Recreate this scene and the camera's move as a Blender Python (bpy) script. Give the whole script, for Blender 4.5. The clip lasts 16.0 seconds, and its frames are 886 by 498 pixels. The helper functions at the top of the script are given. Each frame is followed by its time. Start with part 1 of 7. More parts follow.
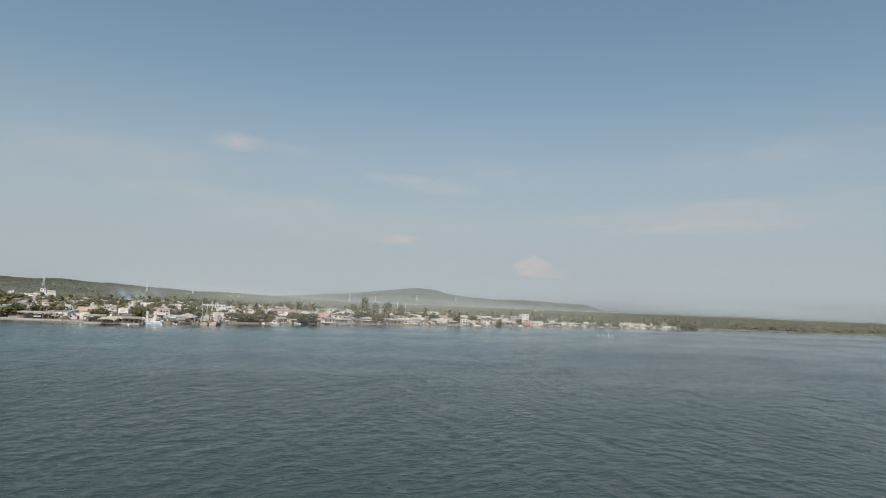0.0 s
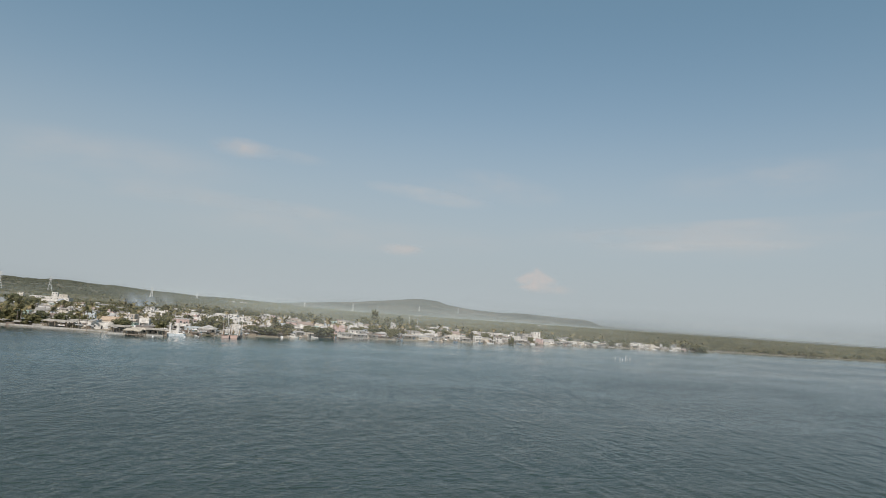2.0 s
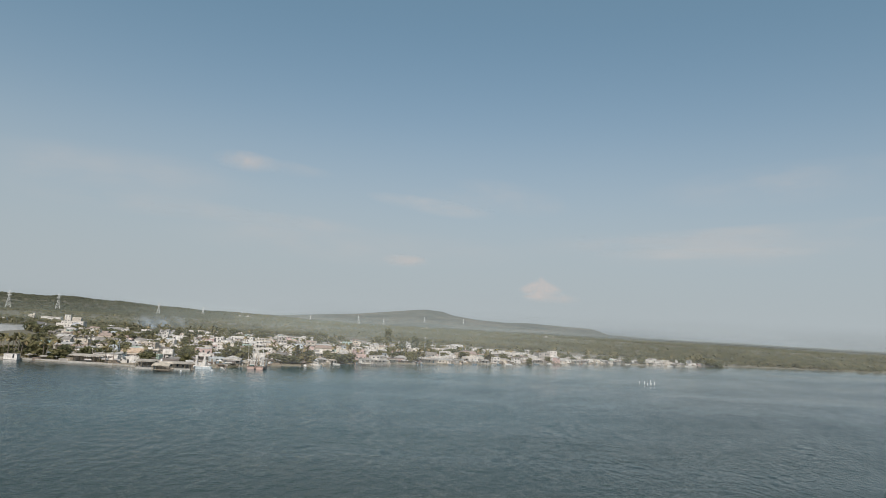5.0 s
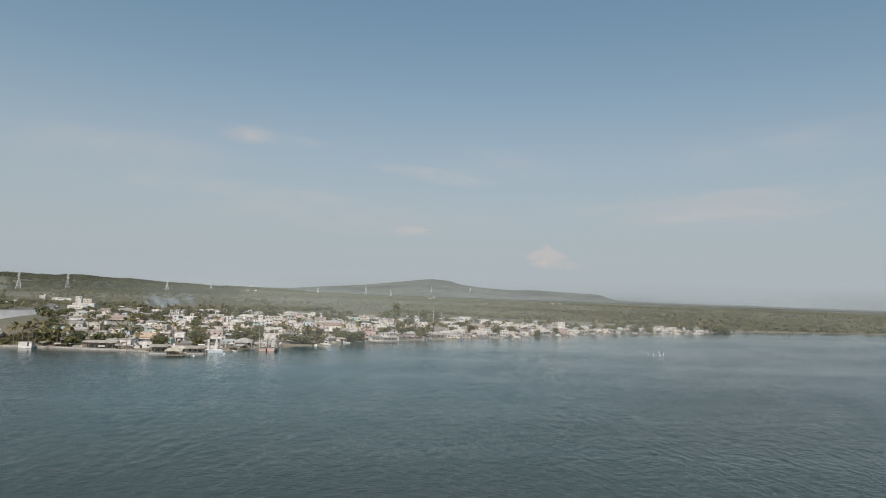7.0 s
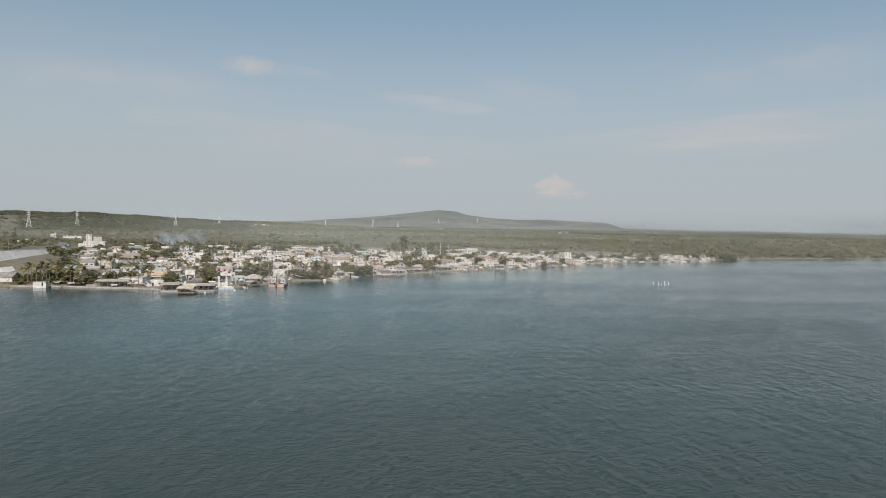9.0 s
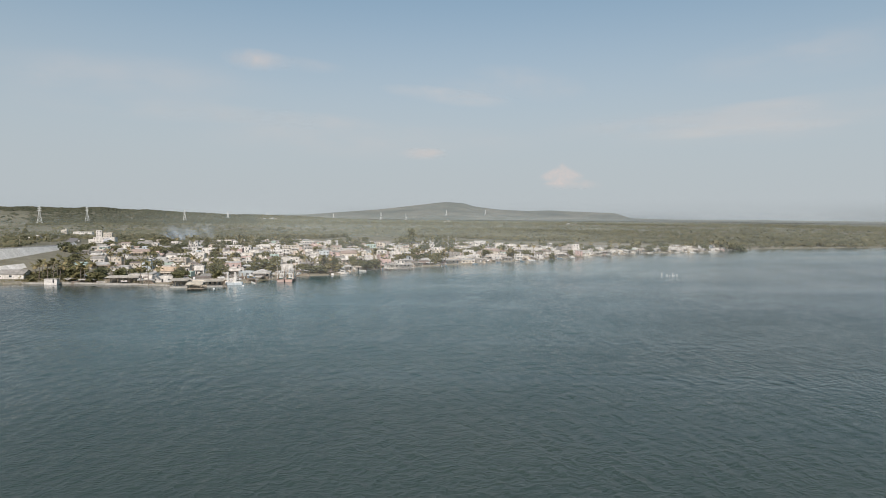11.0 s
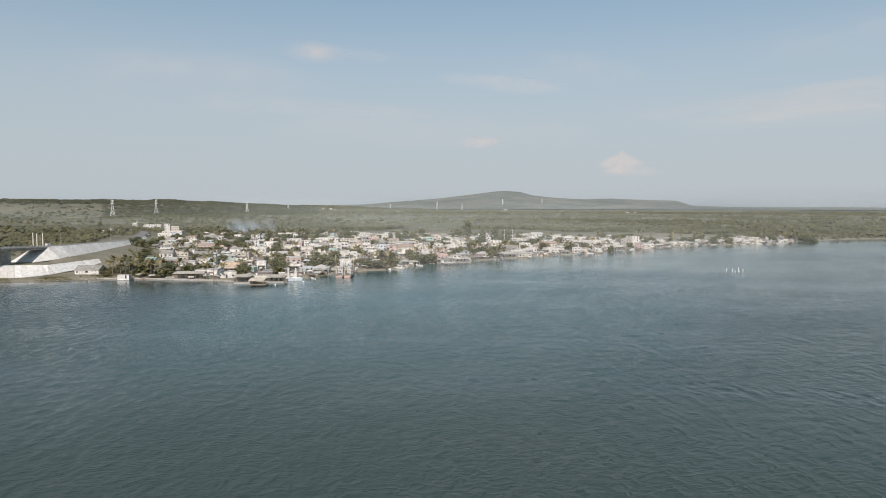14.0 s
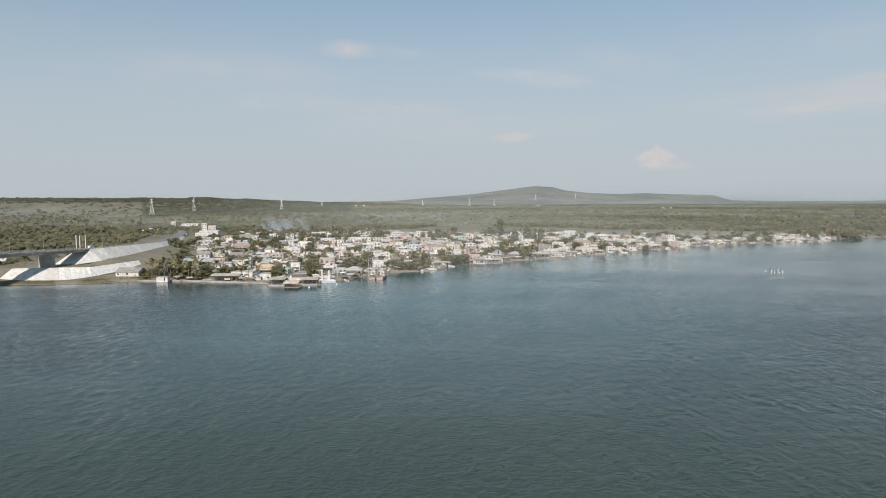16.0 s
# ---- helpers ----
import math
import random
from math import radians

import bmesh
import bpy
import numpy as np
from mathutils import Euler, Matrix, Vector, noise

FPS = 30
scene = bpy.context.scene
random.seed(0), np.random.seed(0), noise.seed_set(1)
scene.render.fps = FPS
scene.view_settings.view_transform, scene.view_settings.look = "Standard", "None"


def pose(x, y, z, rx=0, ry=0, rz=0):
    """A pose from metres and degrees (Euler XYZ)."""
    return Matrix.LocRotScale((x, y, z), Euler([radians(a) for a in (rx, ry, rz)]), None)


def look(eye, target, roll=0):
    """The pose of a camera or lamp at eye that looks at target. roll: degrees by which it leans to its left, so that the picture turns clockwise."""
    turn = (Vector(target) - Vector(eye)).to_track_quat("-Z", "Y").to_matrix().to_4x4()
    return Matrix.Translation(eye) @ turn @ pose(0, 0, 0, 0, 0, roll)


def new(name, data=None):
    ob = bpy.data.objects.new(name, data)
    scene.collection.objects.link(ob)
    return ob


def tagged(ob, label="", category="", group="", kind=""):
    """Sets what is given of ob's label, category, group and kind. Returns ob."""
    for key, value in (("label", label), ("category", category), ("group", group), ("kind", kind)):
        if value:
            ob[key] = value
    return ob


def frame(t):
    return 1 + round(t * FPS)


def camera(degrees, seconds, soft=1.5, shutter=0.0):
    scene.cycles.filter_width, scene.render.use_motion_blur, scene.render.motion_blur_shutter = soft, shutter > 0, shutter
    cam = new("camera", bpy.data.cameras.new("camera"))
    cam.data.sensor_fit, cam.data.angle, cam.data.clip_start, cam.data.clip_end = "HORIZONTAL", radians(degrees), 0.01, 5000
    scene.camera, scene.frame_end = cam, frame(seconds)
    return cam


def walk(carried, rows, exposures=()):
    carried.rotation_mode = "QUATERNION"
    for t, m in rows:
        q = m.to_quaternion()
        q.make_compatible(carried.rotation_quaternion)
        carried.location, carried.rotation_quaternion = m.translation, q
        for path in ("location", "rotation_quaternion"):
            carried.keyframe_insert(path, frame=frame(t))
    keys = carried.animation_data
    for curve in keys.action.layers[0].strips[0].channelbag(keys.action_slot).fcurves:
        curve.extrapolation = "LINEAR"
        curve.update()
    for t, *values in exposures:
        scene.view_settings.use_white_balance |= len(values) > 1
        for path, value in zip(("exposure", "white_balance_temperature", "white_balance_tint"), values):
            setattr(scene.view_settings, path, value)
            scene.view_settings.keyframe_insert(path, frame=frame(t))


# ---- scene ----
# ---------------------------------------------------------------- camera
cam = camera(67.9, 16.0, soft=0.95)


def aim(x, y, z, yaw, pitch, roll):
    """Camera pose from yaw (to the left of +y), pitch (up) and roll, in degrees."""
    a, p = radians(yaw), radians(pitch)
    return look((x, y, z), (x - 100 * math.sin(a) * math.cos(p), y + 100 * math.cos(a) * math.cos(p), z + 100 * math.sin(p)), roll)


walk(cam, [
    (0.0, aim(32.6, 55.9, 16.9, -6.49, 5.02, 2.32)),
    (0.5, aim(29.3, 56.0, 17.7, -6.49, 5.27, 2.79)),
    (1.0, aim(25.9, 55.9, 18.6, -6.44, 5.54, 3.28)),
    (1.5, aim(22.5, 55.6, 19.9, -6.38, 5.74, 3.79)),
    (2.0, aim(19.2, 55.1, 21.5, -6.28, 5.94, 3.96)),
    (2.5, aim(15.9, 54.8, 23.3, -6.22, 6.16, 4.07)),
    (3.0, aim(13.0, 54.8, 25.1, -6.21, 6.28, 4.02)),
    (3.5, aim(10.5, 55.3, 26.9, -6.15, 6.47, 4.06)),
    (4.0, aim(8.2, 56.0, 28.7, -6.09, 6.66, 4.02)),
    (4.2, aim(7.3, 56.2, 29.4, -6.11, 6.72, 3.96)),
    (6.3, aim(2.4, 56.9, 37.6, -5.77, 6.56, 2.30)),
    (6.5, aim(2.5, 56.9, 38.0, -5.77, 6.25, 2.30)),
    (7.0, aim(2.8, 56.7, 38.9, -5.73, 3.92, 1.95)),
    (7.5, aim(3.0, 56.7, 39.6, -5.70, 0.37, 1.64)),
    (8.0, aim(3.0, 56.6, 40.4, -5.63, -1.73, 1.41)),
    (8.5, aim(3.2, 56.5, 40.8, -5.45, -1.98, 1.22)),
    (9.0, aim(3.5, 56.2, 41.0, -5.26, -2.13, 0.98)),
    (11.5, aim(4.1, 55.9, 42.9, -4.24, -3.07, 0.28)),
    (12.0, aim(4.0, 56.2, 43.7, -3.52, -3.28, 0.28)),
    (12.5, aim(3.8, 56.5, 44.5, -2.43, -3.47, 0.26)),
    (13.0, aim(3.7, 56.7, 45.3, -1.39, -3.63, 0.17)),
    (13.5, aim(3.8, 56.7, 46.0, -0.43, -3.77, 0.11)),
    (14.0, aim(3.9, 56.8, 46.8, 0.34, -3.88, 0.03)),
    (14.5, aim(4.0, 57.0, 47.7, 1.09, -4.00, -0.03)),
    (15.0, aim(3.9, 57.2, 48.7, 1.81, -4.11, -0.14)),
    (15.5, aim(4.0, 57.3, 49.8, 2.57, -4.19, -0.21)),
    (16.0, aim(4.1, 57.4, 51.0, 3.17, -4.28, -0.33)),
], exposures=[(0.0, -0.17, 6850, 13), (6.5, -0.18, 6850, 13), (7.5, -0.19, 6880, 14), (9.0, -0.11, 6950, 15), (16.0, 0.06, 6850, 15)])

# ---------------------------------------------------------------- world and sun
SUN_FROM = Vector((-0.14, -0.75, 0.65)).normalized()      # towards the sun
world = bpy.data.worlds.new("sky")
scene.world = world
world.use_nodes = True
wn = world.node_tree.nodes
wl = world.node_tree.links
sky = wn.new("ShaderNodeTexSky")
sky.sky_type = "NISHITA"
sky.sun_disc = False
sky.sun_elevation = math.asin(SUN_FROM.z)
sky.sun_rotation = math.atan2(SUN_FROM.x, SUN_FROM.y)
sky.altitude = 30
sky.air_density = 1.0
sky.dust_density = 0.3
sky.ozone_density = 1.1
wn["Background"].inputs["Strength"].default_value = 0.10
veil = wn.new("ShaderNodeMix")                    # thin high haze over the whole sky
veil.data_type = "RGBA"
veil.inputs["Factor"].default_value = 0.30
veil.inputs["B"].default_value = (2.02, 4.62, 5.72, 1)
wl.new(sky.outputs["Color"], veil.inputs["A"])
way_up = wn.new("ShaderNodeTexCoord")             # moist air: thickest along the horizon, gone twenty-five degrees up
split = wn.new("ShaderNodeSeparateXYZ")
wl.new(way_up.outputs["Generated"], split.inputs["Vector"])
thick = wn.new("ShaderNodeValToRGB")
thick.color_ramp.interpolation = "B_SPLINE"
for k, (at_z, amount) in enumerate(((0.0, 0.96), (0.09, 0.92), (0.19, 0.60), (0.30, 0.14), (0.43, 0.0))):
    stop = thick.color_ramp.elements[k] if k < 2 else thick.color_ramp.elements.new(at_z)
    stop.position = at_z
    stop.color = (amount, amount, amount, 1)
wl.new(split.outputs["Z"], thick.inputs["Fac"])
moist = wn.new("ShaderNodeMix")
moist.data_type = "RGBA"
moist.inputs["B"].default_value = (4.26, 5.08, 5.64, 1)
wl.new(thick.outputs["Color"], moist.inputs["Factor"])
wl.new(veil.outputs["Result"], moist.inputs["A"])
wl.new(moist.outputs["Result"], wn["Background"].inputs["Color"])

sun_data = bpy.data.lights.new("sun", "SUN")
sun_data.energy = 4.6
sun_data.angle = radians(0.6)
sun_data.color = (1.0, 0.97, 0.93)
sun = new("sun", sun_data)
sun.matrix_world = look(SUN_FROM * 50, (0, 0, 0))

# ---------------------------------------------------------------- materials


def nodes_of(name, rough=0.8, metal=0.0):
    m = bpy.data.materials.new(name)
    m.use_nodes = True
    nt = m.node_tree
    b = nt.nodes["Principled BSDF"]
    b.inputs["Roughness"].default_value = rough
    b.inputs["Metallic"].default_value = metal
    return m, nt, b


def noise_node(nt, scale, detail=4.0, rough=0.55, coord="Object", stretch=None):
    tc = nt.nodes.new("ShaderNodeTexCoord")
    n = nt.nodes.new("ShaderNodeTexNoise")
    n.inputs["Scale"].default_value = scale
    n.inputs["Detail"].default_value = detail
    n.inputs["Roughness"].default_value = rough
    if stretch:
        mp = nt.nodes.new("ShaderNodeMapping")
        if len(stretch) > 3:                          # turned and drawn out along its own axis
            mp.vector_type = "TEXTURE"
            mp.inputs["Rotation"].default_value = (0, 0, radians(stretch[3]))
        mp.inputs["Scale"].default_value = stretch[:3]
        nt.links.new(tc.outputs[coord], mp.inputs["Vector"])
        nt.links.new(mp.outputs["Vector"], n.inputs["Vector"])
    else:
        nt.links.new(tc.outputs[coord], n.inputs["Vector"])
    return n


def ramp_node(nt, fac, stops):
    r = nt.nodes.new("ShaderNodeValToRGB")
    while len(r.color_ramp.elements) < len(stops):
        r.color_ramp.elements.new(0.5)
    for e, (p, c) in zip(r.color_ramp.elements, stops):
        e.position = p
        e.color = (*c, 1)
    nt.links.new(fac, r.inputs["Fac"])
    return r


def mix_node(nt, kind, fac, a, b):
    m = nt.nodes.new("ShaderNodeMix")
    m.data_type = "RGBA"
    m.blend_type = kind
    for sock, v in ((m.inputs["Factor"], fac), (m.inputs["A"], a), (m.inputs["B"], b)):
        if hasattr(v, "is_output"):
            nt.links.new(v, sock)
        elif isinstance(v, (int, float)):
            sock.default_value = v
        else:
            sock.default_value = (*v, 1)
    return m.outputs["Result"]


def bump_to(nt, b, height, strength=0.4, distance=0.05):
    bu = nt.nodes.new("ShaderNodeBump")
    bu.inputs["Strength"].default_value = strength
    bu.inputs["Distance"].default_value = distance
    nt.links.new(height, bu.inputs["Height"])
    nt.links.new(bu.outputs["Normal"], b.inputs["Normal"])
    return bu


def scaled(c, k):
    return tuple(v * k for v in c)


def painted(name, c, stain=0.45, rough=0.85):
    """Weathered paint or plaster: streaked stains, blotches and a small shift from house to house."""
    m, nt, b = nodes_of(name, rough)
    big = noise_node(nt, 0.35, 5, 0.65)
    streak = noise_node(nt, 1.2, 4, 0.6, stretch=(1.0, 1.0, 0.15))
    r1 = ramp_node(nt, big.outputs["Fac"], [(0.3, scaled(c, 1 - stain)), (0.62, c)])
    r2 = ramp_node(nt, streak.outputs["Fac"], [(0.32, (0.62, 0.58, 0.53)), (0.6, (1, 1, 1))])
    col = mix_node(nt, "MULTIPLY", 0.55, r1.outputs["Color"], r2.outputs["Color"])
    oi = nt.nodes.new("ShaderNodeObjectInfo")
    r3 = ramp_node(nt, oi.outputs["Random"], [(0.0, (0.84, 0.83, 0.81)), (1.0, (1, 1, 1))])
    col = mix_node(nt, "MULTIPLY", 1.0, col, r3.outputs["Color"])
    nt.links.new(col, b.inputs["Base Color"])
    bump_to(nt, b, noise_node(nt, 6, 4).outputs["Fac"], 0.3, 0.02)
    return m


def plain(name, c, rough=0.6, metal=0.0, vary=0.25, scale=2.0):
    m, nt, b = nodes_of(name, rough, metal)
    n = noise_node(nt, scale, 5, 0.6)
    r = ramp_node(nt, n.outputs["Fac"], [(0.3, scaled(c, 1 - vary)), (0.7, scaled(c, 1 + vary * 0.3))])
    nt.links.new(r.outputs["Color"], b.inputs["Base Color"])
    bump_to(nt, b, n.outputs["Fac"], 0.2, 0.02)
    return m


def leafy(name, dark, light, warm, through_light=0.28):
    """Foliage: tone by leaf clump and by tree, a little light let through."""
    m, nt, b = nodes_of(name, 0.75)
    geo = nt.nodes.new("ShaderNodeNewGeometry")
    r = ramp_node(nt, geo.outputs["Random Per Island"], [(0.0, dark), (0.55, light), (1.0, warm)])
    big = noise_node(nt, 0.02, 4, 0.6)
    r2 = ramp_node(nt, big.outputs["Fac"], [(0.35, (0.72, 0.74, 0.7)), (0.65, (1.12, 1.1, 1.0))])
    col = mix_node(nt, "MULTIPLY", 1.0, r.outputs["Color"], r2.outputs["Color"])
    oi = nt.nodes.new("ShaderNodeObjectInfo")
    r3 = ramp_node(nt, oi.outputs["Random"], [(0.0, (0.75, 0.8, 0.75)), (1.0, (1.15, 1.08, 0.95))])
    col = mix_node(nt, "MULTIPLY", 1.0, col, r3.outputs["Color"])
    out = nt.nodes["Material Output"]
    dif = nt.nodes.new("ShaderNodeBsdfDiffuse")
    tr = nt.nodes.new("ShaderNodeBsdfTranslucent")
    mx = nt.nodes.new("ShaderNodeMixShader")
    mx.inputs["Fac"].default_value = through_light
    nt.links.new(col, dif.inputs["Color"])
    nt.links.new(col, tr.inputs["Color"])
    nt.links.new(dif.outputs["BSDF"], mx.inputs[1])
    nt.links.new(tr.outputs["BSDF"], mx.inputs[2])
    nt.links.new(mx.outputs["Shader"], out.inputs["Surface"])
    nt.nodes.remove(b)
    return m


WALLS = {
    "white": painted("white_plaster", (0.83, 0.80, 0.755), 0.5),
    "cream": painted("cream_plaster", (0.75, 0.69, 0.60), 0.5),
    "pink": painted("pink_plaster", (0.67, 0.51, 0.47)),
    "peach": painted("peach_plaster", (0.71, 0.60, 0.50)),
    "yellow": painted("yellow_plaster", (0.68, 0.60, 0.44)),
    "blue": painted("pale_blue_plaster", (0.57, 0.63, 0.66)),
    "mint": painted("mint_plaster", (0.50, 0.64, 0.58)),
    "grey": painted("grey_block", (0.48, 0.46, 0.43)),
    "tan": painted("tan_plaster", (0.56, 0.50, 0.43)),
}
ROOFS = {
    "slab": painted("roof_slab", (0.52, 0.48, 0.43), 0.5),
    "tile": painted("clay_tile", (0.42, 0.33, 0.28), 0.4),
    "rust": painted("rusted_sheet", (0.30, 0.24, 0.20), 0.5, 0.6),
    "sheet": painted("metal_sheet", (0.63, 0.60, 0.56), 0.5, 0.6),
    "orange": painted("orange_sheet", (0.62, 0.47, 0.34), 0.35, 0.7),
    "fibre": painted("fibre_cement_sheet", (0.36, 0.34, 0.31), 0.45),
    "mint": painted("mint_sheet", (0.45, 0.60, 0.55), 0.3, 0.6),
}
CONCRETE = painted("concrete", (0.46, 0.45, 0.42), 0.4)
PALE_CONCRETE = painted("pale_concrete", (0.82, 0.79, 0.74), 0.28)
# near black: shade inside openings put in as plate colour; also on doors, crates
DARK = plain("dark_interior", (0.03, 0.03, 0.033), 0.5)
WOOD = plain("weathered_wood", (0.30, 0.25, 0.19), 0.85, 0, 0.45, 3)
WEATHERED = painted("weathered_sheet", (0.55, 0.50, 0.43), 0.45)
BLEACHED = plain("bleached_thatch", (0.52, 0.46, 0.37), 0.95, 0, 0.35, 2.0)
BARK = plain("bark", (0.16, 0.12, 0.085), 0.9, 0, 0.4, 4)
PALM_BARK = plain("palm_bark", (0.24, 0.20, 0.16), 0.9, 0, 0.35, 4)
THATCH = plain("palm_thatch", (0.26, 0.20, 0.13), 0.95, 0, 0.45, 2.5)
STEEL = plain("galvanised_steel", (0.66, 0.67, 0.66), 0.55, 0.0, 0.2, 1.0)
ASPHALT = plain("asphalt", (0.20, 0.185, 0.175), 0.9, 0, 0.3, 0.5)
TANK_BLACK = plain("black_plastic", (0.03, 0.03, 0.03), 0.5)
TANK_WHITE = plain("white_plastic", (0.75, 0.75, 0.74), 0.5)
HULL_RED = painted("hull_paint", (0.56, 0.42, 0.37), 0.4, 0.5)
WHITE_GLOSS = painted("boat_white", (0.78, 0.76, 0.72), 0.3, 0.4)
BLUE_PAINT = plain("blue_paint", (0.22, 0.31, 0.37), 0.6)
LEAF = leafy("broad_leaf", (0.150, 0.157, 0.098), (0.235, 0.233, 0.146), (0.290, 0.270, 0.172), 0.42)
LEAF_DRY = leafy("dry_leaf", (0.185, 0.180, 0.110), (0.270, 0.256, 0.156), (0.35, 0.315, 0.205), 0.4)
PALM_LEAF = leafy("palm_leaf", (0.178, 0.168, 0.106), (0.262, 0.243, 0.156), (0.35, 0.31, 0.205), 0.40)
DRY_FROND = leafy("dead_frond", (0.24, 0.20, 0.135), (0.33, 0.275, 0.19), (0.42, 0.36, 0.26), 0.3)
DRY_GRASS = leafy("dry_grass", (0.24, 0.205, 0.135), (0.32, 0.275, 0.185), (0.40, 0.345, 0.24), 0.3)
SCRUB = leafy("scrub_leaf", (0.100, 0.110, 0.086), (0.136, 0.141, 0.109), (0.176, 0.166, 0.124), 0.3)

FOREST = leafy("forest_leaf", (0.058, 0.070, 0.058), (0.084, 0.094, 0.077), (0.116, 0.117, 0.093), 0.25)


def glass_mat():
    m, nt, b = nodes_of("window_glass", 0.15)
    b.inputs["Base Color"].default_value = (0.035, 0.042, 0.05, 1)
    b.inputs["Specular IOR Level"].default_value = 0.6
    n = noise_node(nt, 3.0)
    r = ramp_node(nt, n.outputs["Fac"], [(0.3, (0.08, 0.08, 0.08)), (0.7, (0.3, 0.3, 0.3))])
    nt.links.new(r.outputs["Color"], b.inputs["Roughness"])
    return m


GLASS = glass_mat()


def math_node(nt, op, a, b):
    m = nt.nodes.new("ShaderNodeMath")
    m.operation = op
    for sock, v in zip(m.inputs, (a, b)):
        if isinstance(v, (int, float)):
            sock.default_value = v
        else:
            nt.links.new(v, sock)
    return m.outputs[0]


def water_mat():
    """Silty lagoon water: sharp-crested chop in crossing trains, ruffled by gusts between calmer lanes."""
    m, nt, b = nodes_of("lagoon_water", 0.3)
    b.inputs["IOR"].default_value = 1.33
    b.inputs["Specular IOR Level"].default_value = 0.55
    b.distribution = "MULTI_GGX"
    silt = noise_node(nt, 0.008, 5, 0.6)
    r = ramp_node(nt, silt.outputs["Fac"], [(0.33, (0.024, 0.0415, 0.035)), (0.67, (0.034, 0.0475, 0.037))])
    bluer = ramp_node(nt, silt.outputs["Fac"], [(0.33, (0.018, 0.040, 0.045)), (0.67, (0.026, 0.047, 0.049))])
    near = nt.nodes.new("ShaderNodeAttribute")                                   # tone fitted to the view: browner near the camera, bluer farther off
    near.attribute_name = "camera_nearness"
    deep = mix_node(nt, "MIX", near.outputs["Fac"], bluer.outputs["Color"], r.outputs["Color"])
    shore_tint = nt.nodes.new("ShaderNodeAttribute")                                  # paler turquoise base colour inshore, standing in for reflected sky
    shore_tint.attribute_name = "shore_tint"
    nt.links.new(mix_node(nt, "MIX", shore_tint.outputs["Fac"], deep, (0.056, 0.110, 0.117)), b.inputs["Base Color"])
    lanes = noise_node(nt, 0.010, 4, 0.55, stretch=(5.5, 1.0, 1.0, 10))          # long lanes along the shore
    gusts = noise_node(nt, 0.022, 4, 0.6, stretch=(2.4, 1.0, 1.0, 60))           # cat's paws down the wind
    wind = math_node(nt, "ADD", math_node(nt, "MULTIPLY", lanes.outputs["Fac"], 0.55), math_node(nt, "MULTIPLY", gusts.outputs["Fac"], 0.45))

    def crests(scale, detail, stretch):
        n = noise_node(nt, scale, detail, 0.6, stretch=stretch)
        n.noise_type = "RIDGED_MULTIFRACTAL"
        n.inputs["Offset"].default_value = 0.9
        n.inputs["Gain"].default_value = 1.6
        n.inputs["Distortion"].default_value = 0.35
        return n.outputs["Fac"]
    sharp = math_node(nt, "ADD", math_node(nt, "MULTIPLY", crests(0.30, 3, (1.9, 1.0, 1.0, 82)), 0.55),
                      math_node(nt, "MULTIPLY", crests(0.62, 3, (1.7, 1.0, 1.0, 20)), 0.32))
    soft = math_node(nt, "ADD", math_node(nt, "MULTIPLY", noise_node(nt, 0.45, 3, 0.55, stretch=(1.8, 1.0, 1.0, 75)).outputs["Fac"], 0.9),
                     math_node(nt, "MULTIPLY", noise_node(nt, 2.6, 4, 0.65, stretch=(1.6, 1.0, 1.0, 48)).outputs["Fac"], 0.62))
    swell = math_node(nt, "MULTIPLY", noise_node(nt, 0.16, 3, 0.55, stretch=(1.9, 1.0, 1.0, 100)).outputs["Fac"], 2.0)
    chop = math_node(nt, "ADD", math_node(nt, "MULTIPLY", sharp, near.outputs["Fac"]), math_node(nt, "ADD", soft, swell))
    bu = bump_to(nt, b, chop, 0.5, 1.0)
    open_w = nt.nodes.new("ShaderNodeAttribute")
    open_w.attribute_name = "open_water"
    slick = nt.nodes.new("ShaderNodeMapRange")                                   # long slicks where the ripples lie down
    slick.interpolation_type = "SMOOTHSTEP"
    for socket, v in (("From Min", 0.50), ("From Max", 0.66), ("To Min", 1.08), ("To Max", 0.50)):
        slick.inputs[socket].default_value = v
    nt.links.new(noise_node(nt, 0.017, 4, 0.6, stretch=(9.0, 1.0, 1.0, -8)).outputs["Fac"], slick.inputs["Value"])
    nt.links.new(math_node(nt, "MULTIPLY", open_w.outputs["Fac"], slick.outputs["Result"]), bu.inputs["Strength"])
    fine = nt.nodes.new("ShaderNodeAttribute")                                   # ripples too fine to be waves of their own
    fine.attribute_name = "ripple"
    ruffle = nt.nodes.new("ShaderNodeMapRange")
    ruffle.interpolation_type = "SMOOTHSTEP"
    for socket, v in (("From Min", 0.36), ("From Max", 0.64), ("To Min", 0.60), ("To Max", 1.30)):
        ruffle.inputs[socket].default_value = v
    nt.links.new(wind, ruffle.inputs["Value"])
    nt.links.new(math_node(nt, "MULTIPLY", ruffle.outputs["Result"], fine.outputs["Fac"]), b.inputs["Roughness"])
    return m


WATER = water_mat()


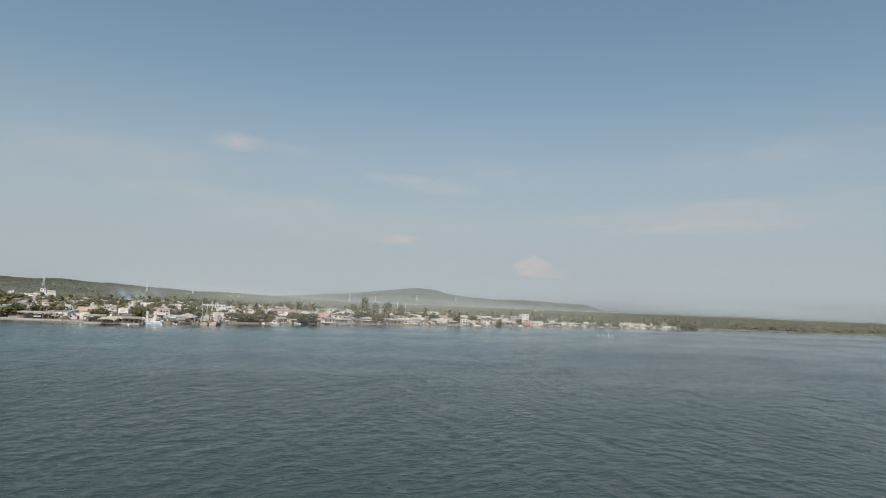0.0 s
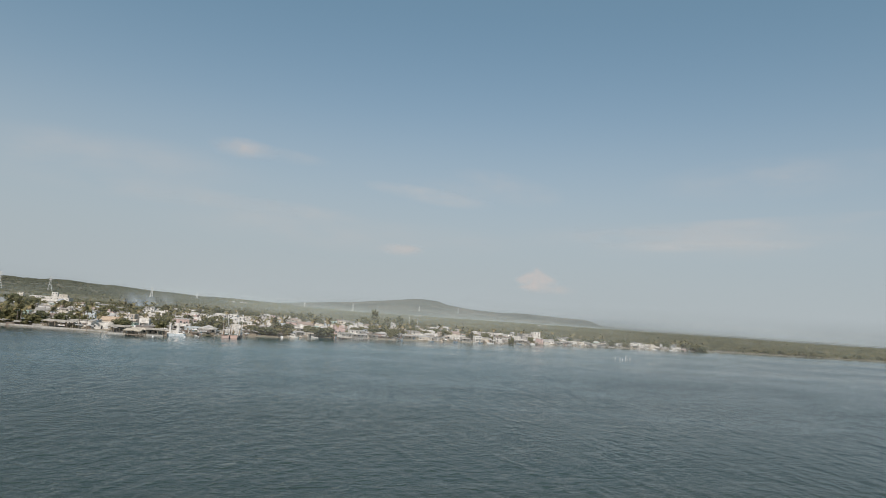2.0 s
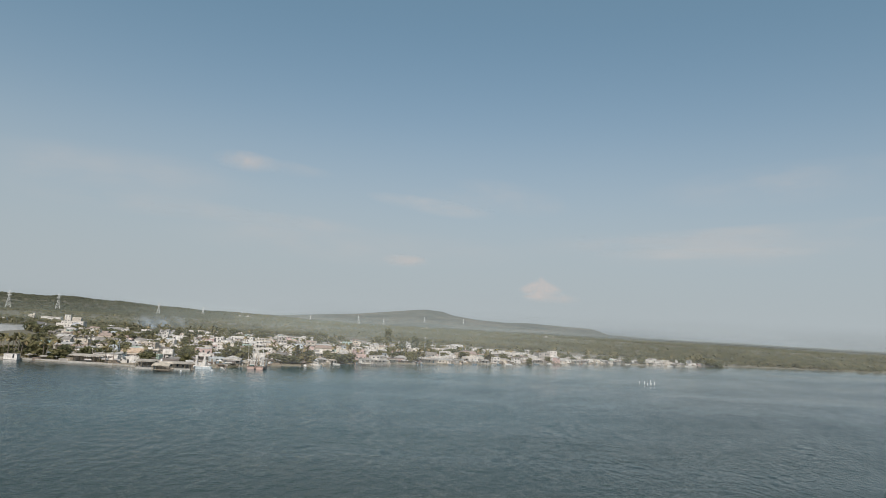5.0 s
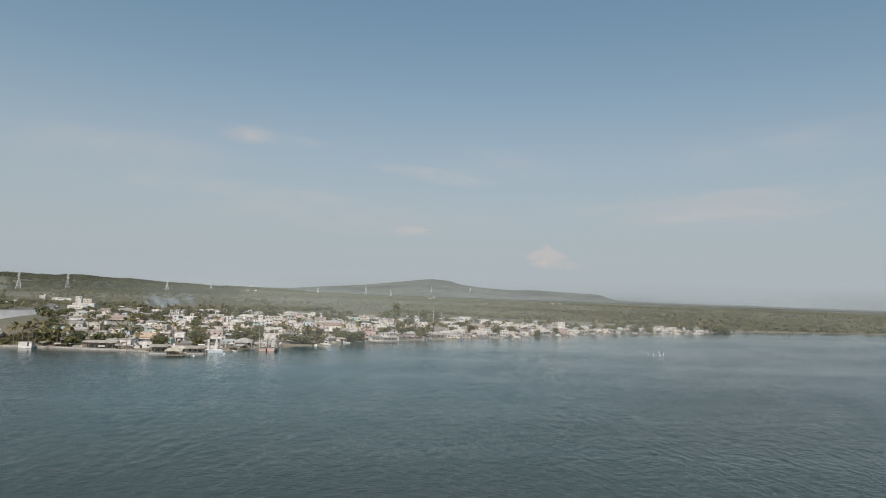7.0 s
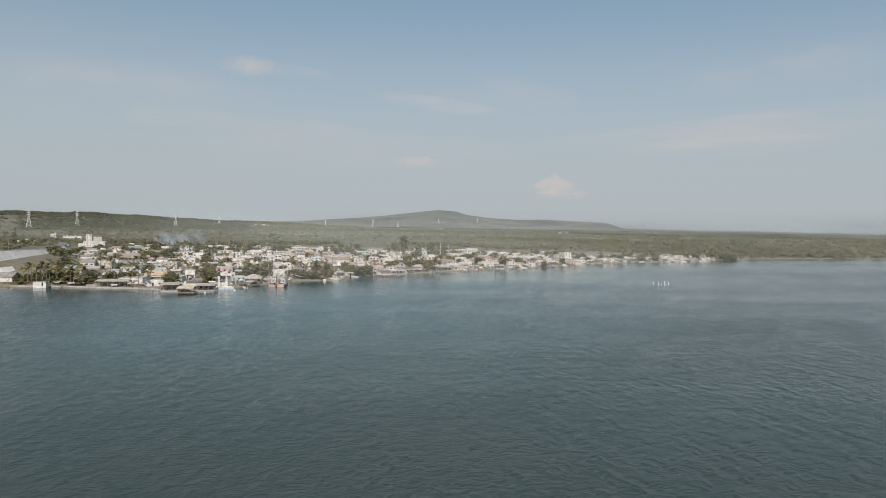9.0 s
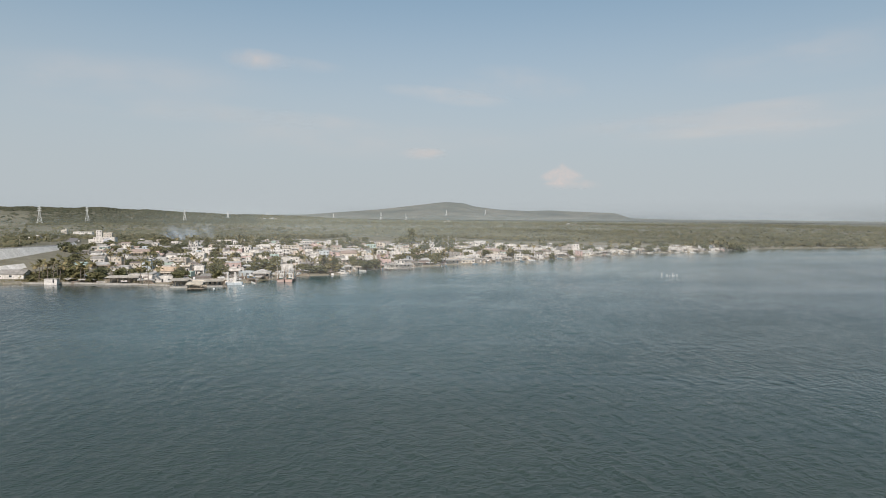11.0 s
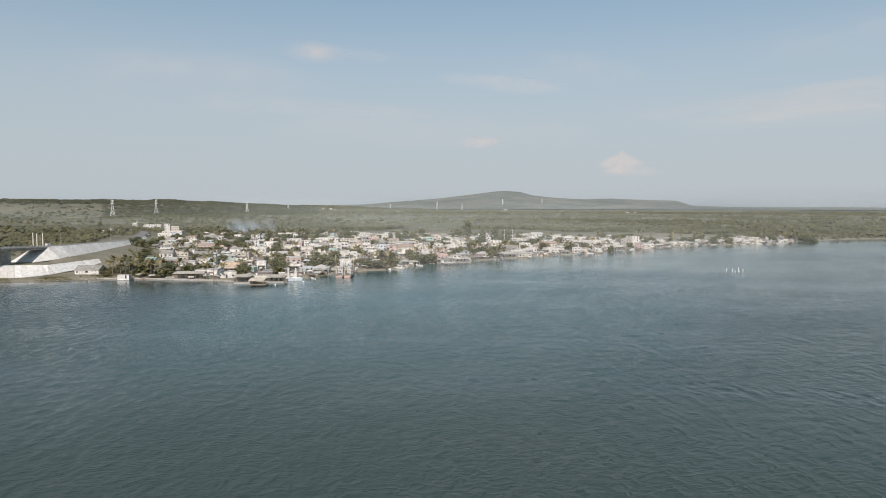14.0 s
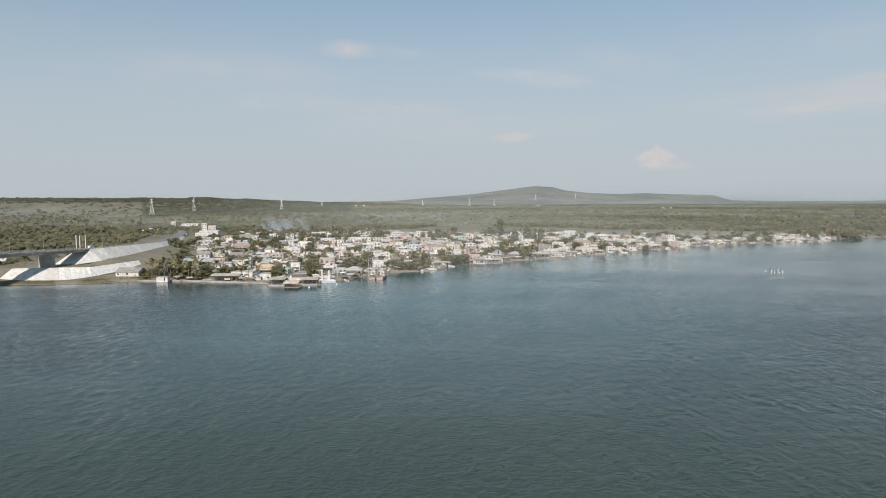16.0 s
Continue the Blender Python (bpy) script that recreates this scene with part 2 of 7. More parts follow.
def ground_mat():
    """Trodden sand in the town, scrub and dry grass on the plain and the hills."""
    m, nt, b = nodes_of("ground_cover", 0.95)
    big = noise_node(nt, 0.0045, 6, 0.62)
    mid = noise_node(nt, 0.035, 6, 0.65)
    fine = noise_node(nt, 0.4, 4, 0.6)
    g1 = ramp_node(nt, big.outputs["Fac"], [(0.36, (0.112, 0.107, 0.071)), (0.50, (0.145, 0.134, 0.092)), (0.62, (0.186, 0.168, 0.118))])
    g2 = ramp_node(nt, mid.outputs["Fac"], [(0.35, (0.66, 0.68, 0.64)), (0.62, (1.12, 1.10, 1.05))])
    col = mix_node(nt, "MULTIPLY", 0.9, g1.outputs["Color"], g2.outputs["Color"])
    dirt = ramp_node(nt, fine.outputs["Fac"], [(0.3, (0.150, 0.138, 0.096)), (0.7, (0.290, 0.252, 0.192))])
    at = nt.nodes.new("ShaderNodeAttribute")
    at.attribute_name = "trodden"
    col = mix_node(nt, "MIX", at.outputs["Fac"], col, dirt.outputs["Color"])
    nt.links.new(col, b.inputs["Base Color"])
    bump_to(nt, b, mid.outputs["Fac"], 0.6, 2.0)
    return m


GROUND = ground_mat()


def far_hill_mat():
    """Distant wooded hills, the haze in front of them put in as a pale glow."""
    m, nt, b = nodes_of("distant_hills", 1.0)
    big = noise_node(nt, 0.0035, 6, 0.65)
    woods = noise_node(nt, 0.013, 6, 0.7)
    slope = math_node(nt, "ADD", math_node(nt, "MULTIPLY", big.outputs["Fac"], 0.55), math_node(nt, "MULTIPLY", woods.outputs["Fac"], 0.45))
    g = ramp_node(nt, slope, [(0.41, (0.044, 0.055, 0.048)), (0.49, (0.080, 0.088, 0.072)), (0.58, (0.132, 0.124, 0.100))])
    nt.links.new(g.outputs["Color"], b.inputs["Base Color"])
    b.inputs["Specular IOR Level"].default_value = 0.0
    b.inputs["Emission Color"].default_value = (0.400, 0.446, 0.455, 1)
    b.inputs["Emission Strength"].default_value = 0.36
    return m


FAR_HILL = far_hill_mat()


def vapour_mat(name, colour, glow, density, scale, stretch, lo=0.35, hi=0.75):
    """Thin cloud, smoke or haze sheet: soft patches that thin out towards the rim; with glow, the colour is emitted,
    not lit.
    """
    m, nt, b = nodes_of(name, 1.0)
    b.inputs["Base Color"].default_value = (0, 0, 0, 1) if glow else (*colour, 1)
    b.inputs["Specular IOR Level"].default_value = 0
    b.inputs["Emission Color"].default_value = (*colour, 1)
    b.inputs["Emission Strength"].default_value = glow
    at = nt.nodes.new("ShaderNodeAttribute")
    at.attribute_name = "body"
    n = noise_node(nt, scale, 6, 0.6, stretch=stretch)
    r = ramp_node(nt, n.outputs["Fac"], [(lo, (0, 0, 0)), (hi, (1, 1, 1))])
    mu = nt.nodes.new("ShaderNodeMath")
    mu.operation = "MULTIPLY"
    nt.links.new(r.outputs["Color"], mu.inputs[0])
    nt.links.new(at.outputs["Fac"], mu.inputs[1])
    mv = nt.nodes.new("ShaderNodeMath")
    mv.operation = "MULTIPLY"
    nt.links.new(mu.outputs[0], mv.inputs[0])
    mv.inputs[1].default_value = density
    nt.links.new(mv.outputs[0], b.inputs["Alpha"])
    return m


CIRRUS = vapour_mat("cirrus", (0.62, 0.62, 0.615), 1.0, 0.72, 0.0036, (1.0, 1.0, 2.6), 0.22, 0.85)
SHEER = vapour_mat("sheer_cloud", (0.58, 0.585, 0.59), 1.0, 0.42, 0.0016, (1.0, 1.0, 3.0), 0.30, 0.80)
FAINT = vapour_mat("faint_cloud", (0.61, 0.59, 0.585), 1.0, 0.60, 0.006, (1.0, 1.0, 1.3), 0.15, 0.7)
CUMULUS = vapour_mat("cumulus", (0.64, 0.60, 0.59), 1.0, 0.62, 0.012, (1.0, 1.0, 1.3), 0.25, 0.55)

# ---------------------------------------------------------------- mesh helpers


class Shape:
    """Collects faces for one mesh."""

    def __init__(self):
        self.v, self.f = [], []

    def add(self, verts, faces):
        n = len(self.v)
        self.v += [tuple(p) for p in verts]
        self.f += [tuple(i + n for i in q) for q in faces]
        return self

    def box(self, x0, y0, z0, x1, y1, z1):
        v = [(x, y, z) for z in (z0, z1) for y in (y0, y1) for x in (x0, x1)]
        return self.add(v, [(0, 2, 3, 1), (4, 5, 7, 6), (0, 1, 5, 4), (2, 6, 7, 3), (0, 4, 6, 2), (1, 3, 7, 5)])

    def tube(self, a, b, r0, r1, n=6, caps=True):
        a, b = Vector(a), Vector(b)
        q = (b - a).to_track_quat("Z", "Y")
        v = []
        for p, r in ((a, r0), (b, r1)):
            for i in range(n):
                t = 2 * math.pi * i / n
                v.append(p + q @ Vector((r * math.cos(t), r * math.sin(t), 0)))
        f = [(i, (i + 1) % n, n + (i + 1) % n, n + i) for i in range(n)]
        if caps:
            f += [tuple(range(n - 1, -1, -1)), tuple(range(n, 2 * n))]
        return self.add(v, f)

    def prism(self, outline, z0, z1):
        """Upright prism over a plan outline, counter-clockwise."""
        n = len(outline)
        v = [(x, y, z0) for x, y in outline] + [(x, y, z1) for x, y in outline]
        f = [(i, (i + 1) % n, n + (i + 1) % n, n + i) for i in range(n)]
        return self.add(v, f + [tuple(range(n - 1, -1, -1)), tuple(range(n, 2 * n))])

    def collar(self, rect, t, z0, z1):
        """A rectangular ring of thickness t round a rectangle, from z0 to z1."""
        x0, y0, x1, y1 = rect
        out = [(x0, y0), (x1, y0), (x1, y1), (x0, y1)]
        inn = [(x0 + t, y0 + t), (x1 - t, y0 + t), (x1 - t, y1 - t), (x0 + t, y1 - t)]
        v = [(x, y, z) for ring, z in ((out, z0), (out, z1), (inn, z1), (inn, z0)) for x, y in ring]
        f = []
        for k in range(4):
            for i in range(4):
                a, b = k * 4 + i, k * 4 + (i + 1) % 4
                c, d = ((k + 1) % 4) * 4 + (i + 1) % 4, ((k + 1) % 4) * 4 + i
                f.append((a, b, c, d))
        return self.add(v, f)

    def loft(self, rings, closed=True, caps=True):
        n = len(rings[0])
        v = [p for r in rings for p in r]
        f = []
        for k in range(len(rings) - 1):
            for i in range(n if closed else n - 1):
                j = (i + 1) % n
                f.append((k * n + i, k * n + j, (k + 1) * n + j, (k + 1) * n + i))
        if caps:
            f += [tuple(range(n - 1, -1, -1)), tuple(range((len(rings) - 1) * n, len(rings) * n))]
        return self.add(v, f)

    def mesh(self, name, mat):
        me = bpy.data.meshes.new(name)
        me.from_pydata(self.v, [], self.f)
        me.materials.append(mat)
        return me


def part(name, shape, mat, parent, label="", at=None):
    """One mesh object under a thing or a part. shape: a Shape or a finished mesh."""
    me = shape.mesh(name, mat) if isinstance(shape, Shape) else shape
    ob = new(name, me)
    ob.parent = parent
    if at is not None:
        ob.matrix_basis = at
    if label:
        tagged(ob, label)
    return ob


def thing(name, m, label, category, group=""):
    ob = new(name)
    ob.empty_display_size = 0.5
    ob.matrix_basis = m
    return tagged(ob, label, category, group)


def solo(name, shape, mat, label, category, m=None, group="", kind=""):
    ob = new(name, shape.mesh(name, mat))
    if m is not None:
        ob.matrix_basis = m
    return tagged(ob, label, category, group, kind)


def sheet_mesh(name, verts, quads, mat):
    """A large mesh from arrays: verts (n, 3), quads (m, 3 or 4)."""
    me = bpy.data.meshes.new(name)
    k = quads.shape[1]
    me.vertices.add(len(verts))
    me.vertices.foreach_set("co", np.asarray(verts, np.float32).ravel())
    me.loops.add(len(quads) * k)
    me.loops.foreach_set("vertex_index", np.asarray(quads, np.int32).ravel())
    me.polygons.add(len(quads))
    me.polygons.foreach_set("loop_start", np.arange(0, len(quads) * k, k, dtype=np.int32))
    me.materials.append(mat)
    me.update(calc_edges=True)
    return me


# ---------------------------------------------------------------- land and water
SHORE = [(-4800, 300), (-1500, 330), (-700, 380), (-420, 418), (-291, 443), (-236, 453), (-215, 463), (-180, 463), (-138, 455),
         (-118, 447), (-104, 449), (-90, 465), (-78, 475), (-72, 497), (-55, 516), (-33, 524), (-26, 545), (-20, 567), (6, 584), (38, 606),
         (78, 636), (138, 684), (208, 747), (252, 786), (310, 824), (372, 836), (402, 852), (450, 893), (540, 940), (640, 968),
         (820, 1000), (1100, 1040), (1800, 1200), (4800, 1700)]
SH = np.array(SHORE, float)


def inland(x, y):
    """Signed distance from the shoreline, positive on land."""
    p = np.stack([np.asarray(x, float), np.asarray(y, float)], -1)
    best = np.full(p.shape[:-1], 1e9)
    a, b = SH[:-1], SH[1:]
    for i in range(len(a)):
        d = b[i] - a[i]
        t = np.clip(((p - a[i]) @ d) / (d @ d), 0, 1)
        q = p - a[i] - t[..., None] * d
        best = np.minimum(best, np.hypot(q[..., 0], q[..., 1]))
    edge = np.interp(p[..., 0], SH[:, 0], SH[:, 1])
    return np.where(p[..., 1] > edge, best, -best)


def smooth(a, b, v):
    t = np.clip((np.asarray(v, float) - a) / (b - a), 0, 1)
    return t * t * (3 - 2 * t)


def rough_field(x, y, scale, seed=0.0):
    """Cheap smooth waves in -1 to 1."""
    u, v = x / scale, y / scale
    return (np.sin(u * 1.7 + v * 0.6 + seed) + np.sin(v * 2.1 - u * 0.9 + 1.3 * seed + 1) + np.sin((u + v) * 1.1 + 2.7 + seed)
            + 0.6 * np.sin(u * 4.1 - v * 2.3 + seed) + 0.5 * np.sin(v * 5.3 + u * 3.1 + seed)) / 4.1


RIDGE_AZ = [-90, -33, -28.5, -25, -22.8, -18, -14.8, -10, -7.7, -4, 0]
RIDGE_Z = [60, 61, 60, 58, 61, 49, 40, 34, 30, 22, 20]


def height(x, y):
    """Ground height: the beach, the town's flat, the rising plain and the ridge behind it."""
    x, y = np.asarray(x, float), np.asarray(y, float)
    d = inland(x, y)
    low = np.where(d < 0, np.maximum(0.16 * d, -3.0), 1.25 * (1 - np.exp(-np.maximum(d, 0) / 5)))
    plain_z = low + np.minimum(0.0075 * np.maximum(d, 0), 21)
    az = np.degrees(np.arctan2(x, y - 57))
    r = np.hypot(x, y - 57)
    crest = np.interp(az, RIDGE_AZ, RIDGE_Z) + 2.5 * rough_field(x, y, 160) * smooth(1700, 2600, r)
    foot = np.interp(az, [-40, -24, -16, -5], [2150, 2250, 2500, 2600])
    lift = smooth(0, 750, r - foot)
    z = np.maximum(plain_z, plain_z * (1 - lift) + crest * lift)
    # filled ground round the bridge head: a terrace above the revetment, and a bank beside the approach road
    terrace = smooth(470, 490, y) * (1 - smooth(560, 640, y)) * (1 - smooth(-270, -252, x)) * (0.2 + 0.8 * smooth(-360, -330, x))
    z = np.maximum(z, z + (6.5 - z) * terrace)
    off = x - np.interp(y, [500, 540, 608, 645, 697, 752, 848, 955], [-280, -280, -286, -292, -304, -323, -361, -404])
    crown = np.interp(y, [505, 530, 620, 700, 760, 850], [6.5, 8.6, 9.4, 8.8, 7.6, 6.5])
    bank = np.where(off > 0, crown - 0.17 * np.maximum(off - 9, 0), crown - 0.3 * np.maximum(-off - 16, 0))
    z = np.where((y > 500) & (y < 870), np.maximum(z, bank * smooth(500, 520, y)), z)
    return z + 0.35 * rough_field(x, y, 60, 2.0) * smooth(250, 600, d)


def ground_at(x, y):
    return float(height(np.array([x]), np.array([y]))[0])


def build_ground():
    az = np.radians(np.linspace(-88, 88, 430))
    r = np.concatenate([np.linspace(330, 1100, 250), np.geomspace(1106, 4850, 150)])
    A, R = np.meshgrid(az, r)
    X, Y = R * np.sin(A), 57 + R * np.cos(A)
    Z = height(X, Y)
    n, k = R.shape
    idx = np.arange(n * k).reshape(n, k)
    quads = np.stack([idx[:-1, :-1], idx[:-1, 1:], idx[1:, 1:], idx[1:, :-1]], -1).reshape(-1, 4)[:, ::-1]
    me = sheet_mesh("ground", np.stack([X, Y, Z], -1).reshape(-1, 3), quads, GROUND)
    d = inland(X, Y).ravel()
    town = 1 - smooth(150, 300, d + 60 * rough_field(X, Y, 70).ravel() + 0.35 * np.maximum(X.ravel() - 150, 0))
    town *= smooth(-215, -175, X.ravel()) * 0.85 + 0.15
    town = np.maximum(town, (1 - smooth(6, 16, d + 4 * rough_field(X, Y, 18).ravel())) * 0.9 * (1 - smooth(400, 450, X.ravel())))         # bare shore strip
    xs, ys = X.ravel(), Y.ravel()
    bank = (1 - smooth(-232, -218, xs)) * smooth(-400, -350, xs) * (1 - smooth(600, 660, ys))                   # dry, patchy grass on the fill by the bridge
    town = np.where(bank > 0, np.minimum(town, 1 - 0.55 * bank) * (1 - bank) + bank * np.clip(0.42 + 0.55 * rough_field(X, Y, 9, 6.0).ravel() + 0.3 * rough_field(X, Y, 31, 2.0).ravel(), 0.1, 0.85), town)
    at = me.attributes.new("trodden", "FLOAT", "POINT")
    at.data.foreach_set("value", np.clip(town, 0, 1).astype(np.float32))
    for p in me.polygons:
        p.use_smooth = True
    tagged(new("ground", me), "sandy town ground rising to green scrub plain and ridge", "ground", kind="structure")


build_ground()



def wave_field(x, y, cell):
    """Height of short wind waves: many crossing trains, the shortest left out where the sheet is coarse."""
    g = np.random.default_rng(8)
    z = np.zeros_like(x)
    for k in range(48):
        length = 0.9 * (6.5 / 0.9) ** (k / 47.0)
        a = math.radians(g.normal(150, 48) if length < 2.2 else g.choice((168, 196)) + g.normal() * 13)
        ph, wob = g.uniform(0, 6.28), g.uniform(0, 6.28)
        q = 2 * math.pi / length
        steep = 0.026 if length < 2.2 else 0.019
        u, v = x * math.cos(a) + y * math.sin(a), y * math.cos(a) - x * math.sin(a)
        group = 0.6 + 0.6 * np.sin(u * q * 0.13 + v * q * 0.21 + wob)          # crests come in short groups
        phase = u * q + ph + 0.9 * np.sin(v * q * 0.3 + wob)
        z += group * steep / q * (np.sin(phase) + 0.28 * np.cos(2 * phase)) * smooth(1.9, 3.4, length / cell)     # peaked crests
    for k in range(16):                                    # longer waves running in towards the town, made lower near the camera
        length = 3.6 * (8.5 / 3.6) ** (k / 15.0)
        a = math.radians(g.normal(112, 26))
        ph, wob = g.uniform(0, 6.28), g.uniform(0, 6.28)
        q = 2 * math.pi / length
        u, v = x * math.cos(a) + y * math.sin(a), y * math.cos(a) - x * math.sin(a)
        group = np.clip(0.3 + 0.9 * np.sin(u * q * 0.17 + v * q * 0.33 + wob) * np.cos(v * q * 0.11 - ph), 0, 1.2)
        z += (0.4 + 0.6 * smooth(0.4, 1.2, cell)) * group * 0.026 / q * np.sin(u * q + ph + 0.8 * np.sin(v * q * 0.35 + wob)) * smooth(1.9, 3.4, length / cell)
    return z


def build_water():
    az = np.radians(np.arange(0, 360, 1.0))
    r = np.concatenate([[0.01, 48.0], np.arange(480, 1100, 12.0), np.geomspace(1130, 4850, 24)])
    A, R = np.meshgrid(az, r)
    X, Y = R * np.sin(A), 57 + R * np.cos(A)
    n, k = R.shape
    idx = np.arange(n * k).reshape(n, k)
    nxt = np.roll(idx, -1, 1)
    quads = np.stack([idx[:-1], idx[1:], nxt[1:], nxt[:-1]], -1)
    ahead = (np.arange(k) >= 312) | (np.arange(k) < 52)                           # the stretch within the camera's view, laid out finely below
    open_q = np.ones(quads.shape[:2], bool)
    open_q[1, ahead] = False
    quads = quads[open_q]
    # fine sheet with waves in its mesh, fanned out from under the camera
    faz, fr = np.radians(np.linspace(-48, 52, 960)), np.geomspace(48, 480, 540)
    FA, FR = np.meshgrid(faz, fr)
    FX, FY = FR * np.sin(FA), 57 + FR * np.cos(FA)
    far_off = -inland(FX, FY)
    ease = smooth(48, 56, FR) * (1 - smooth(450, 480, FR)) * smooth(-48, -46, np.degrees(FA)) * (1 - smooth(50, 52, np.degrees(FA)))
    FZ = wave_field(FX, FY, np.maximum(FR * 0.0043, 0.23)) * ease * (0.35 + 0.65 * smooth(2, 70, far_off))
    fn, fk = FR.shape
    fidx = np.arange(fn * fk).reshape(fn, fk) + n * k
    fquads = np.stack([fidx[:-1, :-1], fidx[1:, :-1], fidx[1:, 1:], fidx[:-1, 1:]], -1).reshape(-1, 4)
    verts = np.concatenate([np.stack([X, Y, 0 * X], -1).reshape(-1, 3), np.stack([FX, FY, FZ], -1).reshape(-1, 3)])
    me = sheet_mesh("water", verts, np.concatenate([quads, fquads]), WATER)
    allr = np.concatenate([R.ravel(), FR.ravel()])
    calm = np.maximum(smooth(2, 36, -inland(verts[:, 0], verts[:, 1])) * (1 - smooth(-120, -80, verts[:, 0])), smooth(0, 130, -inland(verts[:, 0], verts[:, 1])) ** 0.7)        # sheltered under the shore
    at = me.attributes.new("open_water", "FLOAT", "POINT")
    at.data.foreach_set("value", (0.045 + 0.185 * calm - 0.05 * smooth(220, 400, allr) * calm).astype(np.float32))
    off = -inland(verts[:, 0], verts[:, 1])
    tint_band = (1 - smooth(70, 300, off + 45 * rough_field(verts[:, 0], verts[:, 1], 90, 3.0))) * smooth(-175, -70, verts[:, 0]) * (1 - 0.45 * smooth(90, 260, verts[:, 0]))
    at = me.attributes.new("shore_tint", "FLOAT", "POINT")
    at.data.foreach_set("value", tint_band.astype(np.float32))
    at = me.attributes.new("camera_nearness", "FLOAT", "POINT")
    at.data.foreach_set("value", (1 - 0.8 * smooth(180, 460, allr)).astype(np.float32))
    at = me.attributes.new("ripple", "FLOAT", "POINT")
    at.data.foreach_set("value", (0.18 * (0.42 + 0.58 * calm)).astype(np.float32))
    me.polygons.foreach_set("use_smooth", np.ones(len(me.polygons), bool))
    tagged(new("water", me), "wind-rippled grey-green lagoon water with calmer streaks", "water", kind="structure")


build_water()

HILL_AZ = [-30, -12, -7.2, -5, -1.3, 2.1, 4.0, 4.9, 6.4, 7.3, 9.4, 11.8, 14.1, 19.2, 20.5, 24, 45, 88]
HILL_Z = [27, 31, 38, 53, 75, 109, 128, 135, 128, 105, 85, 74, 77, 65, 28, 21, 20, 20]


def build_far_hills():
    az = np.radians(np.linspace(-30, 88, 420))
    r = np.linspace(3300, 4930, 50)
    A, R = np.meshgrid(az, r)
    X, Y = R * np.sin(A), 57 + R * np.cos(A)
    top = np.interp(np.degrees(A), HILL_AZ, HILL_Z)
    lift = smooth(3300, 4780, R)
    Z = 16 + (top - 16) * lift + 4.0 * rough_field(X, Y, 170) * lift * (1 - smooth(4700, 4780, R) * 0.7)
    n, k = R.shape
    idx = np.arange(n * k).reshape(n, k)
    quads = np.stack([idx[:-1, :-1], idx[:-1, 1:], idx[1:, 1:], idx[1:, :-1]], -1).reshape(-1, 4)[:, ::-1]
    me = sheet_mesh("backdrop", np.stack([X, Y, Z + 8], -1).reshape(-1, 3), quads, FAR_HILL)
    for p in me.polygons:
        p.use_smooth = True
    tagged(new("backdrop", me), "distant wooded hill with a haze-grey glow and a flat-topped end", "hills", kind="structure")


build_far_hills()


def cloud(az, up, wide, high, mat, lean=0.0, peak=0.0):
    """A patch of cloud low in the sky: azimuth in degrees, height and size in metres, out near the edge of sight."""
    nx, nz = 40, 16
    U, V = np.meshgrid(np.linspace(-1, 1, nx), np.linspace(-1, 1, nz))
    A = np.radians(az) + U * wide / 2 / 4550
    R = 4550 + 60 * (U * U + V * V)
    X, Y = R * np.sin(A), 57 + R * np.cos(A)
    Z = up + V * high / 2 + U * lean
    body = np.clip(1 - (U ** 2 + (V * (1.0 + peak * np.abs(U) * 1.6 * (V > -0.4))) ** 2), 0, 1) ** 1.2
    if not peak:
        body = body * np.clip(0.85 + 0.5 * rough_field(U * 900 + az * 40, V * 160 + up, 170, az), 0.2, 1.3)          # ragged edges
    if peak:
        body = np.where(V < -0.5, body * np.clip((V + 1) * 2, 0, 1), np.minimum(body * 1.8, 1))
    idx = np.arange(nx * nz).reshape(nz, nx)
    quads = np.stack([idx[:-1, :-1], idx[:-1, 1:], idx[1:, 1:], idx[1:, :-1]], -1).reshape(-1, 4)
    me = sheet_mesh("backdrop", np.stack([X, Y, Z], -1).reshape(-1, 3), quads, mat)
    at = me.attributes.new("body", "FLOAT", "POINT")
    at.data.foreach_set("value", body.ravel().astype(np.float32))
    ob = tagged(new("backdrop", me), "thin pale cloud low over the horizon", "cloud", kind="structure")
    ob.visible_shadow = False


cloud(14.75, 318, 310, 205, CUMULUS, 0, 1.0)
cloud(16.0, 268, 380, 80, FAINT, -6)
cloud(2.8, 474, 360, 95, FAINT, 0)
cloud(3.2, 480, 240, 70, FAINT, 0)
cloud(4.9, 872, 950, 130, CIRRUS, -55)
cloud(6.5, 910, 700, 220, SHEER, -30)
cloud(-11.2, 1072, 480, 160, FAINT, -6)
cloud(-8.5, 1060, 800, 120, SHEER, -20)
cloud(29.5, 640, 2900, 300, SHEER, 35)
cloud(24.5, 655, 1500, 130, SHEER, 15)
cloud(31.0, 745, 2100, 100, SHEER, 75)
cloud(28.0, 600, 1500, 90, CIRRUS, 25)
cloud(-17.0, 700, 1700, 150, SHEER, 15)
cloud(-5.5, 690, 900, 120, SHEER, -25)
cloud(11.5, 960, 900, 260, SHEER, -60)
cloud(-22.0, 860, 2200, 420, SHEER, 40)
cloud(-2.0, 560, 2600, 300, SHEER, -10)
cloud(34.0, 1050, 1800, 320, SHEER, 60)

# ---------------------------------------------------------------- vegetation


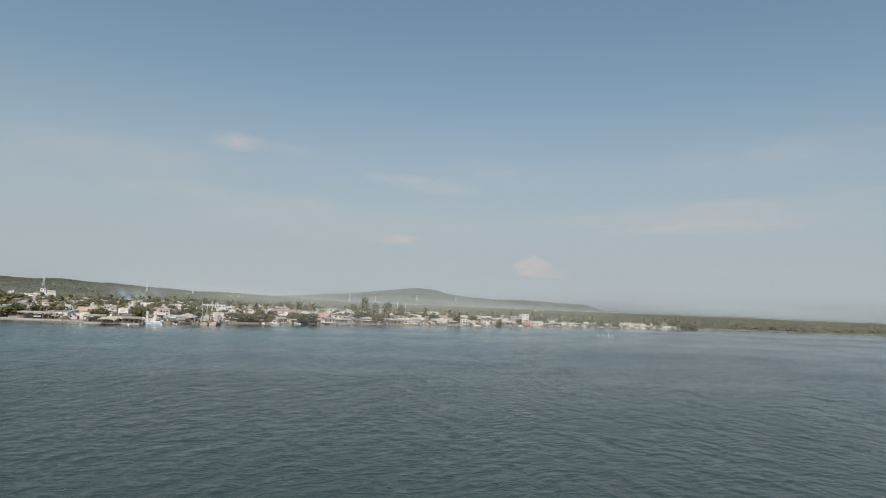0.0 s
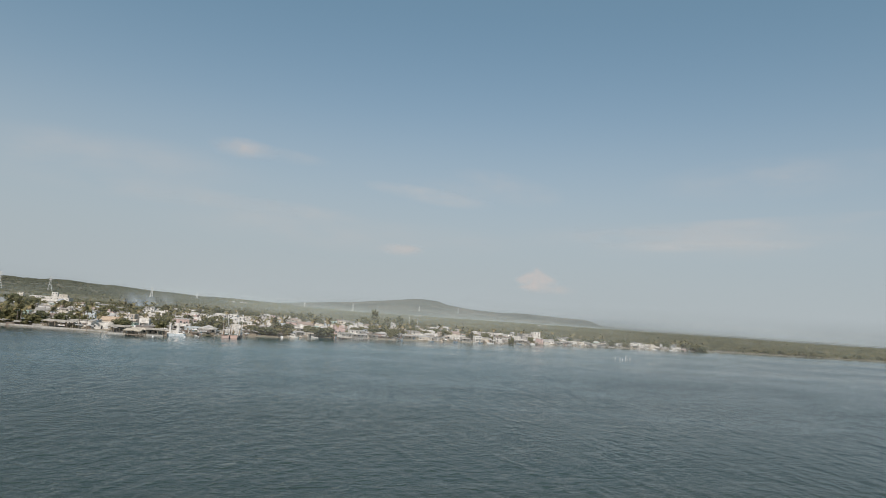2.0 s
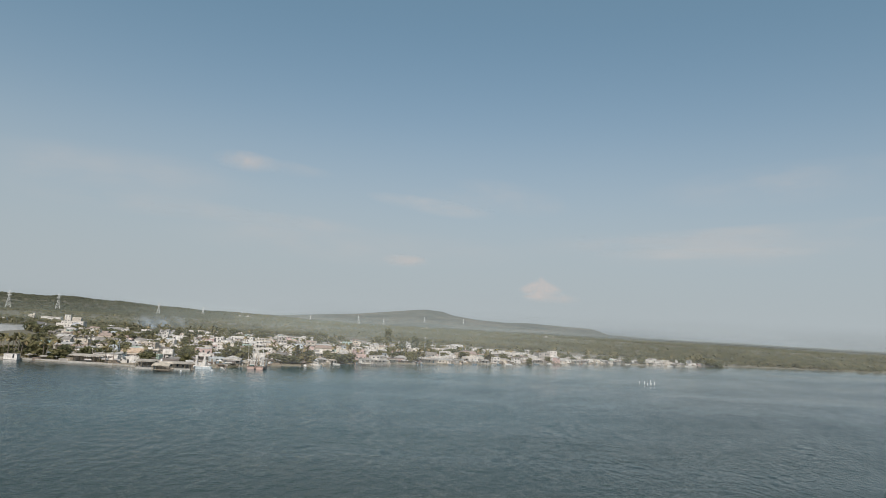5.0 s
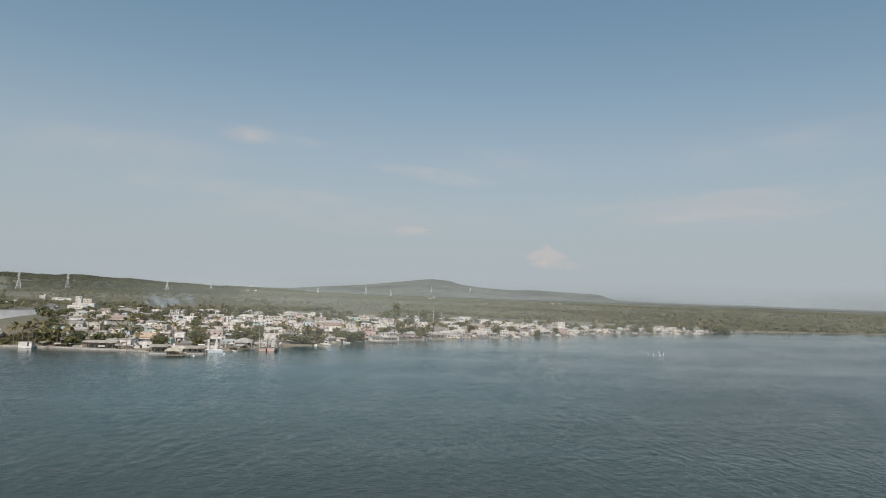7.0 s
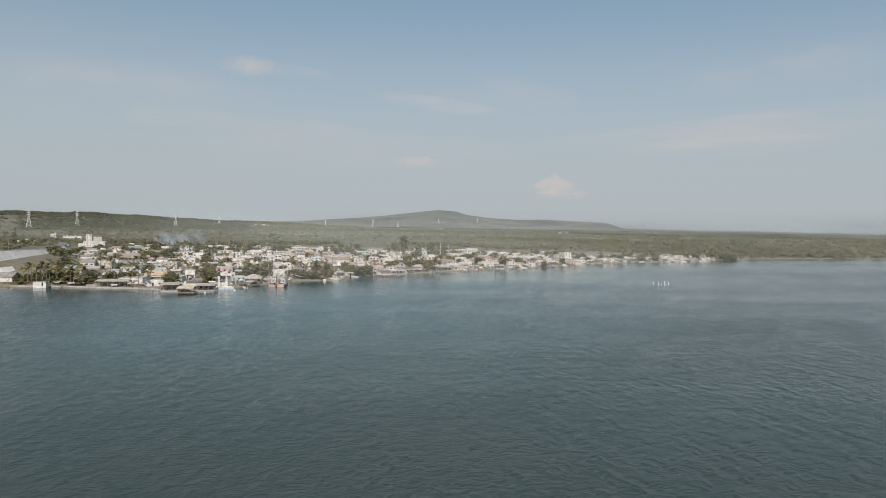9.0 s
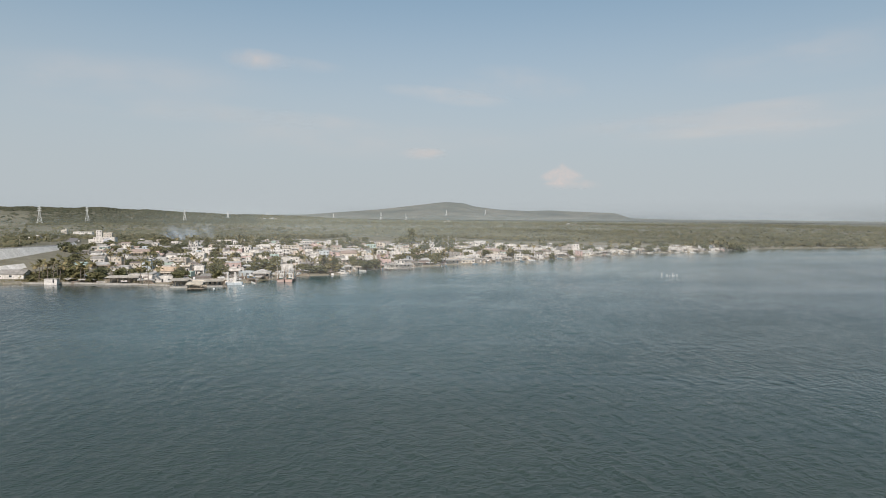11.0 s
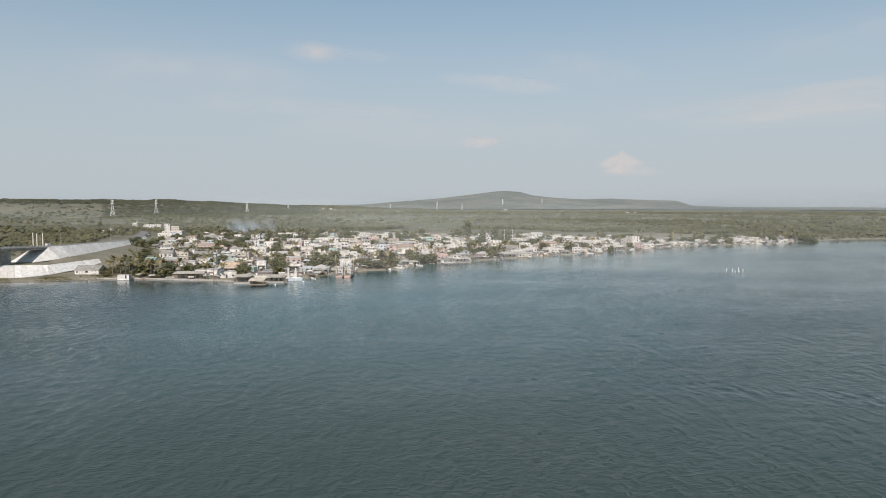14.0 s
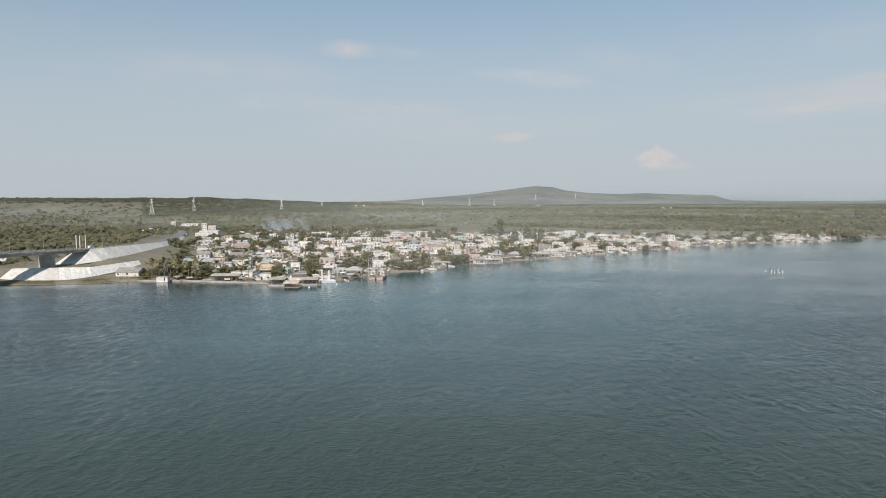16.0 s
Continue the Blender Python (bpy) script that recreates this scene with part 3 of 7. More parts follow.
def leaf_cloud(centres, radii, per, size, seed, squash=0.75):
    """Small tilted leaf clumps (quads) scattered in and around a set of lumps."""
    g = np.random.default_rng(seed)
    n = len(centres) * per
    c = np.repeat(np.asarray(centres, float), per, 0)
    rad = np.repeat(np.asarray(radii, float), per)
    d = g.normal(size=(n, 3))
    d /= np.linalg.norm(d, axis=1, keepdims=True)
    c = c + d * (rad * g.uniform(0.72, 1.08, n))[:, None] * (1, 1, squash)
    a = g.normal(size=(n, 3)) + (0, 0, 0.0)
    a /= np.linalg.norm(a, axis=1, keepdims=True)
    nrm = d + g.normal(size=(n, 3)) * 0.38 + (0, 0, 0.2)
    nrm /= np.linalg.norm(nrm, axis=1, keepdims=True)
    u = np.cross(nrm, a)
    u /= np.linalg.norm(u, axis=1, keepdims=True) + 1e-9
    v = np.cross(nrm, u)
    s = size * g.uniform(0.55, 1.25, n)[:, None]
    k = g.uniform(0.5, 1.0, (n, 1))
    quads = np.stack([c - u * s, c - v * s * k, c + u * s * 0.9, c + v * s * k], 1)
    return quads.reshape(-1, 3), np.arange(4 * n).reshape(-1, 4)


TREE_SET = []


def make_tree_meshes():
    g = np.random.default_rng(11)
    for kind in range(7):
        h = 8.0
        trunk = Shape()
        fork = Vector((0.2, 0.1, 1.7))
        trunk.tube((0, 0, -0.4), fork, 0.32, 0.22, 7)
        cents, rads = [], []
        spread = (2.6, 3.2, 2.2, 3.6, 2.9, 2.0, 3.0)[kind]
        for i in range(9):
            t = 2 * math.pi * i / 9 + g.uniform(-0.4, 0.4)
            tip = Vector((math.cos(t) * spread * g.uniform(0.6, 1.0), math.sin(t) * spread * g.uniform(0.6, 1.0), (1.9, 4.2, 5.9)[i % 3] + g.uniform(-0.5, 0.5)))
            mid = fork.lerp(tip, 0.5) + Vector((0, 0, 0.4))
            trunk.tube(fork, mid, 0.17, 0.11, 5, False)
            trunk.tube(mid, tip, 0.11, 0.04, 5, False)
            cents.append(tip)
            rads.append(g.uniform(1.2, 1.9))
            cents.append(mid + Vector((0, 0, 0.5)))
            rads.append(g.uniform(0.9, 1.4))
        top = Vector((g.uniform(-0.6, 0.6), g.uniform(-0.6, 0.6), 6.6 + g.uniform(-0.5, 0.5)))
        trunk.tube(fork, top, 0.16, 0.05, 5, False)
        cents.append(top)
        rads.append(1.7)
        verts, quads = leaf_cloud(cents, rads, 42, 0.62, 100 + kind)
        mat = LEAF_DRY if kind == 5 else LEAF
        TREE_SET.append((trunk.mesh("trunk", BARK), sheet_mesh("crown", verts, quads, mat)))
    # a feathery casuarina
    trunk = Shape().tube((0, 0, -0.4), (0.1, 0, 7.4), 0.24, 0.05, 7)
    cents, rads = [], []
    for i in range(16):
        z = 2.0 + 5.6 * i / 15
        t = 2.4 * i
        r = 1.5 * (1 - 0.6 * abs(i - 6) / 10)
        p = Vector((math.cos(t) * r, math.sin(t) * r, z))
        trunk.tube((0.05, 0, z - 0.6), p, 0.06, 0.02, 4, False)
        cents.append(p)
        rads.append(0.85)
    verts, quads = leaf_cloud(cents, rads, 24, 0.42, 150, 1.0)
    TREE_SET.append((trunk.mesh("trunk", BARK), sheet_mesh("crown", verts, quads, LEAF)))


make_tree_meshes()
TREE_WORDS = ("broad green tree with a rounded dense crown", "wide spreading green tree shading the yards", "upright green tree with an uneven crown",
              "large spreading almond tree with dark leaves", "bushy green tree standing among the houses", "sparse tree with dry olive leaves",
              "dense dark green mango tree", "tall feathery dark casuarina tree")


def tree(x, y, h, wide, kind=0):
    """A tree h metres high whose crown is about wide metres across."""
    base = (5.6, 6.8, 5.0, 7.4, 6.2, 4.8, 6.4, 3.6)[kind]
    turn = (x * 37.7 + y * 91.3) % 360
    m = pose(x, y, ground_at(x, y) - 0.05, 0, 0, turn) @ Matrix.Diagonal((wide / base, wide / base, h / 8.0, 1))
    ob = thing("tree", m, TREE_WORDS[kind], "tree", "trees of the town")
    part("trunk", TREE_SET[kind][0], BARK, ob)
    part("crown", TREE_SET[kind][1], LEAF, ob, "leafy crown with gaps")
    return ob


FRONDS = []
PALM_TRUNKS = []


def make_palm_meshes():
    for k, (droop, length) in enumerate(((0.9, 3.7), (1.7, 3.5), (2.6, 3.1))):
        s = Shape()
        n = 9
        g = np.random.default_rng(40 + k)
        pts = []
        for i in range(n + 1):
            t = i / n
            pts.append(Vector((length * t * (1 - 0.12 * droop * t), 0, 0.75 * t - droop * t * t)))
        reach = [0.16 + 0.80 * math.sin(math.pi * min(1, (i / n) * 0.8 + 0.14)) * g.uniform(0.8, 1.1) for i in range(n + 1)]
        reach[-1] = 0.05
        for side in (-1, 1):
            for i in range(n):                        # leaflets, each hanging a little lower than the rib
                a, b = pts[i], pts[i + 1]
                r0, r1 = reach[i] * 0.72, reach[i + 1]
                p = a + Vector((0.22, side * r0, -0.42 * r0))
                q = b + Vector((0.30, side * r1, -0.42 * r1))
                s.add([a, b, q, p], [(0, 1, 2, 3) if side > 0 else (3, 2, 1, 0)])
        FRONDS.append(s.mesh("frond", DRY_FROND if k == 2 else PALM_LEAF))
    for k in range(3):
        rings = []
        for i in range(7):
            t = i / 6
            r = 0.24 - 0.09 * t + (0.08 if i == 0 else 0)
            cx = (0.6, -0.9, 0.15)[k] * t * t
            rings.append([(cx + r * math.cos(a), r * math.sin(a), t * 10 - (0.4 if i == 0 else 0)) for a in [2 * math.pi * j / 7 for j in range(7)]])
        PALM_TRUNKS.append(((0.6, -0.9, 0.15)[k], Shape().loft(rings).mesh("trunk", PALM_BARK)))


make_palm_meshes()


def palm(x, y, h, lean=0, size=1.18):
    cx, trunk = PALM_TRUNKS[lean % 3]
    turn = (x * 53.1 + y * 17.9) % 360
    ob = thing("palm_tree", pose(x, y, ground_at(x, y) - 0.05, 0, 0, turn), "coconut palm with a slender grey trunk and drooping fronds", "palm", "coconut palms")
    t = part("trunk", trunk, PALM_BARK, ob)
    t.scale = (1, 1, h / 10)
    for i in range(12):
        k = (0, 1, 2, 1)[i % 4]
        part("frond", FRONDS[k], PALM_LEAF, ob, at=pose(cx, 0, h + 0.05, 0, (-36, -16, 6, -4)[i % 4], i * 137.5) @ Matrix.Scale(size, 4))
    return ob


def town_depth(x):
    """How far inland the houses reach."""
    return np.interp(x, [-345, -335, -150, -20, 60, 140, 230, 300, 400, 455, 470], [0, 430, 430, 330, 250, 190, 110, 62, 55, 30, 0])


def build_woods():
    """The scrub and woodland of the plain and the mangrove of the far shore, one mass of clumps."""
    g = np.random.default_rng(21)
    allv, ridge = [], []
    specs = [  # range from, to, count, crown metres, height, quads a tree
        (560, 1250, 16000, 7.0, 4.6, 14), (1250, 2100, 30000, 8.2, 4.4, 8), (2100, 3450, 42000, 11.0, 3.8, 6),
        (560, 1400, 26000, 4.2, 1.5, 5)]
    for r0, r1, count, wide, high, per in specs:
        az = np.radians(g.uniform(-43, 47, count))
        r = np.sqrt(g.uniform(r0 * r0, r1 * r1, count))
        x, y = r * np.sin(az), 57 + r * np.cos(az)
        d = inland(x, y)
        depth = town_depth(x)
        field = (d < depth + np.interp(x, [-345, -150, -60, 300, 430], [5, 25, 170, 170, 90]) + 35 * rough_field(x, y, 45)) & (x > -345) & (x < 430)
        open_land = rough_field(x, y, 130, 5.0) + 0.6 * rough_field(x, y, 47, 1.0)
        azd = np.degrees(az)
        chance = np.where(open_land > 0.35, 0.75, 0.15)
        chance = np.where((azd < -19) & (r < 1150), np.where(r < 960, np.where(open_land > 0.1, 0.68, 0.12), 0.74), chance)
        chance = np.where((azd < -21) & (r > 1150), np.where((azd > -27.5) & (r > 1900), 0.40, np.where(open_land > 0.0, 0.975, 0.86)), chance)   # pasture below the ridge
        chance = np.where((azd > -21) & (azd < -2) & (r > 1350) & (r < 1950), 0.86, chance)   # fields in the middle distance
        chance = np.where((azd > -2) & (r > 1750) & (r < 2500), np.where(open_land > -0.1, 0.93, 0.35), chance)
        streak = rough_field(x * 0.22, r * 1.5, 80, 3.0)
        chance = np.where((azd > -19) & (r > 1150) & (r < 2600) & (streak > 0.12), 0.92, chance)      # pale clearings in long strips
        chance = np.where((azd < -6) & (np.abs(r - np.interp(azd, [-40, -24, -16, -5], [2870, 2970, 3220, 3320])) < 240), 0.0, chance)             # tree line on the crest
        chance = np.where((azd < -6) & (azd > -23) & (r > 2250) & (r < 3100), 0.25, chance)
        clump = rough_field(x, y, 26, 4.0) + 0.8 * rough_field(x, y, 61, 9.0)
        chance = np.where((azd > -19) & (r < 2200), np.maximum(chance, 0.10 + 0.85 * smooth(-0.25, 0.3, clump)), chance)      # thickets and glades
        chance = np.where((azd > 15) & (azd < 36) & (np.abs(r - 2440 - 60 * np.sin(azd * 0.9)) < 150), 0.97, chance)      # a pale strip of pasture far off
        if high < 2:                                  # low undergrowth spreads over the glades as well
            chance = 0.25 + 0.5 * smooth(-0.2, 0.4, rough_field(x, y, 38, 7.0))
        chance = np.where((azd > -2) & (r > 2960), 1.0, chance)                 # left bare, so the haze sheet tints the land beyond
        thin = g.uniform(size=count) < chance
        embank = ((x > -345) & (x < -225) & (y < 640)) | ((x < -225) & (x > -430) & (y < 1000) & (np.abs(x + 0.42 * np.maximum(y - 640, 0) + 285) < 42))
        keep = (d > 4) & ~field & ~thin & ~embank
        x, y, d = x[keep], y[keep], d[keep]
        n = len(x)
        z = height(x, y)
        rr, aa = np.hypot(x, y - 57), np.degrees(np.arctan2(x, y - 57))
        on_crest = (aa < -6) & (np.abs(rr - np.interp(aa, [-40, -24, -16, -5], [2870, 2970, 3220, 3320])) < 130)
        s = g.uniform(0.6, 1.3, n) * np.where((x > 420) & (d < 60), 1.25, 1.0) * np.where(on_crest, 1.0 + 0.5 * smooth(-0.2, 0.3, rough_field(x, y, 60)), 1.0)
        c = np.repeat(np.stack([x, y, z], -1), per, 0)
        ss = np.repeat(s, per)
        dirs = g.normal(size=(n * per, 3))
        dirs /= np.linalg.norm(dirs, axis=1, keepdims=True)
        dirs[:, 2] = np.abs(dirs[:, 2])
        rad = g.uniform(0.5, 1.0, n * per) ** 0.5
        c = c + dirs * rad[:, None] * np.stack([ss * wide / 2, ss * wide / 2, ss * high * 0.75], -1) + np.stack([0 * ss, 0 * ss, ss * high * 0.25], -1)
        nrm = dirs * 0.55 + g.normal(size=(n * per, 3)) * 0.25 + (0, -0.4, 0.75)
        nrm /= np.linalg.norm(nrm, axis=1, keepdims=True)
        a = g.normal(size=(n * per, 3))
        u = np.cross(nrm, a)
        u /= np.linalg.norm(u, axis=1, keepdims=True) + 1e-9
        v = np.cross(nrm, u)
        k = (wide * 0.33 * ss * g.uniform(0.7, 1.2, n * per))[:, None]
        q = np.stack([c - u * k, c - v * k * 0.8, c + u * k, c + v * k * 0.8], 1).reshape(-1, 3)
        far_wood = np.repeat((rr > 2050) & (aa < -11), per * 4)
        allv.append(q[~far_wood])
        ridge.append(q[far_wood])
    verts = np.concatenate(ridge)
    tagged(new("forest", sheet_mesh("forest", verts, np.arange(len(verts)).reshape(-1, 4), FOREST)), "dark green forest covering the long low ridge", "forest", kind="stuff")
    verts = np.concatenate(allv)
    me = sheet_mesh("woodland", verts, np.arange(len(verts)).reshape(-1, 4), SCRUB)
    tagged(new("woodland", me), "dense olive green scrub and mangrove covering the plain", "woodland", kind="stuff")


build_woods()

# ---------------------------------------------------------------- houses
MESHES = {}


def cached(key, make):
    if key not in MESHES:
        MESHES[key] = make()
    return MESHES[key]


def window_meshes(w, h):
    def frame_mesh():
        s = Shape()
        t = 0.09
        s.collar((-w / 2, 0, w / 2, h), t, -0.02, 0.05)
        s.v = [(px, -pz, py) for px, py, pz in s.v]
        return s.mesh("window_frame", WALLS["white"])

    def pane_mesh():
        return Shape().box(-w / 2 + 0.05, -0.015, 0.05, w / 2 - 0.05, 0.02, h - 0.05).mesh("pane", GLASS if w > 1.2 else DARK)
    return cached(("wf", w, h), frame_mesh), cached(("wp", w, h), pane_mesh)


def put_window(house, w, h, m):
    fr, pa = window_meshes(w, h)
    win = part("window", fr, None, house, at=m)
    part("pane", pa, None, win)


def put_door(house, m, colour):
    def make():
        s = Shape().box(-0.5, -0.04, 0, 0.5, 0.03, 2.05)
        return s.box(-0.36, -0.06, 0.25, 0.36, -0.04, 0.95).box(-0.36, -0.06, 1.1, 0.36, -0.04, 1.85).mesh("door", colour)
    part("door", cached(("door", colour.name), make), None, house, at=m)


def put_tank(house, x, y, z, black):
    def make():
        rings = []
        for r, zz in ((0.55, 0), (0.58, 0.1), (0.58, 1.0), (0.5, 1.15), (0.22, 1.28), (0.2, 1.36)):
            rings.append([(r * math.cos(2 * math.pi * i / 10), r * math.sin(2 * math.pi * i / 10), zz) for i in range(10)])
        return Shape().loft(rings).mesh("water_tank", TANK_BLACK if black else TANK_WHITE)
    part("water_tank", cached(("tank", black), make), None, house, "black plastic roof tank" if black else "pale roof tank", at=pose(x, y, z))


COUNT = {"n": 0}
PLACED = []


def house(x, y, w, d, h, yaw=0, wall="white", roof="flat", top="slab", base=None, porch=False):
    """A house: x, y the middle of its front wall, which faces -y when yaw is 0; h up to the eaves or parapet."""
    i = COUNT["n"]
    COUNT["n"] += 1
    g = random.Random(1000 + i)
    z = ground_at(x, y) if base is None else base
    storeys = max(1, round(h / 3.1))
    PLACED.append((x, y, max(w, d) * 0.5))
    form = {"flat": "flat-roofed", "gable": "gable-roofed", "shed": "sheet-roofed", "hip": "hip-roofed"}[roof]
    tone = {"cream": "cream-coloured", "grey": "bare grey block"}.get(wall, wall)
    size = {1: "single-storey", 2: "two-storey", 3: "three-storey"}.get(storeys, "tall")
    ob = thing("house", pose(x, y, z, 0, 0, yaw), f"{size} {form} {tone} plastered house in the shore town", "house", "houses of the town")
    wm = WALLS[wall]
    body = Shape().box(-w / 2, 0, -1.2, w / 2, d, h)
    if roof == "flat":
        t = 0.16
        p = Shape()                                   # parapet
        ph = g.choice((0.25, 0.45, 0.7))
        p.collar((-w / 2, 0, w / 2, d), t, h, h + ph)
        part("parapet", p, wm, ob)
        part("roof", Shape().box(-w / 2 + t, t, h - 0.1, w / 2 - t, d - t, h + 0.06), ROOFS[top], ob)
    elif roof == "gable":
        o, rise = 0.4, 0.22 * d
        body.add([(-w / 2, 0, h), (-w / 2, d, h), (-w / 2, d / 2, h + rise), (w / 2, 0, h), (w / 2, d, h), (w / 2, d / 2, h + rise)], [(0, 2, 1), (3, 4, 5)])
        k = rise / (d / 2) * o
        for a, b, name in ((-o, d / 2, "front"), (d + o, d / 2, "back")):
            lo = h - k
            v = [(-w / 2 - o, a, lo), (w / 2 + o, a, lo), (w / 2 + o, b, h + rise), (-w / 2 - o, b, h + rise)]
            v += [(px, py, pz + 0.12) for px, py, pz in v]
            f = [(0, 3, 2, 1), (4, 5, 6, 7), (0, 1, 5, 4), (1, 2, 6, 5), (2, 3, 7, 6), (3, 0, 4, 7)]
            part("roof", Shape().add(v, f), ROOFS[top], ob)
    elif roof == "hip":
        o, rise = 0.45, 0.2 * d
        e = min(w, d) / 2
        v = [(-w / 2 - o, -o, h), (w / 2 + o, -o, h), (w / 2 + o, d + o, h), (-w / 2 - o, d + o, h), (-w / 2 + e, d / 2, h + rise), (w / 2 - e, d / 2, h + rise)]
        v += [(px, py, pz - 0.14) for px, py, pz in v[:4]]
        part("roof", Shape().add(v, [(0, 1, 5, 4), (1, 2, 5), (2, 3, 4, 5), (3, 0, 4), (6, 7, 1, 0), (7, 8, 2, 1), (8, 9, 3, 2), (9, 6, 0, 3), (9, 8, 7, 6)]), ROOFS[top], ob)
    else:                                             # shed: one corrugated pitch
        o, rise = 0.35, 0.09 * d
        body.add([(-w / 2, 0, h), (-w / 2, d, h), (-w / 2, d, h + rise), (w / 2, 0, h), (w / 2, d, h), (w / 2, d, h + rise)],
                 [(0, 2, 1), (3, 4, 5), (1, 2, 5, 4)])
        n = max(8, 2 * int(w / 0.9))
        zf, zb = h - 0.09 * o + 0.03, h + rise + 0.09 * o + 0.03
        front, back = [], []
        for j in range(n + 1):
            px = -w / 2 - o + (w + 2 * o) * j / n
            front.append((px, -o, zf + 0.07 * (j % 2)))
            back.append((px, d + o, zb + 0.07 * (j % 2)))
        under = [[(a[0], a[1], a[2] - 0.05) for a in row] for row in (front, back)]
        s = Shape().loft([under[0], front, back, under[1], under[0]], closed=False, caps=False)
        part("roof", s, ROOFS[top], ob)
    part("wall", body, wm, ob)
    # openings: a row a storey on the front and the two sides
    lift = h / storeys
    for k in range(storeys):
        n = max(1, int(w / 3.0))
        doors = g.randrange(n) if k == 0 else -1
        for j in range(n):
            px = -w / 2 + w * (j + 0.5) / n + g.uniform(-0.2, 0.2)
            if j == doors:
                put_door(ob, pose(px, -0.005, 0.02), g.choice((WOOD, DARK, DARK, BLUE_PAINT, WALLS["white"])))
            elif g.random() < 0.85:
                put_window(ob, g.choice((1.0, 1.3, 1.8)), g.choice((1.1, 1.4)), pose(px, -0.005, k * lift + 1.0))
        for sx, turn in ((-w / 2 - 0.005, -90), (w / 2 + 0.005, 90)):
            for j in range(max(1, int(d / 4))):
                if g.random() < 0.4:
                    put_window(ob, 1.0, 1.1, pose(sx, d * (j + 0.5) / max(1, int(d / 4)), k * lift + 1.0, 0, 0, turn))
    porch = porch or (storeys == 1 and g.random() < 0.45)
    if storeys >= 2 and roof == "flat" and g.random() < 0.6 and w > 5:
        bw = w * 0.8
        bal = part("balcony", Shape().box(-bw / 2, -1.1, lift - 0.12, bw / 2, -0.003, lift + 0.04), CONCRETE, ob)
        rail = Shape().box(-bw / 2, -1.1, lift + 0.86, bw / 2, -1.04, lift + 0.94)
        for j in range(int(bw / 0.6) + 1):
            rail.box(-bw / 2 + j * 0.6, -1.09, lift + 0.04, -bw / 2 + j * 0.6 + 0.05, -1.05, lift + 0.86)
        part("railing", rail, WALLS["white"], bal)
    if porch:
        s = Shape().box(-w / 2 - 0.2, -2.6, 2.5, w / 2 + 0.2, -0.003, 2.62)
        part("porch_roof", s, ROOFS["sheet" if i % 2 else "rust"], ob)
        for j in range(3):
            px = -w / 2 + 0.1 + (w - 0.2) * j / 2
            part("post", cached("porch_post", lambda: Shape().box(-0.08, -0.08, -0.8, 0.08, 0.08, 2.5).mesh("post", WALLS["white"])), None, ob, at=pose(px, -2.4, 0))
    if roof == "flat" and g.random() < 0.45:
        put_tank(ob, g.uniform(-w / 3, w / 3), d * g.uniform(0.4, 0.75), h + 0.06, g.random() < 0.6)
    if roof == "flat" and g.random() < 0.22 and w > 6:
        rw, rd = w * 0.35, d * 0.4
        rx = g.choice((-1, 1)) * w * 0.25
        part("stair_hut", Shape().box(rx - rw / 2, d * 0.5, h + 0.06, rx + rw / 2, d * 0.5 + rd, h + 2.4), wm, ob)
    return ob


FAR_V, FAR_F, FAR_M, FAR_MATS = [], [], [], []


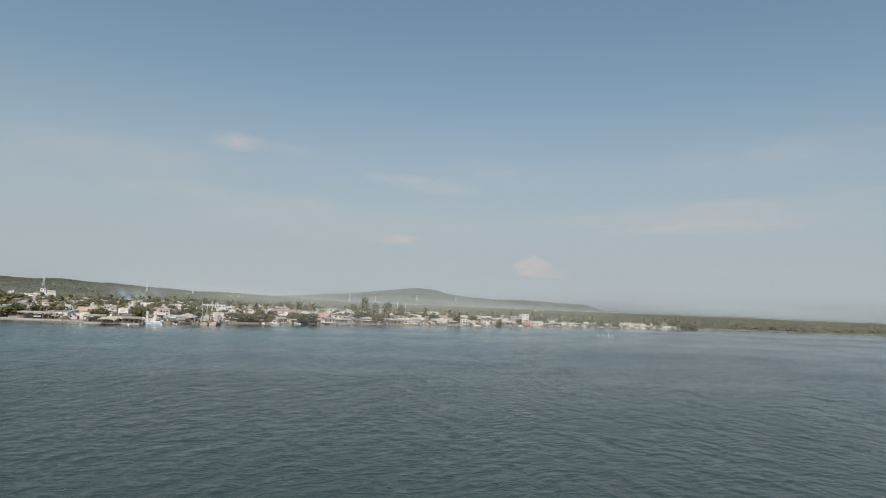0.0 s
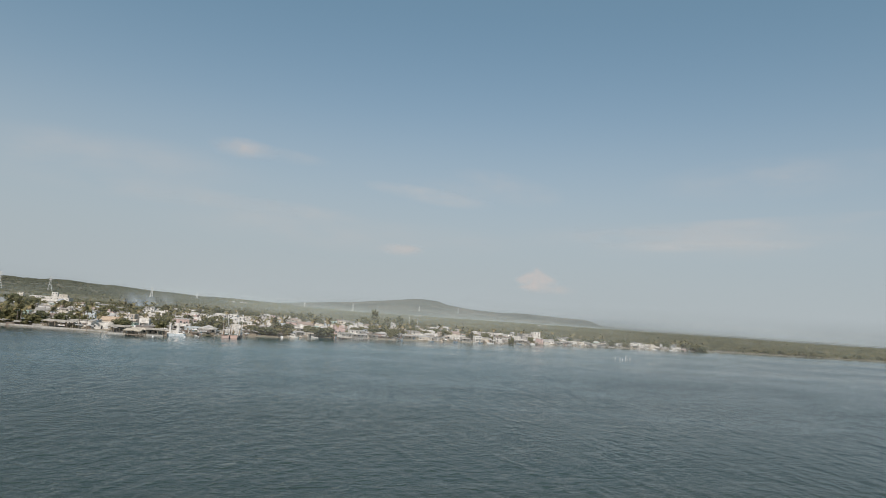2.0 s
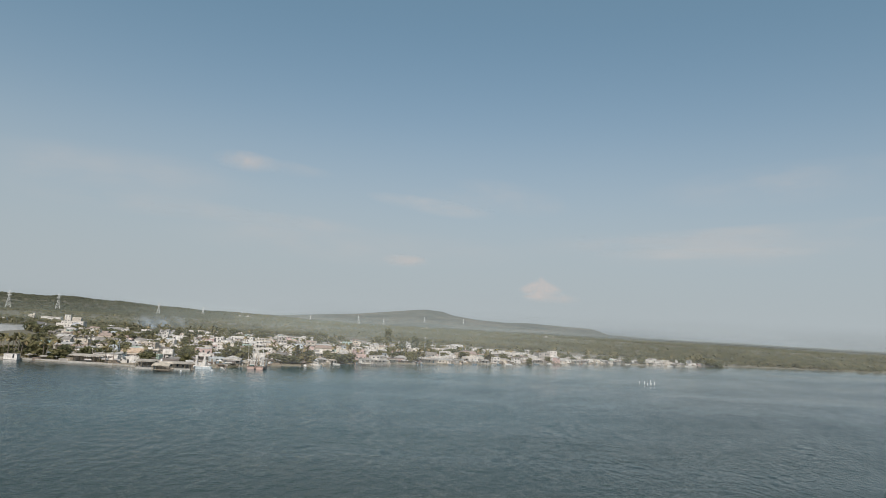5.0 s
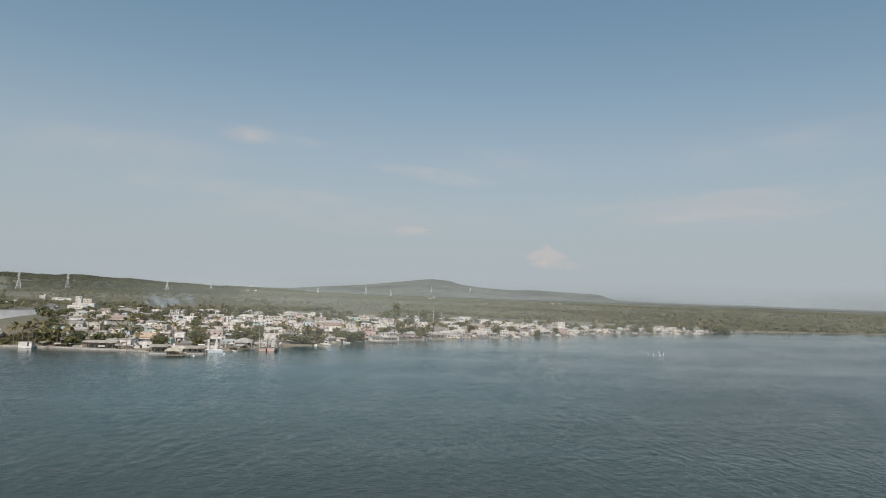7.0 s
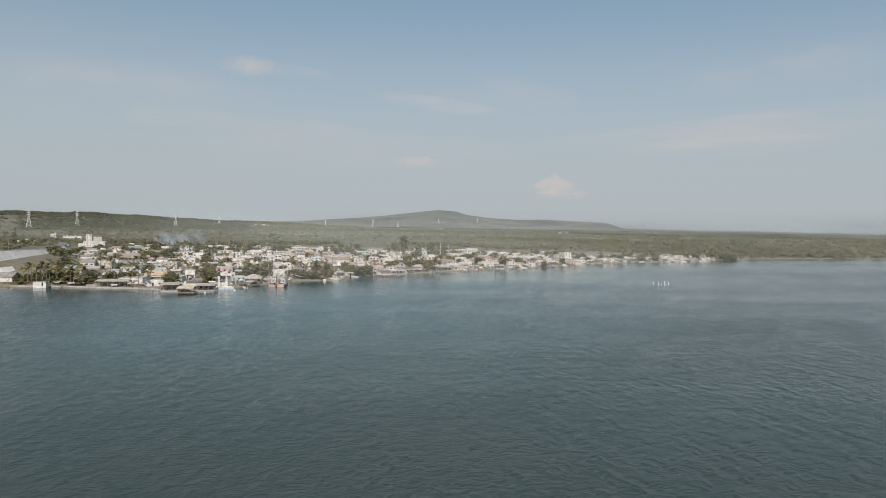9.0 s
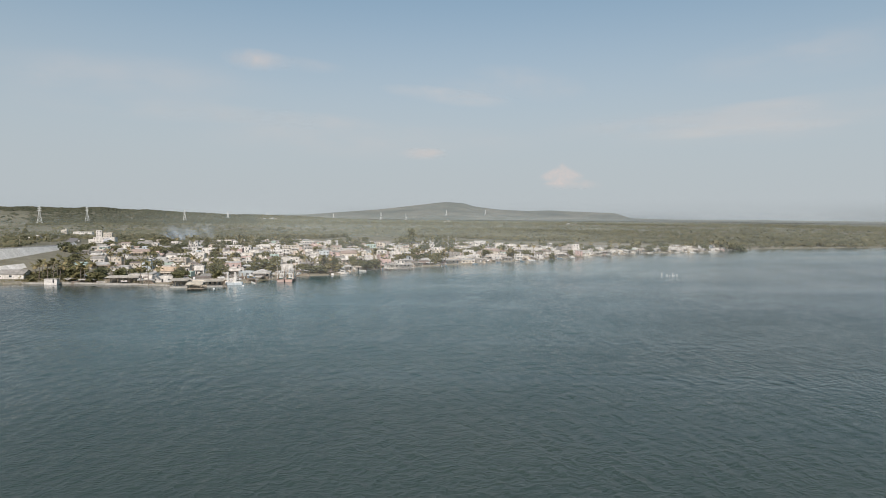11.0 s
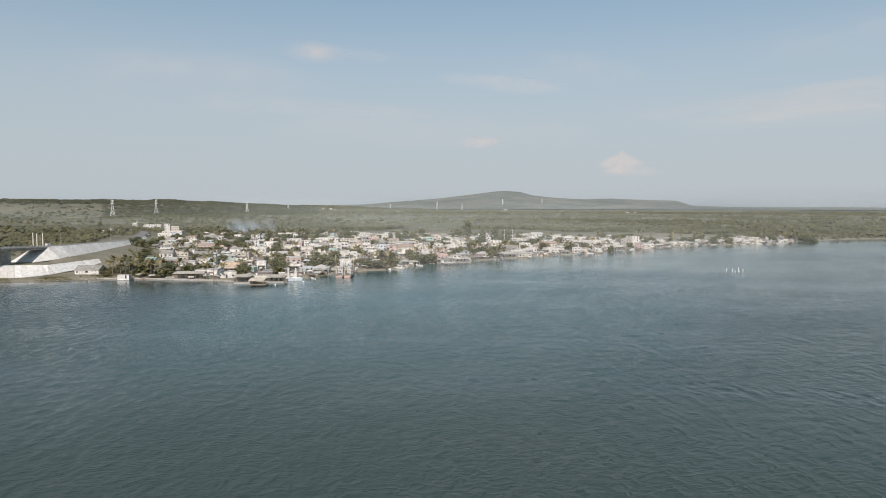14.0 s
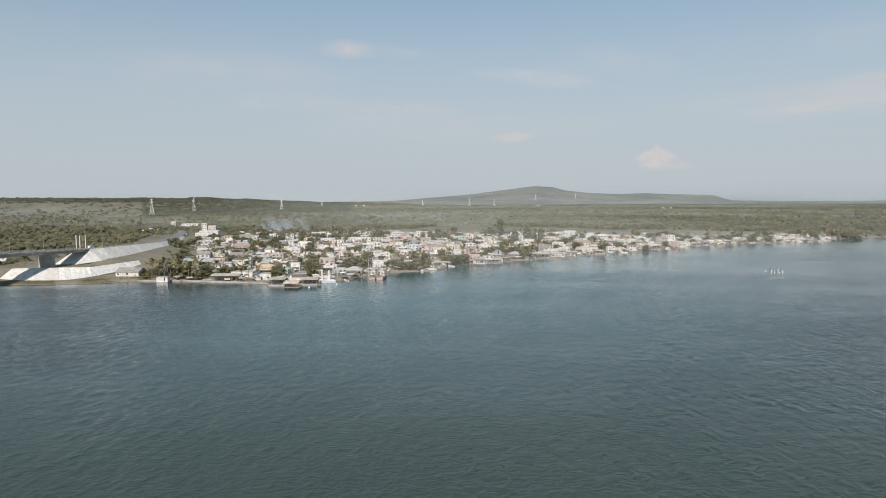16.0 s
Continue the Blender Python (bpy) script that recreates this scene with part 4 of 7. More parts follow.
def far_house(x, y, w, d, h, yaw, wall, roof, top, rnd):
    """A house of the back rows, added to the joined mass: walls, parapet or pitched roof, dark openings."""
    z = ground_at(x, y)
    m = pose(x, y, z, 0, 0, yaw)

    def put(shape, mat):
        if mat not in FAR_MATS:
            FAR_MATS.append(mat)
        n = len(FAR_V)
        FAR_V.extend(tuple(m @ Vector(p)) for p in shape.v)
        FAR_F.extend(tuple(i + n for i in q) for q in shape.f)
        FAR_M.extend([FAR_MATS.index(mat)] * len(shape.f))
    put(Shape().box(-w / 2, 0, -1, w / 2, d, h), WALLS[wall])
    if roof == "flat":
        put(Shape().collar((-w / 2, 0, w / 2, d), 0.16, h, h + 0.45), WALLS[wall])
        put(Shape().box(-w / 2 + 0.16, 0.16, h - 0.1, w / 2 - 0.16, d - 0.16, h + 0.06), ROOFS[top])
        if rnd.random() < 0.34:                       # an upper room over part of the roof
            uw, ux, uh = w * rnd.uniform(0.4, 0.65), w * rnd.choice((-0.16, 0.16)), rnd.uniform(2.3, 2.8)
            put(Shape().box(ux - uw / 2, d * 0.3, h + 0.06, ux + uw / 2, d * 0.95, h + uh), WALLS[rnd.choice((wall, wall, "white", "grey"))])
            put(Shape().box(ux - uw / 2 - 0.25, d * 0.3 - 0.5, h + uh, ux + uw / 2 + 0.25, d * 0.95 + 0.2, h + uh + 0.14), ROOFS[top])
            put(Shape().box(ux - 0.6, d * 0.3 - 0.03, h + 0.9, ux + 0.6, d * 0.3 + 0.02, h + 2.0), GLASS)
        for k in range(rnd.randrange(3)):             # crates and blocks left on the roof
            bx, by, bs = rnd.uniform(-w / 2 + 0.6, w / 2 - 0.6), rnd.uniform(0.6, d - 0.6), rnd.uniform(0.25, 0.5)
            put(Shape().box(bx - bs, by - bs, h + 0.06, bx + bs, by + bs, h + 0.06 + bs * rnd.uniform(1.0, 2.4)), rnd.choice((CONCRETE, WOOD, WALLS["white"], TANK_BLACK)))
        if rnd.random() < 0.6:
            tx = rnd.uniform(-w / 3, w / 3)
            put(Shape().tube((tx, d / 2, h + 0.06), (tx, d / 2, h + 1.3), 0.56, 0.5, 8), TANK_BLACK if rnd.random() < 0.6 else TANK_WHITE)
    else:
        r = 0.2 * d
        put(Shape().add([(-w / 2 - 0.3, -0.4, h), (w / 2 + 0.3, -0.4, h), (w / 2 + 0.3, d / 2, h + r), (-w / 2 - 0.3, d / 2, h + r), (w / 2 + 0.3, d + 0.4, h), (-w / 2 - 0.3, d + 0.4, h)],
                        [(0, 1, 2, 3), (3, 2, 4, 5), (0, 3, 5), (1, 4, 2)]), ROOFS[top])
    if rnd.random() < 0.5:
        put(Shape().box(-w / 2, -2.4, 2.35, w / 2 - 0.5, -0.003, 2.47), ROOFS[rnd.choice(("sheet", "rust", "fibre"))])
        for px in (-w / 2 + 0.1, 0, w / 2 - 0.7):
            put(Shape().box(px, -2.35, -0.8, px + 0.14, -2.2, 2.35), WALLS["white"])
    for k in range(max(1, round(h / 3.1))):
        for j in range(max(1, int(w / 3))):
            px = -w / 2 + w * (j + 0.5) / max(1, int(w / 3)) + rnd.uniform(-0.3, 0.3)
            if rnd.random() < 0.3 and k == 0:
                put(Shape().box(px - 0.5, -0.03, 0.0, px + 0.5, 0.02, 2.05), rnd.choice((DARK, WOOD, DARK, BLUE_PAINT)))
            elif rnd.random() < 0.75:
                hw = rnd.choice((0.5, 0.7, 1.0))
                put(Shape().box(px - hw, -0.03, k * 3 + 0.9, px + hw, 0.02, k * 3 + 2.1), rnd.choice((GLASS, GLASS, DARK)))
                put(Shape().box(px - hw - 0.15, -0.45, k * 3 + 2.2, px + hw + 0.15, -0.003, k * 3 + 2.28), CONCRETE)


def link_far_houses():
    me = bpy.data.meshes.new("back_row_houses")
    me.from_pydata(FAR_V, [], FAR_F)
    for mat in FAR_MATS:
        me.materials.append(mat)
    me.polygons.foreach_set("material_index", np.array(FAR_M, np.int32))
    tagged(new("back_row_houses", me), "crowded low pale houses in the town's back streets", "houses", kind="stuff")

# houses of the town, from the bridge along the shore
house(-331.6, 856.8, 23.8, 11, 9.5, 2, "white")
house(-346.4, 860.3, 8.3, 6.7, 6.5, 2, "white")
house(-358.8, 933.3, 9.8, 8.2, 12, 11, "cream")
house(-384.1, 967.1, 6.9, 5, 14, 11, "white")
house(-497.4, 1172.9, 30.4, 11, 5, -4, "white", "flat", "sheet")
house(-539.6, 1199.6, 8.7, 6.8, 7, 6, "cream")
house(-481.1, 993.1, 13.6, 10.3, 3.5, 2, "white")
house(-480.2, 1021.7, 4.7, 5, 3, 6, "white")
house(-222.4, 556.4, 7.7, 6.3, 3.6, 11, "mint", "shed", "mint")
house(-302.5, 898.3, 16.9, 11, 4, 2, "white")
house(-292.5, 926.2, 7.9, 7.6, 4, 2, "cream")
house(-292.2, 956.9, 12.2, 10, 3.6, 11, "white", "shed", "sheet")
house(-263.3, 894.8, 9.1, 8.2, 3.6, -4, "white")
house(-263.8, 748.3, 8.3, 6.2, 6, -4, "white")
house(-277.2, 835.1, 14.9, 10.6, 4, 11, "white", "gable", "fibre")
house(-259.5, 757.4, 7.7, 7.3, 3.4, -4, "cream", "gable", "tile")
house(-302.9, 785.4, 10.2, 8.6, 3.5, 2, "pink")
house(-291.4, 786.9, 13.5, 11, 3.4, 6, "cream")
house(-269.8, 698.4, 7.8, 6.4, 3.5, 6, "cream")
house(-269.5, 717, 8.1, 6.6, 3.4, 11, "white", "gable", "tile")
house(-248.9, 687.6, 8.7, 8.4, 3.5, 2, "grey")
house(-230.3, 691.5, 17.4, 11, 3.6, -4, "peach", "gable", "tile")
house(-222, 712.5, 13.7, 10.5, 3.8, 6, "white")
house(-205.3, 669.6, 7.8, 7.3, 3.2, 6, "pink")
house(-204.6, 694.1, 8.1, 6.7, 3.4, 2, "cream", "shed", "rust")
house(-224.7, 617.5, 13.5, 11, 3.5, 6, "cream")
house(-233.2, 608.5, 10.8, 9.5, 3.3, 11, "white", "gable", "fibre")
house(-188.6, 572.6, 12.7, 9.8, 5.6, 11, "white", "gable", "fibre")
house(-162.8, 586.8, 12.9, 11, 5.2, 2, "tan")
house(-174.9, 578.6, 17, 11, 3.2, -4, "cream", "shed", "sheet")
house(-204.5, 551.2, 16.6, 11, 3.2, 11, "cream", "shed", "sheet")
house(-197.7, 560.5, 5.1, 5, 3.6, 2, "peach")
house(-162.5, 559.5, 8.2, 8.1, 3.2, 2, "mint")
house(-150.1, 546.7, 8.8, 7.7, 3.6, 11, "white", porch=True)
house(-154.3, 533.8, 5.6, 5, 3.2, 2, "white", "gable", "sheet")
house(-219.6, 630.3, 5.4, 5, 3.4, 11, "white")
house(-141.8, 494.7, 14.6, 10.5, 3.8, -4, "cream", "gable", "orange")
house(-132.9, 462.9, 11.8, 8.5, 3.6, 6, "white")
house(-150.8, 476.7, 15, 11, 3.6, -4, "white", "shed", "sheet")
house(-171.9, 708.1, 12.2, 8.6, 6, 2, "white")
house(-194.4, 740.2, 5.5, 5.1, 5.5, 6, "white")
house(-181.6, 681.4, 5.6, 5, 4, -4, "white")
house(-174.4, 681.4, 7.9, 7.2, 3.5, 11, "cream")
house(-161.7, 628.9, 14.8, 11, 5.5, 6, "white")
house(-208.7, 892.8, 10.4, 9, 6, 2, "white")
house(-197.2, 889.4, 9.6, 8.1, 6.2, 2, "cream")
house(-182.8, 868.2, 6.4, 5.1, 6, -4, "white")
house(-187.8, 820.7, 9.5, 6.9, 4, -4, "cream")
house(-165.6, 785.9, 15.4, 10.9, 5, 11, "white")
house(-150.3, 728.9, 11.2, 11, 4, 2, "pink")
house(-146.4, 757.5, 9.2, 8.1, 5, 2, "white")
house(-133.4, 721.3, 14.6, 11, 4, 2, "white")
house(-155.8, 843.3, 11.7, 9.3, 4, 2, "white")
house(-128.4, 785.5, 22.9, 11, 6, 2, "white")
house(-107.9, 797, 21.8, 11, 5, 17, "cream")
house(-108.8, 736.1, 18.9, 11, 3.6, 22, "white")
house(-92.9, 728.5, 10.5, 9.5, 3.6, 22, "white")
house(-147.5, 688.5, 11.1, 9.9, 3.6, -4, "cream")
house(-131.1, 663.5, 9.1, 7.1, 4, 11, "white")
house(-163.6, 719.5, 8.2, 8.1, 3.5, 2, "grey")
house(-125.1, 511.4, 6.1, 6, 5.5, 6, "white")
house(-153.3, 601.1, 11.2, 8.8, 3.5, 11, "cream")
house(-144.3, 607.8, 8.8, 6.2, 3.4, 2, "white")
house(-134, 567.1, 6.8, 6.8, 3.4, 6, "tan")
house(-123.8, 599.5, 12.4, 8.8, 4.2, 2, "cream")
house(-107.5, 532.5, 11.3, 9.9, 5.6, 22, "pink")
house(-101, 510.4, 11.2, 8, 3.8, 13, "white")
house(-127.9, 677.5, 9.8, 8.2, 4, 2, "cream")
house(-109, 602.8, 9.1, 8, 5, 13, "white")
house(-100.3, 603.5, 7.8, 7, 5, 13, "cream")
house(-92.4, 602, 7.7, 6.7, 4.6, 7, "yellow", "gable", "rust")
house(-80.4, 494.3, 10.7, 10.6, 3.2, 7, "white", "hip", "sheet", porch=True)
house(-80.6, 587.7, 7.6, 6.6, 5.5, 13, "white")
house(-74.3, 598.8, 8.5, 7.4, 5.5, 13, "white")
house(-70.2, 537.7, 8.3, 6.3, 4.4, 13, "white")
house(-101.3, 895.8, 18.1, 11, 5.2, 13, "white", "flat", "sheet")
house(-83.9, 862.6, 9, 8.6, 3.6, 13, "yellow")
house(-66.4, 806.1, 8, 6.1, 6.4, 13, "white")
house(-56.1, 799, 11.5, 8.4, 5.6, 17, "cream")
house(-91.5, 789.2, 8.9, 8.8, 3.6, 7, "pink")
house(-85.9, 715.3, 11.4, 9, 3.4, 13, "peach")
house(-78.4, 731.4, 7.8, 6.8, 4, 13, "white")
house(-75.5, 771, 8.6, 6.7, 3.6, 13, "white")
house(-60.5, 646.9, 13.7, 11, 4, 13, "white")
house(-59, 689.3, 9.3, 6.8, 5.4, 7, "blue")
house(-49.6, 694.2, 10.4, 10.3, 4, 13, "pink")
house(-35, 686.2, 15.1, 11, 4, 13, "cream", "gable", "tile")
house(-35.2, 625.1, 8, 5.7, 3.4, 13, "white")
house(-25.5, 709.8, 11.8, 11, 4, 13, "cream")
house(-27.9, 846.8, 8.1, 6.4, 4, 17, "white")
house(-36.2, 764.3, 14.6, 10.4, 3.4, 7, "white", "shed", "sheet")
house(-4.5, 709.4, 10.1, 8, 5.2, 13, "white")
house(-1.6, 617.4, 7.8, 5.4, 7, 22, "pink")
house(-15.1, 641.1, 6.2, 5, 4, 13, "white", "gable", "sheet")
house(-13.4, 686.2, 8.6, 8.1, 3.6, 7, "cream")
house(7.1, 786.4, 10, 8.8, 4, 20, "white")
house(10.1, 710.4, 10.1, 7.9, 4, 24, "white")
house(19.5, 768.3, 10.4, 8.7, 4, 20, "cream")
house(27.5, 706, 8, 5.7, 4.4, 24, "pink")
house(50.8, 877.1, 9.9, 8.1, 7, 29, "white", "gable", "sheet")
house(57.3, 838.6, 10.8, 8, 6.5, 24, "white", "gable", "sheet")
house(58.1, 782.4, 13.1, 11, 4.4, 14, "white")
house(59.1, 730.2, 8, 6.9, 3.8, 29, "cream")
house(39.3, 697.5, 9.4, 8.1, 3.4, 24, "yellow")
house(83.7, 893.6, 14.4, 10.2, 5, 20, "white")
house(87.3, 840, 17.6, 11, 4, 24, "cream")
house(107.8, 920.2, 21.6, 11, 5, 29, "white")
house(67.6, 700.3, 12.2, 9.8, 4.4, 29, "grey")
house(69.9, 661.9, 14.6, 11, 3.6, 20, "white")
house(96.8, 789.6, 13.9, 11, 4, 29, "white")
house(122.4, 915.3, 15.6, 11, 5, 14, "white", "gable", "sheet")
house(101.9, 723.3, 12.7, 9, 5, 14, "peach")
house(85.6, 684.1, 9.8, 9.5, 4, 29, "white")
house(36.3, 621.5, 9.7, 8.5, 3, 24, "white", "shed", "sheet")
house(59, 627.8, 10.8, 9.1, 3, 14, "white", "shed", "sheet")
house(73, 635.3, 12, 9, 3, 14, "cream", "shed", "sheet")
house(147.7, 902.3, 16.9, 11, 4.6, 20, "white")
house(157.5, 884.3, 13, 11, 4.6, 14, "white")
house(173.7, 877.1, 18, 11, 4, 24, "white")
house(188, 878.1, 13, 9.5, 4, 29, "cream")
house(152.6, 801.8, 20.2, 11, 4, 20, "white")
house(159.5, 743, 13.3, 11, 7, 29, "white")
house(112.4, 747, 15.6, 11, 3.8, 14, "cream", "gable", "tile")
house(108.3, 683.8, 17.4, 11, 3.6, 20, "white")
house(154.1, 711.4, 10.4, 7.8, 4, 14, "white")
house(202.2, 855.2, 16.9, 11, 4, 20, "white")
house(200.4, 762.6, 22.6, 11, 8.5, 20, "grey")
house(206.3, 762, 8.2, 6.9, 11, 14, "white")
house(180.7, 730.7, 12.5, 11, 4, 29, "white")
house(136.2, 689.8, 10.5, 9.8, 3.6, 14, "cream", "shed", "sheet")
house(232.2, 814.8, 11.7, 11, 2.9, 20, "white")
house(246.5, 814.5, 14, 11, 2.9, 29, "cream")
house(221.4, 767.9, 14, 11, 3.6, 14, "white", "shed", "sheet")
house(235.2, 774.1, 9.5, 11, 2.5, 14, "white")
house(256.5, 825, 12.5, 10.9, 2.9, 20, "white")
house(262.4, 805.1, 7.8, 6.8, 2.6, 14, "white")
house(273, 809.8, 7.3, 8.5, 2.9, 14, "cream")
house(285.8, 816.8, 8, 8.3, 2.5, 14, "white", "shed", "sheet")
house(296.9, 814.8, 10.2, 10, 2.5, 24, "white")
house(341.3, 846.4, 14.5, 11, 2.9, 20, "white")
house(358.1, 856.5, 7.4, 8.1, 2.9, 24, "white")
house(359.9, 840.4, 9.7, 9.3, 2.9, 29, "white")
house(368.1, 843.2, 6.5, 5.6, 4.6, 20, "white")
house(375.4, 840.9, 9.8, 9.9, 3.6, 20, "cream")
house(380, 840.9, 8.5, 9.1, 2.6, 20, "white")
house(412.2, 860.7, 7.6, 8.7, 3.6, 24, "white")
house(423.7, 861.5, 7.3, 5.9, 2.5, 29, "cream", "shed", "sheet")
house(-229.7, 480.1, 15.3, 11, 3, 2, "white", "gable", "fibre")
house(-364.1, 546.3, 7, 5.6, 4, 11, "white")
house(-518.2, 2832.7, 9.7, 6.9, 5, 6, "white", "gable", "sheet")
house(-495.2, 2859.3, 17.1, 11, 5, -4, "white")
house(-465.3, 2805.6, 9.6, 7.2, 5, 6, "cream", "gable", "sheet")
house(271.2, 3054.5, 15.5, 11, 5, 14, "white")

# trees and palms among the houses
tree(-188.7, 472.9, 9.5, 10, 6)
tree(-282.2, 661.0, 9, 11, 3)
tree(-273.1, 656.4, 8, 9, 6)
tree(-273.8, 674.8, 7, 8, 1)
tree(-285.3, 814.0, 8, 13, 6)
tree(-254.1, 777.5, 7, 9, 0)
tree(-214.9, 694.9, 10, 12, 3)
tree(-199.0, 634.8, 8, 9, 4)
tree(-173.7, 546.1, 8, 10, 6)
tree(-219.9, 762.7, 8, 10, 2)
tree(-218.1, 783.2, 8, 9, 0)
tree(-240.7, 799.1, 7, 9, 1)
tree(-235.3, 885.5, 9, 9, 6)
tree(-219.3, 880.7, 10, 8, 7)
tree(-189.1, 934.4, 11, 10, 2)
tree(-181.6, 939.1, 10, 8, 6)
tree(-114.4, 507.1, 8, 8, 6)
tree(-107.0, 499.7, 8, 8, 3)
tree(-132.4, 548.8, 6, 6, 1)
tree(-81.9, 515.4, 11, 14, 3)
tree(-105.2, 601.6, 6, 6, 0)
tree(-108.5, 554.8, 6, 6, 2)
tree(-90.8, 509.6, 6, 6, 4)
tree(-60.6, 537.8, 6, 10, 5)
tree(-53.3, 528.6, 5.5, 9, 5)
tree(-46.2, 527.4, 6, 10, 6)
tree(-40.8, 534.9, 7, 9, 5)
tree(-35.5, 539.4, 6, 9, 5)
tree(-70.9, 559.9, 7, 7, 0)
tree(-46.8, 865.8, 13, 9, 7)
tree(-37.3, 857.4, 10, 10, 2)
tree(-50.5, 819.5, 10, 10, 6)
tree(-15.1, 571.1, 8, 12, 3)
tree(-7.7, 577.3, 8, 9, 0)
tree(0.2, 606.4, 6, 6, 5)
tree(-19.5, 570.9, 7, 8, 1)
tree(31.5, 928.0, 22, 11, 7)
tree(18.3, 897.3, 13, 13, 6)
tree(40.7, 774.5, 9, 10, 6)
tree(35.5, 643.6, 8, 9, 3)
tree(28.5, 630.9, 7, 8, 0)
tree(47.0, 656.9, 8, 9, 4)
tree(16.1, 649.3, 7, 9, 6)
tree(8.7, 607.4, 6, 6, 1)
tree(68.8, 841.8, 9, 9, 2)
tree(69.9, 718.2, 8, 9, 6)
tree(77.9, 686.1, 7, 8, 3)
tree(97.2, 773.4, 8, 7, 0)
tree(110.2, 815.0, 8, 7, 6)
tree(129.2, 787.8, 9, 8, 6)
tree(121.1, 690.7, 9, 7, 2)
tree(137.4, 699.7, 9, 9, 3)
tree(152.8, 893.3, 7, 7, 0)
tree(165.7, 705.6, 7, 6, 6)
tree(202.2, 889.2, 8, 9, 1)
tree(205.2, 846.2, 9, 9, 0)
tree(195.1, 743.3, 7, 6, 4)
tree(220.9, 778.5, 8, 8, 2)
tree(260.2, 815.3, 7, 8, 3)
tree(287.8, 822.5, 8, 9, 0)
tree(315.9, 829.9, 8, 10, 6)
tree(340.6, 840.2, 7, 8, 4)
tree(401.3, 862.8, 9, 10, 6)
tree(460.3, 899.8, 10, 14, 3)
tree(457.1, 875.4, 10, 12, 6)
tree(441.7, 900.6, 9, 9, 5)
tree(-216.3, 488.4, 5, 6, 5)
tree(-221.9, 490.0, 4, 5, 5)
tree(-208.8, 499.9, 6, 6, 0)
tree(-181.0, 492.7, 6, 8, 0)
tree(-167.3, 487.6, 5, 6, 1)
tree(-156.0, 483.3, 7, 8, 3)
tree(-150.3, 483.3, 7, 8, 6)
tree(-125.9, 484.1, 5, 5, 0)
tree(-133.0, 492.3, 6, 6, 4)
for x, y, h, w, k in ((-224, 483, 3.2, 5, 5), (-214, 474, 3.0, 4.5, 5), (-209, 482, 4.5, 5, 4), (-199, 478, 3.6, 5, 5), (-188, 473, 6.5, 8.5, 5), (-171, 474, 3, 5, 5),
                      (-232, 497, 3, 5, 5), (-229, 524, 3, 6, 5), (-232, 560, 4, 7, 5), (-244, 585, 5, 9, 5), (-250, 610, 5, 9, 0)):
    tree(x, y, h, w, k)
palm(-182.4, 468.1, 10, 0)
palm(-174.8, 467.1, 11.5, 2)
palm(-138.5, 455.7, 12, 1)
palm(-143.7, 458.1, 10, 0)
palm(-199.6, 578.0, 10, 1)
palm(-210.3, 614.6, 9, 2)
palm(-211.8, 478.3, 10, 1)
palm(-202.9, 470.5, 11, 2)
palm(-204.1, 479.9, 11, 1)
palm(-194.5, 467.9, 10, 1)
palm(-56.1, 535.3, 10, 2)
palm(-50.6, 533.9, 9, 1)
palm(-44, 529.6, 11, 1)
palm(-38.2, 533.2, 11, 0)
palm(-96.8, 549.2, 9, 2)
palm(-133.4, 496.4, 8, 1)
palm(-133.9, 539.1, 8, 2)
palm(-121.0, 526.0, 8, 2)
palm(-71.8, 612.3, 9, 0)
palm(-9.3, 608.3, 10, 1)
palm(-1.6, 597.4, 9, 0)
palm(25.8, 729.1, 10, 1)
palm(33.5, 662.7, 9, 0)
palm(48.0, 617.7, 10, 0)
palm(51.0, 619.5, 8, 1)
palm(120.8, 697.9, 10, 1)
palm(120.9, 683.6, 9, 2)
palm(129.7, 845.5, 9, 1)
palm(143.1, 764.9, 8, 0)
palm(191.4, 872.2, 9, 1)
palm(90.3, 797.4, 9, 2)
palm(77.8, 830.9, 9, 0)
palm(11.4, 784.4, 9, 2)
palm(420.7, 875.4, 10, 2)
palm(429.9, 883.1, 11, 2)
palm(440.7, 891.0, 10, 1)
palm(440.4, 877.6, 10, 2)
palm(416.1, 876.7, 9, 0)
palm(302.1, 843.8, 8, 2)
palm(-204.8, 529.3, 9, 1)
palm(-210.9, 512.2, 9, 2)
palm(-218.2, 486.3, 8, 2)
palm(-213.1, 485.5, 10, 0)
palm(-210.4, 490.2, 8, 2)
palm(-207.5, 491.6, 9, 2)
palm(-199.6, 483.2, 8, 0)
palm(-179.7, 466.0, 9, 1)
palm(-173.0, 489.6, 8, 0)
palm(-137.7, 468.7, 8, 0)

# ---------------------------------------------------------------- bridge, embankment and revetment
UX, UY = 0.068, 0.9977                                # along the bridge, towards the town
NX, NY = -0.9977, 0.068                               # across it, away from the lagoon mouth
P0 = (-284.5, 488.0)
END, GRADE = 36.6, 0.036                              # where the deck meets the abutment; how it climbs away from there


def on_bridge(s, n):
    return P0[0] + UX * s + NX * n, P0[1] + UY * s + NY * n


def climb(s):
    """How much higher the deck lies at s than at the abutment."""
    return GRADE * (END - s)


